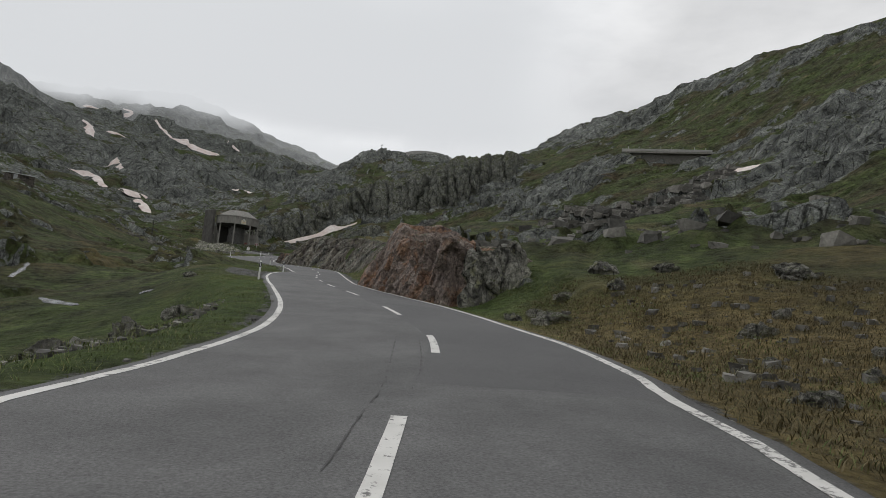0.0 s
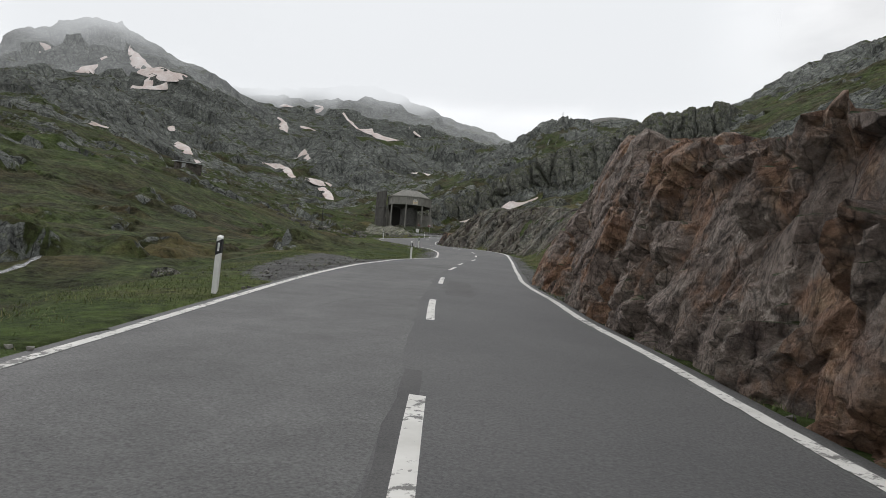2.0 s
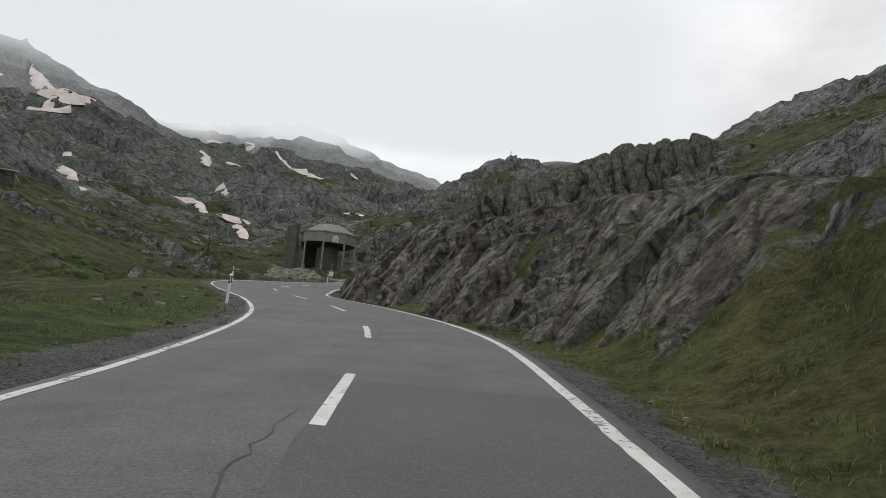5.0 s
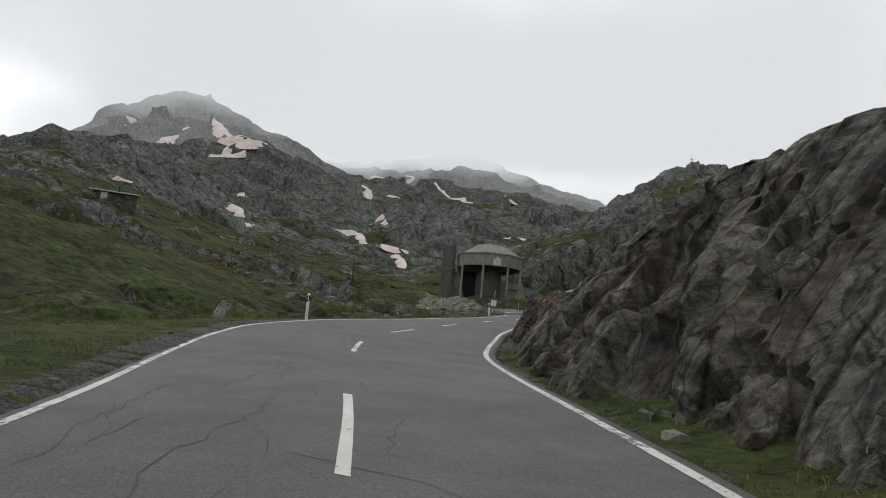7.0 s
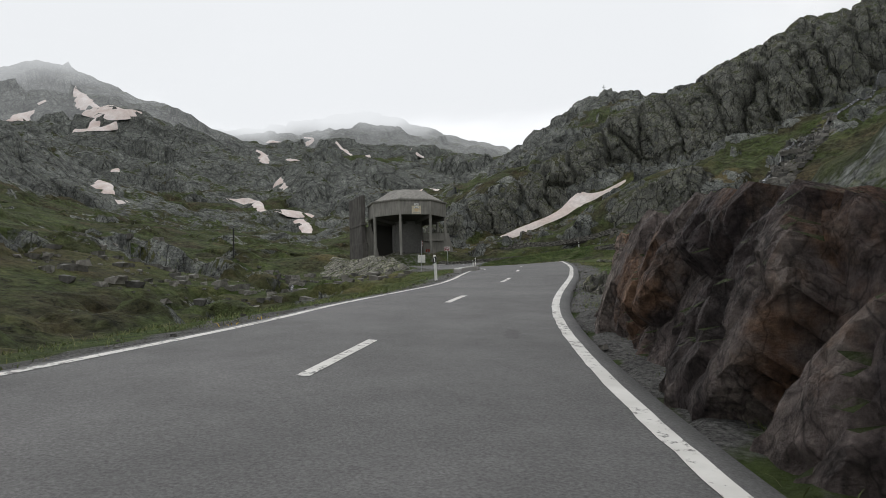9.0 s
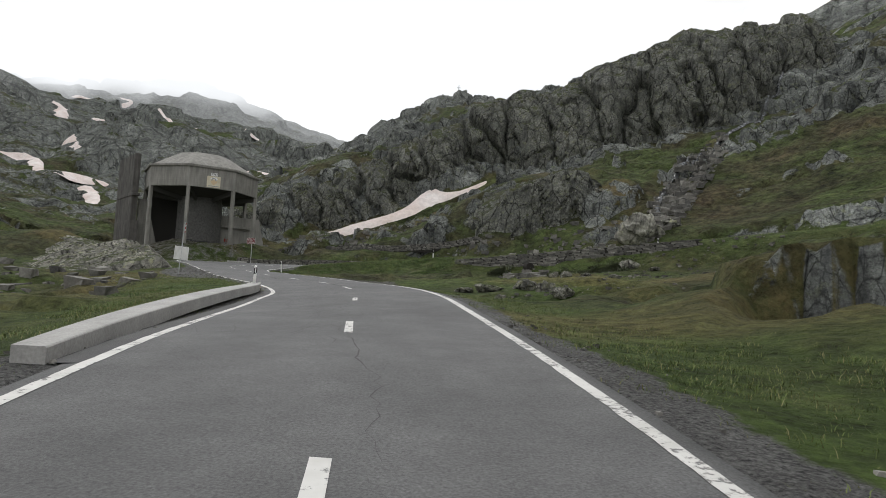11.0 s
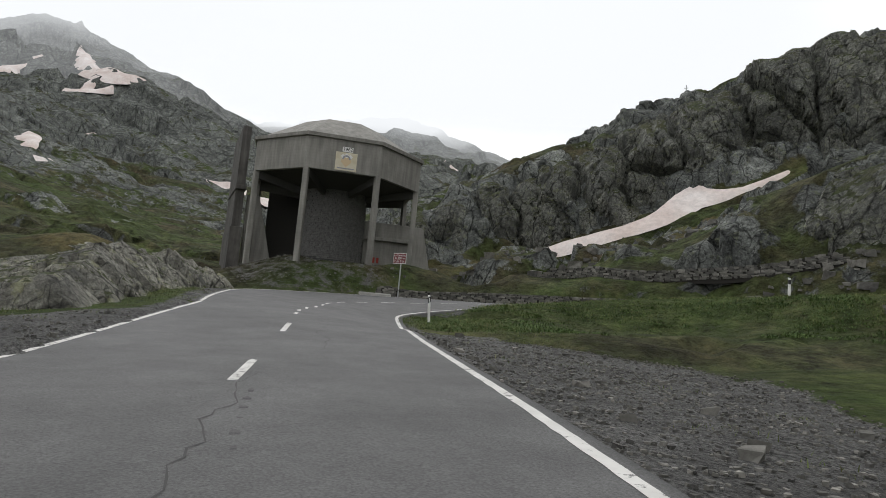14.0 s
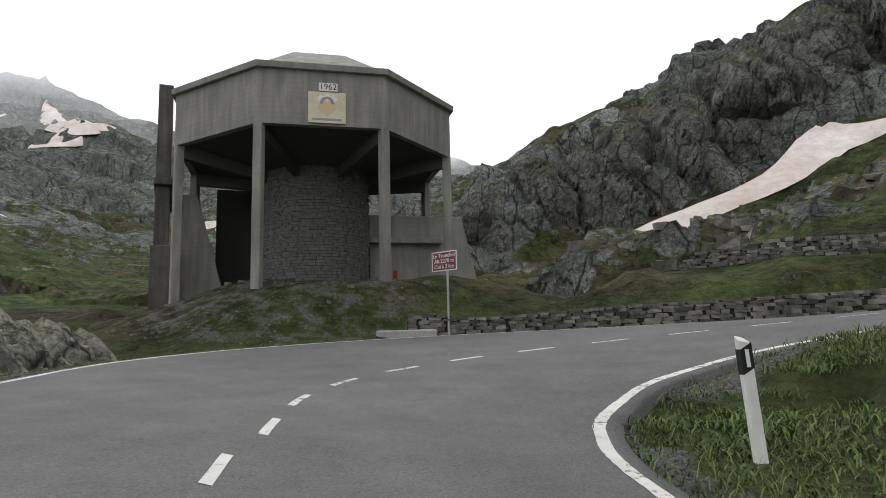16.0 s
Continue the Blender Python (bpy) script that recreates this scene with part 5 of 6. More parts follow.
# ---- delineator posts ----
def delineator(x, y, height=1.05, lean=(0.0, 0.0), face=0.0, z=None):
    root = new("delineator_post")
    root.matrix_world = Matrix.Translation((x, y, float(ground_z(x, y)[0]) if z is None else z)) @ Euler((radians(lean[0]), radians(lean[1]), radians(face))).to_matrix().to_4x4()
    bm = bmesh.new()
    outline = [(-0.06, -0.05), (0.06, -0.05), (0.045, 0.05), (-0.045, 0.05)]
    low = [bm.verts.new((a, b, -0.2)) for a, b in outline]
    top = [bm.verts.new((a, b, height - (0.05 if b < 0 else 0.0) - 0.03 * (a > 0))) for a, b in outline]
    for i in range(4):
        bm.faces.new((low[i], low[(i + 1) % 4], top[(i + 1) % 4], top[i]))
    bm.faces.new(top)
    bmesh.ops.bevel(bm, geom=list(bm.edges), offset=0.008, segments=1, affect="EDGES")
    part("post_body", bm, MAT_WHITE, root)
    bm = bmesh.new()
    band = [(-0.0625, -0.0525), (0.0625, -0.0525), (0.0475, 0.0525), (-0.0475, 0.0525)]
    b0 = [bm.verts.new((a, b, height * 0.64 + 0.06 * (a > 0))) for a, b in band]
    b1 = [bm.verts.new((a, b, height * 0.87 + 0.06 * (a > 0))) for a, b in band]
    for i in range(4):
        bm.faces.new((b0[i], b0[(i + 1) % 4], b1[(i + 1) % 4], b1[i]))
    ob = part("band", bm, MAT_BLACK, root, "black slanted band")
    bm = box(bmesh.new(), (0.04, 0.008, 0.17), Matrix.Translation((0.0, -0.056, height * 0.785)), 0.002)
    part("reflector", bm, MAT_REFLECTOR, ob, "white reflector")
    return tagged(root, "white plastic delineator post with a black band", "post", "delineator posts along the road")


for x, y, hgt, lean, face in [(-8.5, 43.1, 1.2, (0, 1), 10), (-13.6, 70.2, 1.15, (0, 0), 10), (-22.6, 98.9, 1.15, (0, 2), 25), (-37.5, 126.3, 1.15, (0, 0), 20), (-39.3, 153.3, 1.1, (0, -2), 5),
                              (-45.1, 182.0, 1.1, (0, 2), 20), (-55.5, 220.5, 1.05, (0, -4), 30), (-40.5, 226.9, 0.9, (0, 0), 100), (-18.9, 216.4, 0.95, (0, 0), 120)]:
    delineator(x, y, hgt, lean, face, 17.5 if y == 220.5 else None)

# ---- ventilation tower ----
def text_mesh(name, words, size, mat, m, parent, label="", align="CENTER"):
    cu = bpy.data.curves.new(name, "FONT")
    cu.body, cu.size, cu.align_x, cu.align_y, cu.extrude = words, size, align, "CENTER", 0.004
    ob = bpy.data.objects.new(name, cu)
    scene.collection.objects.link(ob)
    bpy.context.view_layer.update()
    me = bpy.data.meshes.new_from_object(ob.evaluated_get(bpy.context.evaluated_depsgraph_get()))
    bpy.data.objects.remove(ob)
    me.name = name
    me.materials.clear()
    me.materials.append(mat)
    out_ = new(name, me)
    out_.parent, out_.matrix_basis = parent, m
    if label:
        out_["label"] = label
    return out_


TC, TR = Vector((-74.9, 244.52, 0)), 7.73
corner = [TC + Vector((math.cos(radians(a)), math.sin(radians(a)), 0)) * TR for a in [-124 + 45 * k for k in range(8)]]
RIM_LOW, RIM_TOP, FOOT = 28.67, 31.58, 20.0
tower = new("ventilation_tower")
tower.location = (TC.x, TC.y, FOOT)
OFF = Matrix.Translation((-TC.x, -TC.y, -FOOT))


def ring(bm, r0, z0, r1, z1):
    a = [bm.verts.new(OFF @ (TC + (c - TC) * (r0 / TR) + Vector((0, 0, z0)))) for c in corner]
    b = [bm.verts.new(OFF @ (TC + (c - TC) * (r1 / TR) + Vector((0, 0, z1)))) for c in corner]
    for i in range(8):
        j = (i + 1) % 8
        bm.faces.new((a[i], a[j], b[j], b[i]))
    return a, b


bm = bmesh.new()
ring(bm, 7.68, RIM_LOW, 7.68, RIM_TOP - 0.3), ring(bm, 7.68, RIM_TOP - 0.3, 7.9, RIM_TOP - 0.28), ring(bm, 7.3, RIM_LOW, 7.68, RIM_LOW), ring(bm, 7.3, RIM_TOP - 0.4, 7.3, RIM_LOW)
bmesh.ops.remove_doubles(bm, verts=bm.verts, dist=0.001)
part("parapet_band", bm, MAT_CONCRETE, tower, "board-marked concrete band")
bm = bmesh.new()
ring(bm, 7.9, RIM_TOP - 0.28, 7.93, RIM_TOP), ring(bm, 7.93, RIM_TOP, 7.5, RIM_TOP + 0.04)
bmesh.ops.remove_doubles(bm, verts=bm.verts, dist=0.001)
part("cornice", bm, MAT_CONCRETE, tower)
bm = bmesh.new()
a, b = ring(bm, 7.5, RIM_TOP + 0.02, 3.5, RIM_TOP + 2.4)
bm.faces.new(b)
part("roof", bm, MAT_CONCRETE, tower, "shallow faceted concrete roof")
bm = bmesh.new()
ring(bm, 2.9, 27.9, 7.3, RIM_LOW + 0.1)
part("soffit", bm, MAT_SHADED_CONCRETE, tower, "sloping soffit with shade put into its dark colour")
for k in range(8):
    c0 = corner[k] * 1.0
    c0 = TC + (c0 - TC) * (7.45 / TR)
    gz = float(ground_z(c0.x, c0.y)[0]) - 0.6
    bm = box(bmesh.new(), (0.42, 0.42, RIM_LOW - gz + 0.05), OFF @ Matrix.Translation((c0.x, c0.y, (RIM_LOW + gz) / 2)) @ Euler((0, 0, radians(-124 + 45 * k))).to_matrix().to_4x4(), 0.03)
    part("column", bm, MAT_CONCRETE, tower)
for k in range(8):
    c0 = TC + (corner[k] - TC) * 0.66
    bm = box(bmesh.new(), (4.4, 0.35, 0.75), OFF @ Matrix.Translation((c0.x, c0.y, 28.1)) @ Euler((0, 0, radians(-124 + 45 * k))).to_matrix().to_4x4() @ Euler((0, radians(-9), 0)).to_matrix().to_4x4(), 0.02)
    part("beam", bm, MAT_SHADED_CONCRETE, tower)
# masonry shaft
DRUM = 2.95
bm = tube(bmesh.new(), DRUM - 0.05, 8.6, Matrix.Translation((0, 0, 19.6 - FOOT)), 48)
shaft = part("shaft", bm, MAT_MORTAR, tower, "round shaft of wet grey coursed stone")
rng2 = random.Random(9)
count, z = 0, 20.2
rest_v, rest_f = [], []
while z < 27.9:
    course = rng2.uniform(0.12, 0.18)
    ang = rng2.uniform(0, 20) - 215
    while ang < 10:
        length_ = rng2.uniform(0.3, 0.7)
        da = math.degrees(length_ / DRUM)
        g, proud = 0.35, rng2.uniform(0.0, 0.05)
        vv = []
        for aa in (ang + g, ang + da - g):
            for rr in (DRUM - 0.08, DRUM + proud):
                for zz in (z + 0.012, z + course - 0.012):
                    vv.append((math.cos(radians(aa)) * rr, math.sin(radians(aa)) * rr, zz - FOOT))
        ff = [(0, 1, 3, 2), (4, 6, 7, 5), (0, 4, 5, 1), (2, 3, 7, 6), (0, 2, 6, 4), (1, 5, 7, 3)]
        if count < 290:
            mesh_ob("stone", vv, ff, MAT_MASONRY, shaft)
        else:
            rest_f += [tuple(q + len(rest_v) for q in f) for f in ff]
            rest_v += vv
        count += 1
        ang += da
    z += course
if rest_v:
    tagged(mesh_ob("upper_masonry", rest_v, rest_f, MAT_MASONRY, shaft), kind="stuff")


def slab(name, p0, p1, thick, z0, z1, mat, label="", top_cut=0.0):
    """An upright wall from p0 to p1; top_cut: metres by which its top end runs shorter at p1."""
    a, b = Vector((*p0, 0)), Vector((*p1, 0))
    d = (b - a).normalized()
    nrm = Vector((-d.y, d.x, 0)) * thick / 2
    bm = bmesh.new()
    vs = []
    for s in (-1, 1):
        vs.append([bm.verts.new(OFF @ (q + nrm * s + Vector((0, 0, zz)))) for q, zz in ((a, z0), (b, z0), (b - d * top_cut, z1), (a, z1))])
    bm.faces.new(vs[0]), bm.faces.new(vs[1][::-1])
    for i in range(4):
        bm.faces.new((vs[0][i], vs[1][i], vs[1][(i + 1) % 4], vs[0][(i + 1) % 4]))
    bmesh.ops.recalc_face_normals(bm, faces=bm.faces)
    bmesh.ops.bevel(bm, geom=list(bm.edges), offset=0.03, segments=1, affect="EDGES")
    return part(name, bm, mat, tower, label)


fin = slab("fin_wall", (-82.5, 240.9), (-88.0, 246.8), 0.75, 18.8, 33.5, MAT_FIN, "tall dark-streaked concrete fin")
slab("fin_wall", (-82.1, 240.5), (-87.6, 246.4), 1.05, 18.6, 24.2, MAT_FIN)
slab("fin_wall", (-82.2, 240.6), (-87.6, 246.4), 0.95, 27.6, 28.0, MAT_FIN)
slab("wing_wall", (-82.7, 242.2), (-80.1, 244.4), 0.35, 18.9, 27.4, MAT_CONCRETE, "concrete wing wall with a raking edge", 2.3)
wing = slab("wing_wall", (-72.6, 246.4), (-67.0, 250.5), 0.4, 20.0, 26.0, MAT_CONCRETE, "concrete wing wall with red graffiti", 1.4)
slab("ledge", (-72.9, 245.9), (-69.0, 248.6), 0.9, 24.3, 24.6, MAT_CONCRETE)
# backs the left recess; the dark colour stands in for shade there
slab("back_wall", (-83.2, 246.2), (-76.0, 251.8), 0.4, 19.5, 28.6, MAT_SHADED_CONCRETE, "rear wall carrying the recess shade in its dark colour")
MAT_RED = material("red_spray_paint", (0.28, 0.04, 0.03), 0.7, 0.3)
wd = (Vector((-67.0, 250.5, 0)) - Vector((-72.6, 246.4, 0))).normalized()
for row in range(2):
    for q in range(3 + row):
        c0 = Vector((-72.6, 246.4, 0)) + wd * (0.75 + 0.36 * q) + Vector((wd.y, -wd.x, 0)) * 0.215
        bm = box(bmesh.new(), (0.22, 0.02, 0.5), OFF @ Matrix.Translation((c0.x, c0.y, 22.5 - 0.75 * row)) @ Euler((0, 0, math.atan2(wd.y, wd.x))).to_matrix().to_4x4())
        part("graffiti_bar", bm, MAT_RED, wing)
tagged(tower, "octagonal concrete ventilation tower on slim columns round a stone shaft", "tower")

# panels on the tower's front
MAT_PANEL = material("cream_enamel_panel", (0.62, 0.56, 0.42), 0.5, 0.4)
k = Nodes(MAT_PANEL)
k.set(k.ramp(k.noise(1.6, 4, 0.6), (0.3, (0.55, 0.48, 0.33)), (0.7, (0.66, 0.62, 0.50))))
MAT_YEAR = material("white_year_plate", (0.72, 0.72, 0.70), 0.5, 0.4)
MAT_ORANGE = material("orange_paint", (0.62, 0.48, 0.30), 0.6, 0.3)
MAT_GREYBLUE = material("grey_paint", (0.30, 0.31, 0.34), 0.6, 0.3)
face_dir = (corner[2] - corner[1]).normalized()
face_mid = (corner[1] + corner[2]) / 2
face_out = Vector((face_dir.y, -face_dir.x, 0))
stand = Matrix(((face_dir.x, 0, face_out.x, 0), (face_dir.y, 0, face_out.y, 0), (0, 1, 0, 0), (0, 0, 0, 1)))


def on_face(s, z, lift=0.0):
    p = face_mid + face_dir * s + face_out * (0.02 + lift)
    return OFF @ Matrix.Translation((p.x, p.y, z)) @ stand


SHIFT = 0.18
panel = part("emblem_panel", box(bmesh.new(), (1.72, 1.50, 0.05), on_face(SHIFT, 29.52), 0.01), MAT_PANEL, tower, "faded cream panel with a round emblem")
bm = bmesh.new()
for k_ in range(2):
    box(bm, (0.62, 0.62, 0.012), on_face(SHIFT, 29.62 - 0.12 * k_, 0.03 + 0.004 * k_) @ Euler((0, 0, radians(45))).to_matrix().to_4x4())
part("emblem_diamond", bm, MAT_ORANGE, panel, "orange lower half of the emblem")
bm = bmesh.new()
for k_ in range(9):
    t_ = radians(20 * k_ + 10)
    box(bm, (0.16, 0.13, 0.012), on_face(SHIFT + 0.26 * math.cos(t_), 29.72 + 0.26 * math.sin(t_), 0.042) @ Euler((0, 0, t_ + radians(90))).to_matrix().to_4x4())
part("emblem_arch", bm, MAT_GREYBLUE, panel, "grey arch")
bm = bmesh.new()
box(bm, (0.26, 0.26, 0.012), on_face(SHIFT - 0.30, 29.95, 0.036) @ Euler((0, 0, radians(45))).to_matrix().to_4x4()), box(bm, (0.30, 0.30, 0.012), on_face(SHIFT + 0.30, 29.93, 0.036) @ Euler((0, 0, radians(45))).to_matrix().to_4x4()), box(bm, (0.3, 0.3, 0.012), on_face(SHIFT, 30.0, 0.036) @ Euler((0, 0, radians(45))).to_matrix().to_4x4())
part("emblem_peaks", bm, MAT_YEAR, panel, "white peaks")
part("caption_bar", box(bmesh.new(), (1.35, 0.09, 0.01), on_face(SHIFT, 28.95, 0.03)), MAT_GREYBLUE, panel)
plate = part("year_plate", box(bmesh.new(), (0.86, 0.40, 0.05), on_face(SHIFT + 0.05, 30.52), 0.01), MAT_YEAR, tower, "white plate with the year 1962")
text_mesh("year_text", "1962", 0.40, MAT_BLACK, on_face(SHIFT + 0.05, 30.52, 0.03), plate)


# ---- signs ----
MAT_MAROON = material("maroon_sign_enamel", (0.16, 0.03, 0.035), 0.4, 0.5)
sign = new("place_sign")
sx, sy = -64.95, 238.05
sign.matrix_world = Matrix.Translation((sx, sy, float(ground_z(sx, sy)[0]))) @ Euler((0, 0, radians(-20 + 2))).to_matrix().to_4x4()
part("pole", tube(bmesh.new(), 0.05, 3.5, Matrix.Translation((0.1, 0.0, -0.3))), MAT_STEEL, sign)
up = Matrix.Translation((0, -0.07, 3.18)) @ Euler((radians(90), 0, 0)).to_matrix().to_4x4()
border = part("border", box(bmesh.new(), (1.28, 0.80, 0.03), up, 0.006), MAT_YEAR, sign, "white border")
board = part("panel", box(bmesh.new(), (1.20, 0.72, 0.036), up, 0.004), MAT_MAROON, sign, "maroon panel with white lettering")
for row, words in enumerate(("Le Tronchet", "Alt.2270 m", "Col à 2 km")):
    text_mesh("lettering", words, 0.225, MAT_YEAR, up @ Matrix.Translation((0, 0.225 - 0.225 * row, 0.022)), board)
tagged(sign, "maroon place sign with white lettering on a steel pole", "sign")

board_sign = new("warning_sign")
bx, by = -56.1, 198.8
board_sign.matrix_world = Matrix.Translation((bx, by, float(ground_z(bx, by)[0]))) @ Euler((0, radians(3), radians(40))).to_matrix().to_4x4()
part("pole", tube(bmesh.new(), 0.035, 3.9, Matrix.Translation((0, 0, -0.3))), MAT_STEEL, board_sign)
for side_x in (-0.24, 0.24):
    part("panel", box(bmesh.new(), (0.46, 0.02, 0.92), Matrix.Translation((side_x, -0.06, 1.45)), 0.006), MAT_WHITE, board_sign)
for zz in (1.15, 1.75):
    part("bracket", box(bmesh.new(), (0.9, 0.03, 0.05), Matrix.Translation((0, -0.03, zz))), MAT_STEEL, board_sign)
MAT_SIGNRED = material("red_reflective_sheet", (0.25, 0.03, 0.03), 0.5, 0.4)
marker = part("marker_board", box(bmesh.new(), (0.02, 0.26, 0.66), Matrix.Translation((0.05, 0.0, 3.2)), 0.004), MAT_SIGNRED, board_sign, "red and white striped marker board")
for q in range(2):
    part("stripe", box(bmesh.new(), (0.03, 0.27, 0.12), Matrix.Translation((0.05, 0.0, 3.05 + 0.3 * q))), MAT_YEAR, marker)
tagged(board_sign, "pale twin-panel road sign with a striped marker on its pole", "sign")

# ---- kerb bay and concrete blocks ----
MAT_KERB = material("pale_kerb_concrete", (0.40, 0.39, 0.37), 0.85, 0.3)
k = Nodes(MAT_KERB)
k.set(k.mix(1.0, k.ramp(k.noise(0.8, 5, 0.6), (0.3, (0.30, 0.295, 0.28)), (0.7, (0.44, 0.43, 0.41))), k.ramp(k.noise(20.0, 4, 0.6), (0.3, 0.8), (0.7, 1.12)), "MULTIPLY"), None, k.noise(25.0, 5, 0.6), 0.3, 0.01)
kv = []
i0, i1 = station(163), station(182.6)
for s in range(40):
    i = i0 + (i1 - i0) * s / 39
    w = np.interp(i, np.arange(n), width)
    t_ = s / 39
    inner, outer = -(0.42 + 0.25 * math.sin(math.pi * t_)) / w, -(0.85 + 0.45 * math.sin(math.pi * t_)) / w
    if s > 36:
        outer = inner - (outer - inner) * -(39 - s) / 3.5
    for f, h in ((inner, -0.15), (inner, 0.13), (inner - 0.02 / w, 0.15), (outer, 0.15), (outer, -0.2)):
        p = road_point(i, f)
        kv.append((p.x, p.y, np.interp(i, np.arange(n), road_z) + h))
kerb = mesh_ob("kerb", kv, [tuple(q) for q in grid_faces(40, 5).tolist()] + [(4, 3, 2, 1, 0), (195, 196, 197, 198, 199)], MAT_KERB)
tagged(kerb, "pale concrete kerb along the outside of the bend", "kerb", kind="structure")
gutter = ribbon("gutter", i0, i1, lambda w: -0.40 / w, lambda w: -0.02 / w, MAT_PATCH, 40, 0.004, road)
block = part("concrete_block", box(bmesh.new(), (2.4, 0.45, 0.42), Matrix(), 0.05), MAT_KERB)
block.matrix_world = Matrix.Translation((-66.35, 237.2, float(ground_z(-66.35, 237.2)[0]) + 0.12)) @ Euler((0, 0, radians(22))).to_matrix().to_4x4()
tagged(block, "long low concrete block at the foot of the wall", "block")


# ---- dry-stone walls ----
def stone_mesh(seed):
    r = random.Random(seed)
    bm = bmesh.new()
    bmesh.ops.create_cube(bm, size=1.0)
    for v in bm.verts:
        v.co += Vector((r.uniform(-0.11, 0.11), r.uniform(-0.06, 0.06), r.uniform(-0.12, 0.12)))
    me = bpy.data.meshes.new("stone")
    bm.to_mesh(me)
    bm.free()
    me.materials.append(MAT_DRYSTONE)
    return me


stone_kinds = [stone_mesh(i) for i in range(10)]
# near-black fill: paints the shadow between wall stones and in the culvert mouth
MAT_SHADOWGAP = material("painted_shade_fill", (0.035, 0.033, 0.03), 0.95, 0.1)


def drystone(name, line, height, label, parts=300, seed=1, thick=0.55, stone=0.33, base=None):
    """A dry-stone wall along the line; its first stones are single pieces, the rest one mesh."""
    r = random.Random(seed)
    pts = spline(line, 0.25)
    d = np.gradient(pts[:, :2], axis=0)
    d /= np.linalg.norm(d, axis=1)[:, None]
    run_ = np.concatenate([[0], np.cumsum(np.linalg.norm(np.diff(pts[:, :2], axis=0), axis=1))])
    zb = ground_z(pts[:, 0], pts[:, 1]) if base is None else np.interp(run_, [0, run_[-1]], base)
    for _ in range(6):
        zb[1:-1] = (zb[:-2] + zb[1:-1] + zb[2:]) / 3
    hh = height * np.clip(np.minimum(run_ / 1.2 + 0.35, (run_[-1] - run_) / 1.2 + 0.35), 0, 1)
    cv = []
    for p, dd, z0, h in zip(pts, d, zb, hh):
        nx_, ny_ = -dd[1] * thick / 2 * 0.8, dd[0] * thick / 2 * 0.8
        cv += [(p[0] + nx_, p[1] + ny_, z0 - 0.4), (p[0] + nx_, p[1] + ny_, z0 + h * 0.93), (p[0] - nx_, p[1] - ny_, z0 + h * 0.93), (p[0] - nx_, p[1] - ny_, z0 - 0.4)]
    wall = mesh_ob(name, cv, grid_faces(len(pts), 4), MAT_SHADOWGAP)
    tagged(wall, label, "wall", kind="structure")
    made, jv, jf = 0, [], []
    ff = [tuple(p.vertices) for p in stone_kinds[0].polygons]
    z_off = -0.08
    while z_off < height:
        course = r.uniform(0.10, 0.18)
        s = r.uniform(0, 0.3)
        while s < run_[-1]:
            length_ = r.uniform(0.5, 1.5) * stone
            i = int(np.interp(s + length_ / 2, run_, np.arange(len(run_))))
            if z_off + course * 0.6 < hh[i]:
                yaw = math.atan2(d[i, 1], d[i, 0]) + r.uniform(-0.06, 0.06)
                m = Matrix.Translation((pts[i, 0] + r.uniform(-0.04, 0.04), pts[i, 1] + r.uniform(-0.04, 0.04), zb[i] + z_off + course / 2)) @ Euler((r.uniform(-0.06, 0.06), r.uniform(-0.08, 0.08), yaw)).to_matrix().to_4x4() @ Matrix.Diagonal((length_ * 0.97, thick, course * 0.96, 1))
                me = r.choice(stone_kinds)
                if made < parts:
                    ob = new("stone", me)
                    ob.parent, ob.matrix_basis = wall, m
                else:
                    jf += [tuple(q + len(jv) for q in f) for f in ff]
                    jv += [m @ v.co for v in me.vertices]
                made += 1
            s += length_
        z_off += course
    if jv:
        tagged(mesh_ob("wall_stones", jv, jf, MAT_DRYSTONE, wall), kind="stuff")
    return wall


drystone("wall_roadside", [(-66.6, 238.0), (-62.5, 238.6), (-57, 238.7), (-50, 238.6), (-42, 237.2), (-32.5, 233.9), (-20, 226.3)], 0.95, "long dry-stone wall behind the outer edge of the hairpin", 300, 3)
drystone("wall_terrace", [(-56, 247.2), (-50, 245.6), (-43, 244.0), (-35, 241.5)], 0.75, "low tumbled dry-stone terrace wall on the slope", 120, 5)
drystone("wall_retaining", [(-38.2, 222.9), (-34.6, 220.8), (-30.6, 218.6), (-26, 216.1), (-23.9, 214.8), (-16.5, 210.5)], 1.6, "dry-stone retaining wall under the upper road with a culvert", 200, 7, base=(18.0, 20.0), stone=0.55)
# solid tube; its near-black end paints the shade of the opening
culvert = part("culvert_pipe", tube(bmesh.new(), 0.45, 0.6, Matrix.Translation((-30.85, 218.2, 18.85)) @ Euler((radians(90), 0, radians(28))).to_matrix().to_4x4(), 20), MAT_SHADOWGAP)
tagged(culvert, "round culvert mouth in the stone wall, inner shade painted as a near-black end", "culvert")

# ---- cracks and patches in the asphalt ----
def crack(i, f, length_, drift, width_=0.022, seed=0):
    r = random.Random(seed)
    v = []
    steps = max(4, int(length_ / 0.22))
    for s in range(steps):
        t_ = s / (steps - 1)
        f += (drift / steps + r.uniform(-0.09, 0.09)) / 6.0
        ww = width_ * (0.35 + r.random()) * math.sin(math.pi * min(max(t_, 0.05), 0.95)) / 6.0
        v += [road_point(i + t_ * length_ / 0.5, f - ww, 0.004), road_point(i + t_ * length_ / 0.5, f + ww, 0.004)]
    return mesh_ob("crack", v, grid_faces(steps, 2)[:, ::-1], MAT_CRACK, road)


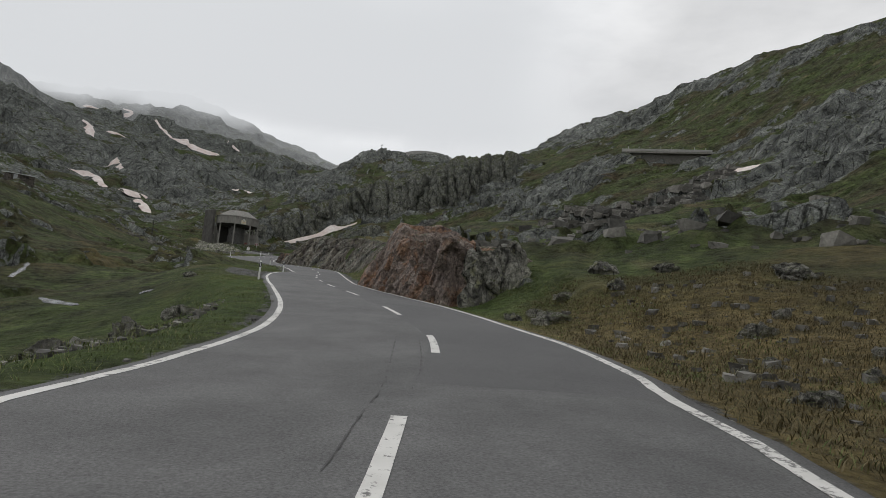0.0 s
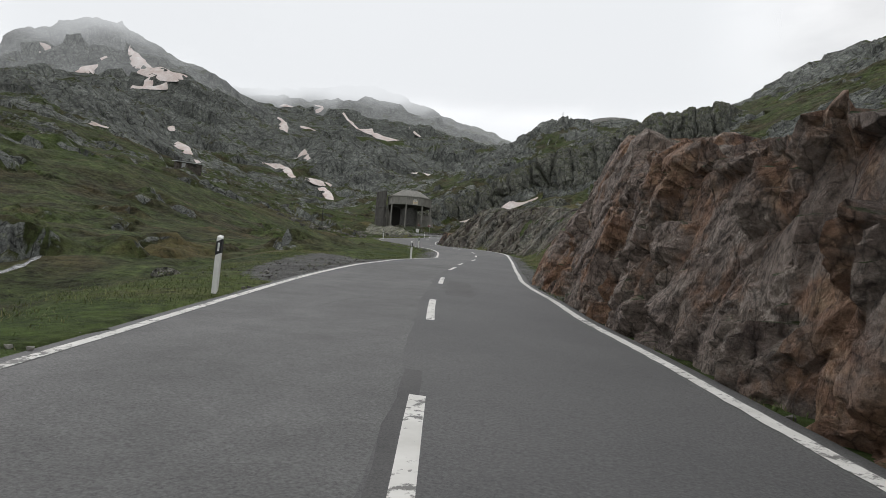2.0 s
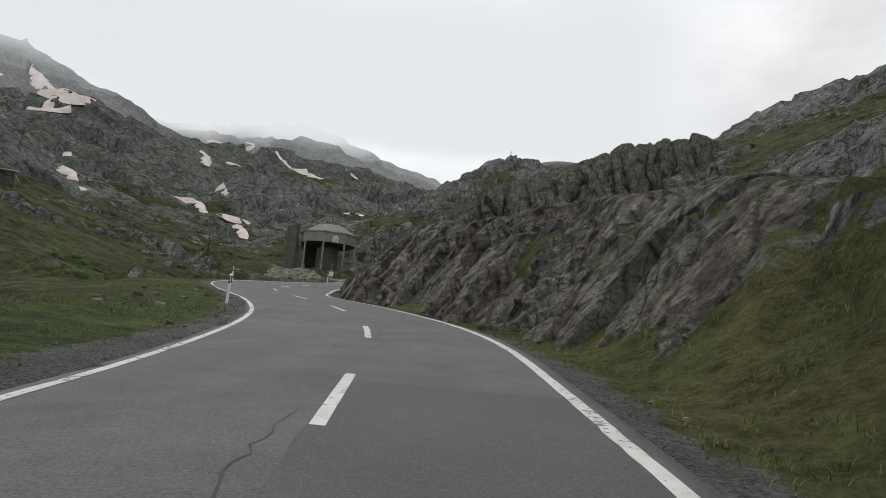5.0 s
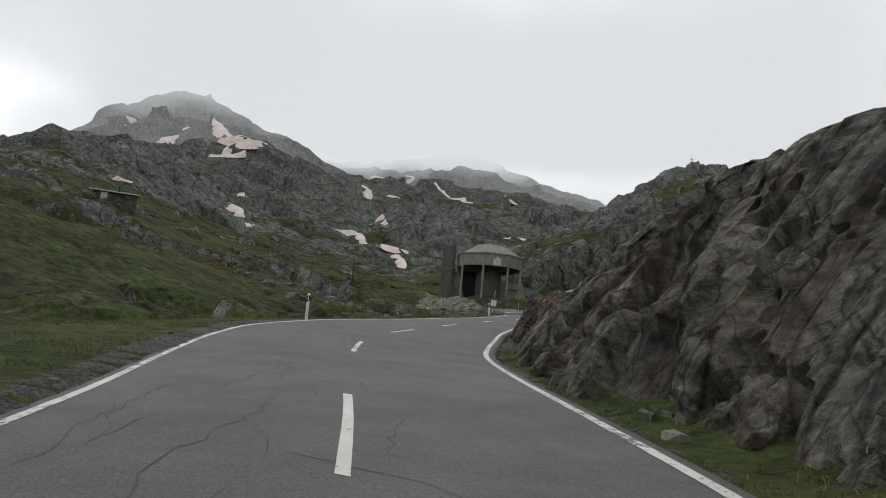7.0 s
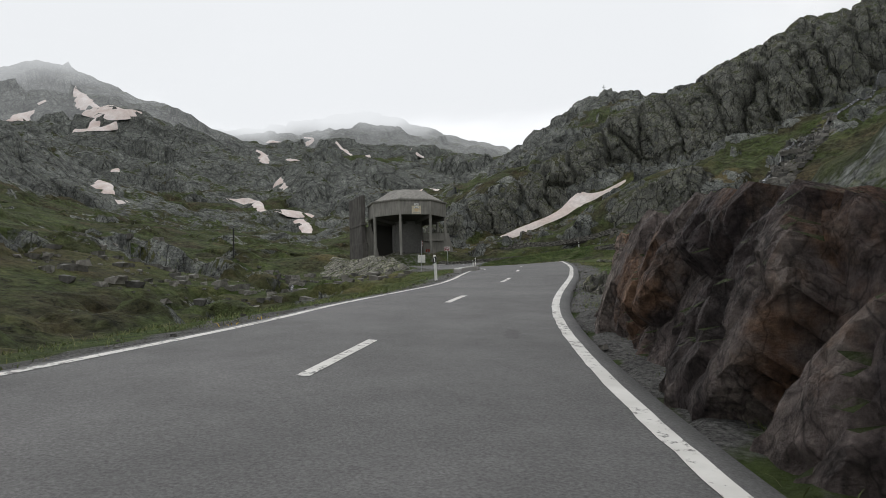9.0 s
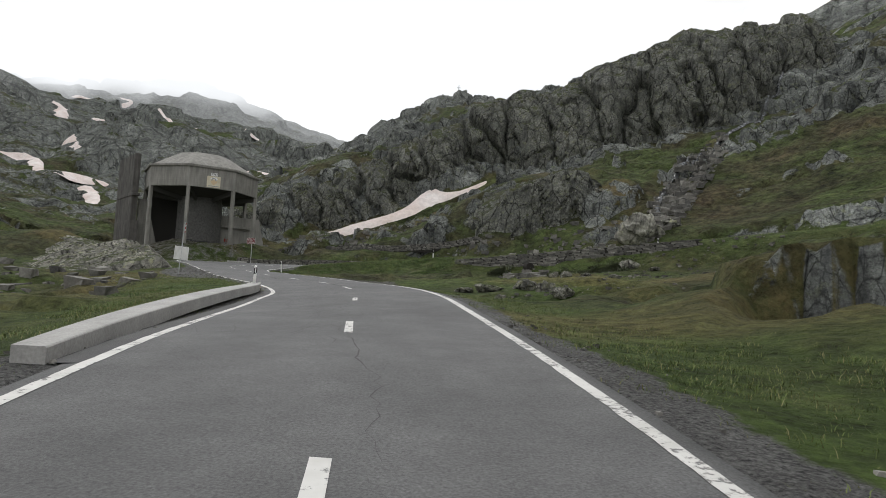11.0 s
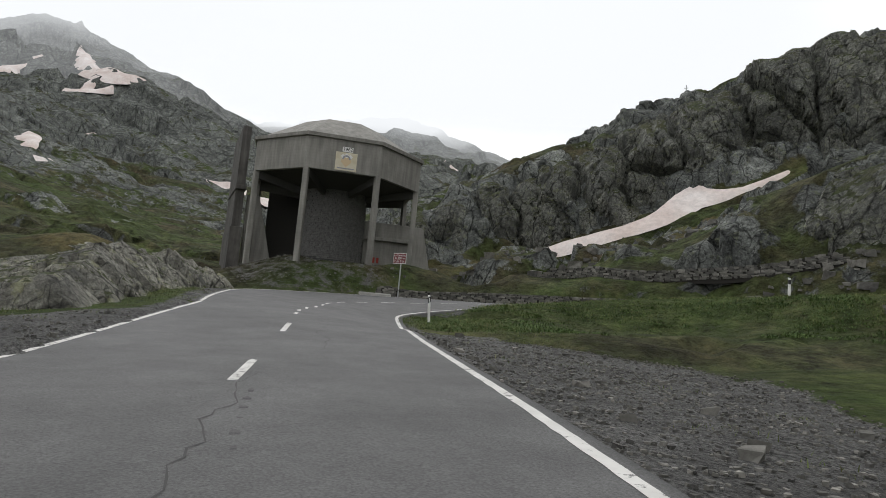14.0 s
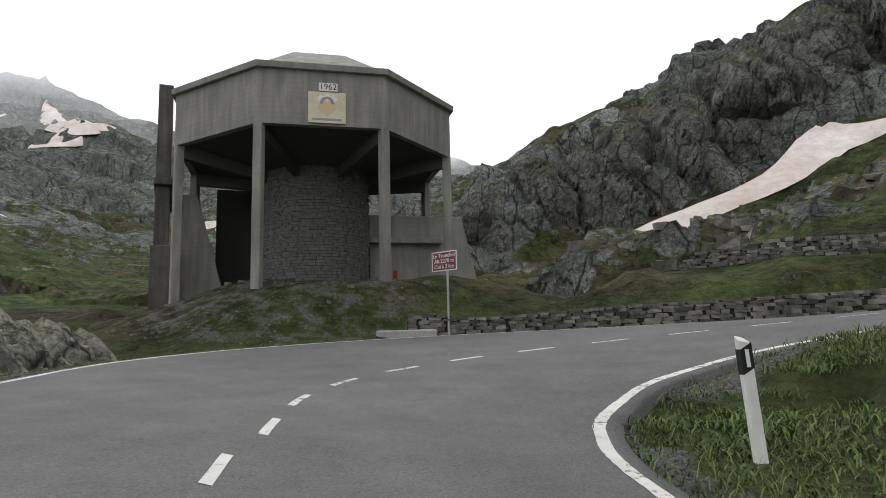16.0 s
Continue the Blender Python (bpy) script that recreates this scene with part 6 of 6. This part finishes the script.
for y, f, length_, drift, seed in [(42, 0.25, 5, 1.2, 6), (88, 0.6, 6, 0.4, 7), (92, 0.3, 4, 1.0, 8), (97, 0.62, 5, 0.3, 9),
                                   (100, 0.22, 7, -0.3, 10), (104, 0.3, 9, 0.5, 11), (106, 0.15, 8, 0.7, 12), (109, 0.25, 7, 0.9, 13), (111, 0.38, 6, 0.4, 14), (113, 0.12, 8, 1.1, 15), (117, 0.5, 6, 0.2, 16), (120, 0.32, 5, 0.6, 17),
                                   (122, 0.55, 4, 0.3, 18), (138, 0.2, 7, 1.0, 19), (170, 0.2, 9, 0.5, 20), (173, 0.35, 8, -0.3, 21), (176, 0.28, 9, 0.6, 22), (178, 0.42, 8, -0.2, 23), (180, 0.55, 9, 0.3, 24), (184, 0.3, 7, 0.3, 25), (186, 0.7, 9, -0.4, 26),
                                   (190, 0.45, 6, 0.3, 27), (195, 0.62, 8, 0.2, 28), (203, 0.66, 10, -0.2, 29), (75, 0.5, 8, 0.1, 30), (150, 0.4, 8, 0.3, 31), (160, 0.6, 9, -0.3, 32)]:
    crack(station(y), f, length_, drift, 0.011, seed)
for y, f, seed in [(175, 0.3, 41), (177, 0.42, 42), (179, 0.35, 43), (182, 0.5, 44), (106, 0.28, 45), (110, 0.2, 46), (108, 0.42, 47), (173, 0.5, 48)]:
    r = random.Random(seed)
    v, w_ = [], 5.9
    f0, i = f, station(y) + 0.0
    for s in range(10):
        f0 += 0.035
        i += r.uniform(-0.5, 0.5)
        v += [road_point(i, f0, 0.004), road_point(i + 0.028, f0, 0.004)]
    mesh_ob("crack", v, grid_faces(10, 2), MAT_CRACK, road)

r = random.Random(77)
for q in range(110):
    lo_, hi_ = r.choice([(164, 188), (168, 184), (99, 124), (86, 100)])
    crack(station(r.uniform(lo_, hi_)), r.uniform(0.08, 0.62), r.uniform(0.8, 3.2), r.uniform(-0.9, 0.9), 0.008, 100 + q)


def tar_mark(points, thick, label):
    arc_ = spline(points, 0.12)
    dirs_ = np.gradient(arc_, axis=0)
    dirs_ /= np.linalg.norm(dirs_, axis=1)[:, None]
    v = []
    for s, (p, dd) in enumerate(zip(arc_, dirs_)):
        t_ = s / (len(arc_) - 1)
        w_ = thick * (0.3 + math.sin(math.pi * (0.1 + 0.85 * t_))) * r.uniform(0.5, 1.2)
        for sd in (-1, 1):
            x, y = p[0] - dd[1] * w_ * sd + r.uniform(-0.01, 0.01), p[1] + dd[0] * w_ * sd
            o_, s_, z_ = near_road(np.array([x]), np.array([y]))
            half = -o_[0] / 6.8
            v.append((x, y, z_[0] + float(np.interp(half, [0, 0.25, 0.5], [0, 0.035, 0.05])) + 0.006))
    mesh_ob("tyre_mark", v, grid_faces(len(arc_), 2)[:, ::-1], MAT_PATCH, road, label)


tar_mark([(-48.6, 195.3), (-48.1, 194.5), (-47.8, 193.7), (-47.3, 193.0), (-46.75, 192.65), (-46.3, 192.4)], 0.045, "dark curved tyre mark")
tar_mark([(-46.9, 195.6), (-45.4, 192.8), (-44.7, 191.6), (-44.0, 191.2), (-43.5, 191.6)], 0.05, "dark sealed joint bending across the lane")
tar_mark([(-43.4, 188.3), (-42.6, 186.5), (-42.1, 185.5)], 0.03, "dark sealed joint")
tar_mark([(-49.9, 200.4), (-48.8, 198.7), (-47.8, 197.3)], 0.035, "dark sealed joint")
tar_mark([(-32.4, 136.0), (-32.25, 135.6), (-32.2, 135.3)], 0.05, "dark scuff in the asphalt")
tar_mark([(-32.05, 136.3), (-32.0, 135.6), (-31.9, 135.0)], 0.04, "dark scuff in the asphalt")
tar_mark([(1.84, 16.3), (2.05, 11.1), (2.0, 8.6), (1.96, 7.4)], 0.012, "open crack beside the middle line")
tar_mark([(2.3, 16.3), (2.45, 12.7), (2.4, 10.5)], 0.012, "open crack beside the middle line")


def asphalt_patch(y0, y1, f0, f1, seed):
    r = random.Random(seed)
    i0_, i1_ = station(y0), station(y1)
    v = []
    for s in range(14):
        i = i0_ + (i1_ - i0_) * s / 13
        e = 0.35 * (f1 - f0) * math.sin(math.pi * s / 13)
        v += [road_point(i, f0 - e * r.random(), 0.0035), road_point(i, (f0 + f1) / 2, 0.0035), road_point(i, f1 + e * r.random(), 0.0035)]
    mesh_ob("repair_patch", v, grid_faces(14, 3)[:, ::-1], MAT_PATCH, road, "darker asphalt repair")


MAT_RESURFACED = material("smoother_dark_asphalt", (0.07, 0.07, 0.07), 0.78, 0.35)
k = Nodes(MAT_RESURFACED)
c = k.mix(1.0, k.ramp(k.noise(0.3, 6, 0.65), (0.3, (0.066, 0.066, 0.067)), (0.7, (0.094, 0.093, 0.093))), k.ramp(k.noise(40.0, 5, 0.7), (0.3, 0.6), (0.7, 1.45)), "MULTIPLY")
k.set(c, None, k.noise(45.0, 5, 0.75), 0.45, 0.014)


def resurfacing(y0, y1, f0, f1, seed):
    i0_, i1_ = station(y0), station(y1)
    r, v, wob, m_ = random.Random(seed), [], 0.0, int((i1_ - i0_) * 2)
    for s in range(m_):
        i = i0_ + (i1_ - i0_) * s / (m_ - 1)
        wob = 0.9 * wob + r.uniform(-0.004, 0.004)
        v += [road_point(i, f0 + wob, 0.002), road_point(i, (f0 + f1) / 2, 0.002), road_point(i, f1, 0.002)]
    mesh_ob("resurfaced_lane", v, grid_faces(m_, 3)[:, ::-1], MAT_RESURFACED, road, "darker resurfaced lane")


resurfacing(11, 84, 0.525, 0.97, 3)
asphalt_patch(46.8, 52.2, 0.595, 0.685, 1), asphalt_patch(33.2, 38.2, 0.535, 0.56, 2), asphalt_patch(136.4, 137.6, 0.81, 0.84, 4)

# ---- hut on the west slope ----
MAT_HUTWALL = material("dark_rubble_wall", (0.09, 0.08, 0.07), 0.9, 0.2)
k = Nodes(MAT_HUTWALL)
k.set(k.ramp(k.cells(2.2).outputs["Color"], (0.2, (0.05, 0.045, 0.04)), (0.8, (0.13, 0.115, 0.10))), None, k.noise(6, 5, 0.6), 0.6, 0.05)
MAT_ROOF = material("pale_metal_roof", (0.55, 0.56, 0.57), 0.45, 0.5, 0.3)
hut = new("stone_hut")
hut.matrix_world = Matrix.Translation((-109.0, 170.2, 27.2)) @ Euler((0, 0, radians(48))).to_matrix().to_4x4()
part("wall", box(bmesh.new(), (6.0, 4.0, 3.0), Matrix.Translation((0, 0, 0.6)), 0.04), MAT_HUTWALL, hut)
part("roof", box(bmesh.new(), (7.0, 5.0, 0.18), Matrix.Translation((0, 0, 2.2)) @ Euler((radians(6), 0, 0)).to_matrix().to_4x4(), 0.03), MAT_ROOF, hut, "pale sheet-metal roof")
part("door", box(bmesh.new(), (0.9, 0.08, 1.5), Matrix.Translation((-1.4, -2.02, 1.0)), 0.01), MAT_STEEL, hut)
part("window", box(bmesh.new(), (0.7, 0.06, 0.5), Matrix.Translation((1.2, -2.02, 1.4)), 0.01), MAT_BLACK, hut)
part("chimney", tube(bmesh.new(), 0.12, 1.2, Matrix.Translation((0.3, 0.8, 2.2))), MAT_BLACK, hut)
tagged(hut, "small dark stone hut with a pale flat metal roof", "hut")

# ---- snow patches ----
def snow(points, label="grey-pink old snow patch lying on the rocks"):
    line_ = spline(points, 1.2 if points[0][1] < 290 else 4.0)
    xy, w = line_[:, :2], np.maximum(line_[:, 2], 0.15) * (0.8 if 255 < points[0][1] < 272 else 0.95)
    d = np.gradient(xy, axis=0)
    d /= np.linalg.norm(d, axis=1)[:, None]
    nrm = np.stack([-d[:, 1], d[:, 0]], 1)
    m = 9
    rows = []
    r = np.random.RandomState(int(abs(points[0][0]) * 7) % 1000)
    for a in range(len(xy)):
        row = []
        wob = r.uniform(0.75, 1.2, 2)
        for b in np.linspace(-1, 1, m):
            p = xy[a] + nrm[a] * w[a] * b * (wob[0] if b < 0 else wob[1])
            row.append((p[0], p[1], top_z(p[0], p[1])))
        rows.append(row)
    G = np.array(rows)
    zz = G[:, :, 2].copy()
    for _ in range(3):
        zz[1:-1] = (zz[:-2] + zz[1:-1] + zz[2:]) / 3
        zz[:, 1:-1] = (zz[:, :-2] + zz[:, 1:-1] + zz[:, 2:]) / 3
    thick = np.minimum(0.25 + 0.18 * w, 1.6)[:, None] * (1 - np.abs(np.linspace(-1, 1, m))[None] ** 2) - 0.15
    thick[0], thick[-1] = -0.1, -0.1
    G[:, :, 2] = np.maximum(zz, G[:, :, 2] * 0.6 + zz * 0.4) + thick + 0.35 * np.minimum(w, 3)[:, None] / 3
    ob = mesh_ob("snow_patch", G.reshape(-1, 3), grid_faces(len(xy), m), MAT_SNOW, smooth_shade=True)
    return tagged(ob, label, "snow", "snow patches on the mountains")


for points in [
    [(-459, 525, 4.3), (-436, 507, 6.9), (-423, 501, 6.4), (-417, 500, 4.3)], [(-420, 502, 5.5), (-405, 500, 9.1), (-393, 504, 5.6), (-395, 521, 2.1)], [(-409, 494, 2.5), (-409, 492, 4.0), (-399, 480, 3.2)],
    [(-413, 477, 2.1), (-398, 483, 3.5), (-393, 496, 1.4)], [(-451, 462, 5.8), (-455, 476, 5.6), (-452, 479, 1.8)], [(-456, 485, 1.3), (-455, 491, 1.3)],
    [(-504, 466, 2.7), (-500, 474, 2.1)], [(-337, 437, 3.1), (-306, 409, 2.5)], [(-255, 343, 2.1), (-247, 340, 4.4), (-235, 332, 1.4)],
    [(-231, 331, 1.0), (-231, 337, 1.0)], [(-238, 265, 1.0), (-228, 266, 1.0)], [(-352, 610, 3.2), (-345, 613, 7.3)],
    [(-240, 460, 4.5), (-227, 452, 1.8)], [(-366, 681, 1.85), (-357, 684, 3.7), (-348, 688, 1.85)], [(-250, 428, 1.4), (-242, 434, 3.1), (-227, 423, 2.7), (-199, 389, 1.0)],
    [(-194, 389, 2.2), (-193, 399, 6.5), (-193, 418, 3.5)], [(-184, 392, 3.3), (-174, 380, 2.9), (-160, 358, 1.0)], [(-397, 851, 1.6), (-364, 818, 3.1), (-351, 808, 2.3)],
    [(-351, 808, 2.8), (-334, 820, 12.0)], [(-300, 863, 4.6), (-284, 865, 2.76)], [(-155, 480, 3.8), (-140, 470, 1.4)],
    [(-478, 820, 1.65), (-469, 823, 3.3), (-460, 827, 1.65)], [(-437, 845, 4.3), (-429, 854, 3.2)], [(-334, 820, 6), (-318, 812, 11), (-300, 806, 9), (-284, 800, 3)],
    [(-345, 613, 4), (-338, 600, 5), (-332, 590, 4)],
    [(-21.8, 278, 1.5), (-20.6, 280, 1.8)], [(67.78, 151.91, 1), (69.78, 146.95, 1.6), (71.78, 142.49, 0.6)],
]:
    snow(points)
snow([(-63.6, 265.6, 0.5), (-59, 266.5, 1.2), (-54, 267.5, 1.6), (-50, 268.3, 1.8), (-46.2, 269.8, 2.1), (-44, 271, 2.2), (-41.7, 270.6, 1.2), (-38.9, 271.2, 1.1), (-34, 273, 0.6)], "long pinkish snow tongue at the foot of the cliff")

# ---- running water ----
MAT_WATER = material("white_water", (0.3, 0.31, 0.32), 0.25, 0.5)
k = Nodes(MAT_WATER)
k.set(k.ramp(k.noise(1.6, 6, 0.7), (0.50, (0.02, 0.022, 0.022)), (0.62, (0.15, 0.16, 0.17)), (0.76, (0.45, 0.46, 0.47))), None, k.noise(4.0, 6, 0.7), 0.7, 0.08)


def stream(name, points, label, seed, lift=0.12):
    line_ = spline(points, 0.5)
    r = np.random.RandomState(seed)
    d = np.gradient(line_[:, :2], axis=0)
    d /= np.linalg.norm(d, axis=1)[:, None]
    v = []
    for p, dd in zip(line_, d):
        w = 0.5 * p[2] * r.uniform(0.45, 1.4)
        for b in (-1, -0.4, 0.4, 1):
            x, y = p[0] - dd[1] * w * b, p[1] + dd[0] * w * b
            v.append((x, y, top_z(x, y) + lift * (1 - 0.7 * b * b)))
    return tagged(mesh_ob(name, v, grid_faces(len(line_), 4), MAT_WATER, smooth_shade=True), label, "stream", kind="structure")


stream("waterfall", [(18, 271, 0.5), (10, 262, 0.6), (1.1, 256.1, 0.7), (-6.5, 247.4, 0.7), (-10.7, 242.2, 0.6), (-13.2, 236.8, 0.8), (-15.1, 232.1, 0.7), (-16.3, 228.8, 0.6)], "white mountain stream falling over dark wet rocks", 3, 0.55)
stream("brook", [(-30.9, 217.8, 0.5), (-31.3, 215.5, 0.6), (-32.0, 212.5, 0.6), (-32.8, 209.1, 0.4)], "brook foaming out of the culvert", 4, 0.12)
for seed_, line_pts in enumerate(([(-78, 206, 0.7), (-74, 201, 1.0), (-70, 193, 0.9)], [(-36, 64, 0.4), (-35, 62, 0.5), (-33.5, 58, 0.4)], [(-22.6, 44.6, 0.3), (-21.5, 43.7, 0.6), (-20.2, 42.6, 0.75), (-18.8, 41.5, 0.6), (-18.2, 40.8, 0.3)], [(-16.4, 45.3, 0.5), (-16.0, 44.8, 0.6), (-15.8, 44.2, 0.4)])):
    stream("valley_stream", line_pts, "narrow stream foaming between rocks in the valley", 5 + seed_, 0.07)

# ---- scree on the slopes ----
def slope_scree(name, cx, cy, rx, ry, turn_, count, size, seed, label):
    r = np.random.RandomState(seed)
    a, rad = r.uniform(0, 6.28, count), np.sqrt(r.rand(count))
    u, v = rx * rad * np.cos(a), ry * rad * np.sin(a)
    p = np.column_stack([cx + u * math.cos(turn_) - v * math.sin(turn_), cy + u * math.sin(turn_) + v * math.cos(turn_)])
    s = size * (0.25 + r.rand(count) ** 3)
    cube = np.array([(a_, b_, c_) for a_ in (-1, 1) for b_ in (-1, 1) for c_ in (-1, 1)], float)
    quads = np.array([(0, 1, 3, 2), (4, 6, 7, 5), (0, 4, 5, 1), (2, 3, 7, 6), (0, 2, 6, 4), (1, 5, 7, 3)])
    z = np.array([top_z(*q) for q in p])
    vv = cube[None] * 0.5 * (1 + 0.5 * r.uniform(-1, 1, (count, 8, 3))) * s[:, None, None] * np.array([1, 0.8, 0.65])
    vv = vv + np.column_stack([p, z + s * 0.1])[:, None]
    return tagged(mesh_ob(name, vv.reshape(-1, 3), (quads[None] + 8 * np.arange(count)[:, None, None]).reshape(-1, 4), MAT_DRYSTONE), label, "scree", kind="stuff")


slope_scree("talus", 45, 135, 32, 8, radians(40), 3500, 1.6, 1, "reddish-grey talus below the upper road")
slope_scree("talus", -7, 244, 18, 2.6, radians(57), 800, 1.0, 2, "dark wet blocks beside the waterfall")
slope_scree("talus", -31.5, 213.5, 5.0, 1.8, radians(76), 160, 0.7, 7, "dark wet blocks beside the brook")
slope_scree("talus", -55, 255, 14, 7, radians(20), 260, 0.8, 3, "scattered pale stones on the grassy slope")
slope_scree("talus", -30, 236, 14, 5, radians(-20), 220, 0.8, 4, "scattered pale stones above the upper road")
slope_scree("talus", 20, 60, 18, 30, 0.3, 700, 0.9, 5, "pale stones strewn over the east slope")
slope_scree("talus", -75, 190, 20, 25, 0.3, 500, 0.9, 6, "pale stones strewn along the stream")

# ---- upper road gallery and summit platform ----
gallery = new("road_gallery")
ga, gb = Vector((58.61, 212.23, 62.6)), Vector((84.9, 203.58, 61.0))
gd = (gb - ga).normalized()
gallery.location = ga
rot = Euler((0, 0, math.atan2(gd.y, gd.x))).to_matrix().to_4x4()
glen = (gb - ga).length
part("deck", box(bmesh.new(), (glen, 6.0, 0.4), rot @ Matrix.Translation((glen / 2, 2.5, 0)), 0.05), MAT_CONCRETE, gallery)
part("retaining_wall", box(bmesh.new(), (glen * 0.8, 1.0, 3.0), rot @ Matrix.Translation((glen * 0.5, 1.5, -1.7)), 0.05), MAT_DRYSTONE, gallery)
part("parapet", box(bmesh.new(), (glen, 0.3, 0.8), rot @ Matrix.Translation((glen / 2, -0.3, 0.75)), 0.03), MAT_KERB, gallery)
for q in range(8):
    part("rail_post", box(bmesh.new(), (0.12, 0.12, 0.9), rot @ Matrix.Translation((2 + q * (glen - 4) / 7, -0.3, 1.5))), MAT_STEEL, gallery)
tagged(gallery, "pale concrete gallery edge of the upper road on the slope", "gallery")

platform = new("summit_platform")
platform.location = (-18, 558, 131.2)
bm = bmesh.new()
arc = []
for q in range(25):
    t_ = radians(200 + 140 * q / 24)
    arc.append([bm.verts.new((math.cos(t_) * rr, math.sin(t_) * rr * 0.7, zz + 2.2 * math.sin(math.pi * q / 24))) for rr, zz in ((24, -2), (24, 2.6), (23.2, 2.6), (23.2, -2))])
for a_, b_ in zip(arc, arc[1:]):
    for q in range(4):
        bm.faces.new((a_[q], b_[q], b_[(q + 1) % 4], a_[(q + 1) % 4]))
part("parapet", bm, MAT_KERB, platform)
tagged(platform, "curved pale parapet on the far hilltop", "platform")
mast = new("summit_mast")
mz = top_z(-45.8, 441)
mast.location = (-45.8, 441, mz - 0.5)
part("pole", tube(bmesh.new(), 0.18, 5.0), MAT_STEEL, mast)
part("crossbar", box(bmesh.new(), (1.6, 0.2, 0.2), Matrix.Translation((0, 0, 3.9))), MAT_STEEL, mast)
tagged(mast, "thin steel mast with a crossbar on the knoll", "mast")
wire = new("utility_pole")
wire.location = (-92, 213, top_z(-92, 213) - 0.5)
part("pole", tube(bmesh.new(), 0.12, 6.5), MAT_BLACK, wire)
tagged(wire, "dark wooden pole standing on the west slope", "pole")


# ---- cloud lying on the peaks, and distance haze painted with glowing sheets ----
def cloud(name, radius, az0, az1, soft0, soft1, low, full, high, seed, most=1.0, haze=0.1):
    """A bank of cloud across the valley head, a glowing sheet: its thickness grows upwards from low to full and thins
    out again towards high. haze: the least veil below, painted distance haze.
    """
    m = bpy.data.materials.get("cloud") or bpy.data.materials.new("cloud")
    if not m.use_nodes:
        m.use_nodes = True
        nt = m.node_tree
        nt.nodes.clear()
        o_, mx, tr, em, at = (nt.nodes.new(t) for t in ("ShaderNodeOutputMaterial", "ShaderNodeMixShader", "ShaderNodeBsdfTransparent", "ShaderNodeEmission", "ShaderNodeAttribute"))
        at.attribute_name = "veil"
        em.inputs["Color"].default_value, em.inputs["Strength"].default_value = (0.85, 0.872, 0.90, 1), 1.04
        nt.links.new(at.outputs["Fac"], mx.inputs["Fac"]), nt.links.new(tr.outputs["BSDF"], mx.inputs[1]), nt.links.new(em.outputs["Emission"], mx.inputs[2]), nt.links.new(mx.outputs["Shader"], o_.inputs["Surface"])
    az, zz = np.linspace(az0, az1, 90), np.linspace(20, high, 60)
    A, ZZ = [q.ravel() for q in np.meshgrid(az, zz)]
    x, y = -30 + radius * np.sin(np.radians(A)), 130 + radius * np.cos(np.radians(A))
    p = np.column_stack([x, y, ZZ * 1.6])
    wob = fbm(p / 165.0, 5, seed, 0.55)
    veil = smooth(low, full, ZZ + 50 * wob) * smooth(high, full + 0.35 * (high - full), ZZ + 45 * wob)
    # the faint glow below the cloud stands in for haze over far slopes
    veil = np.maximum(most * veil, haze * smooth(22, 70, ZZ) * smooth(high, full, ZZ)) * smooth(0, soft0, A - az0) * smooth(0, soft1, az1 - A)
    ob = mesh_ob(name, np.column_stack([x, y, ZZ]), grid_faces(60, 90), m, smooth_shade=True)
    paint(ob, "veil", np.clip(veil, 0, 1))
    return tagged(ob, "pale glowing cloud bank hanging on the mountain, with painted distance haze", "cloud", kind="structure")


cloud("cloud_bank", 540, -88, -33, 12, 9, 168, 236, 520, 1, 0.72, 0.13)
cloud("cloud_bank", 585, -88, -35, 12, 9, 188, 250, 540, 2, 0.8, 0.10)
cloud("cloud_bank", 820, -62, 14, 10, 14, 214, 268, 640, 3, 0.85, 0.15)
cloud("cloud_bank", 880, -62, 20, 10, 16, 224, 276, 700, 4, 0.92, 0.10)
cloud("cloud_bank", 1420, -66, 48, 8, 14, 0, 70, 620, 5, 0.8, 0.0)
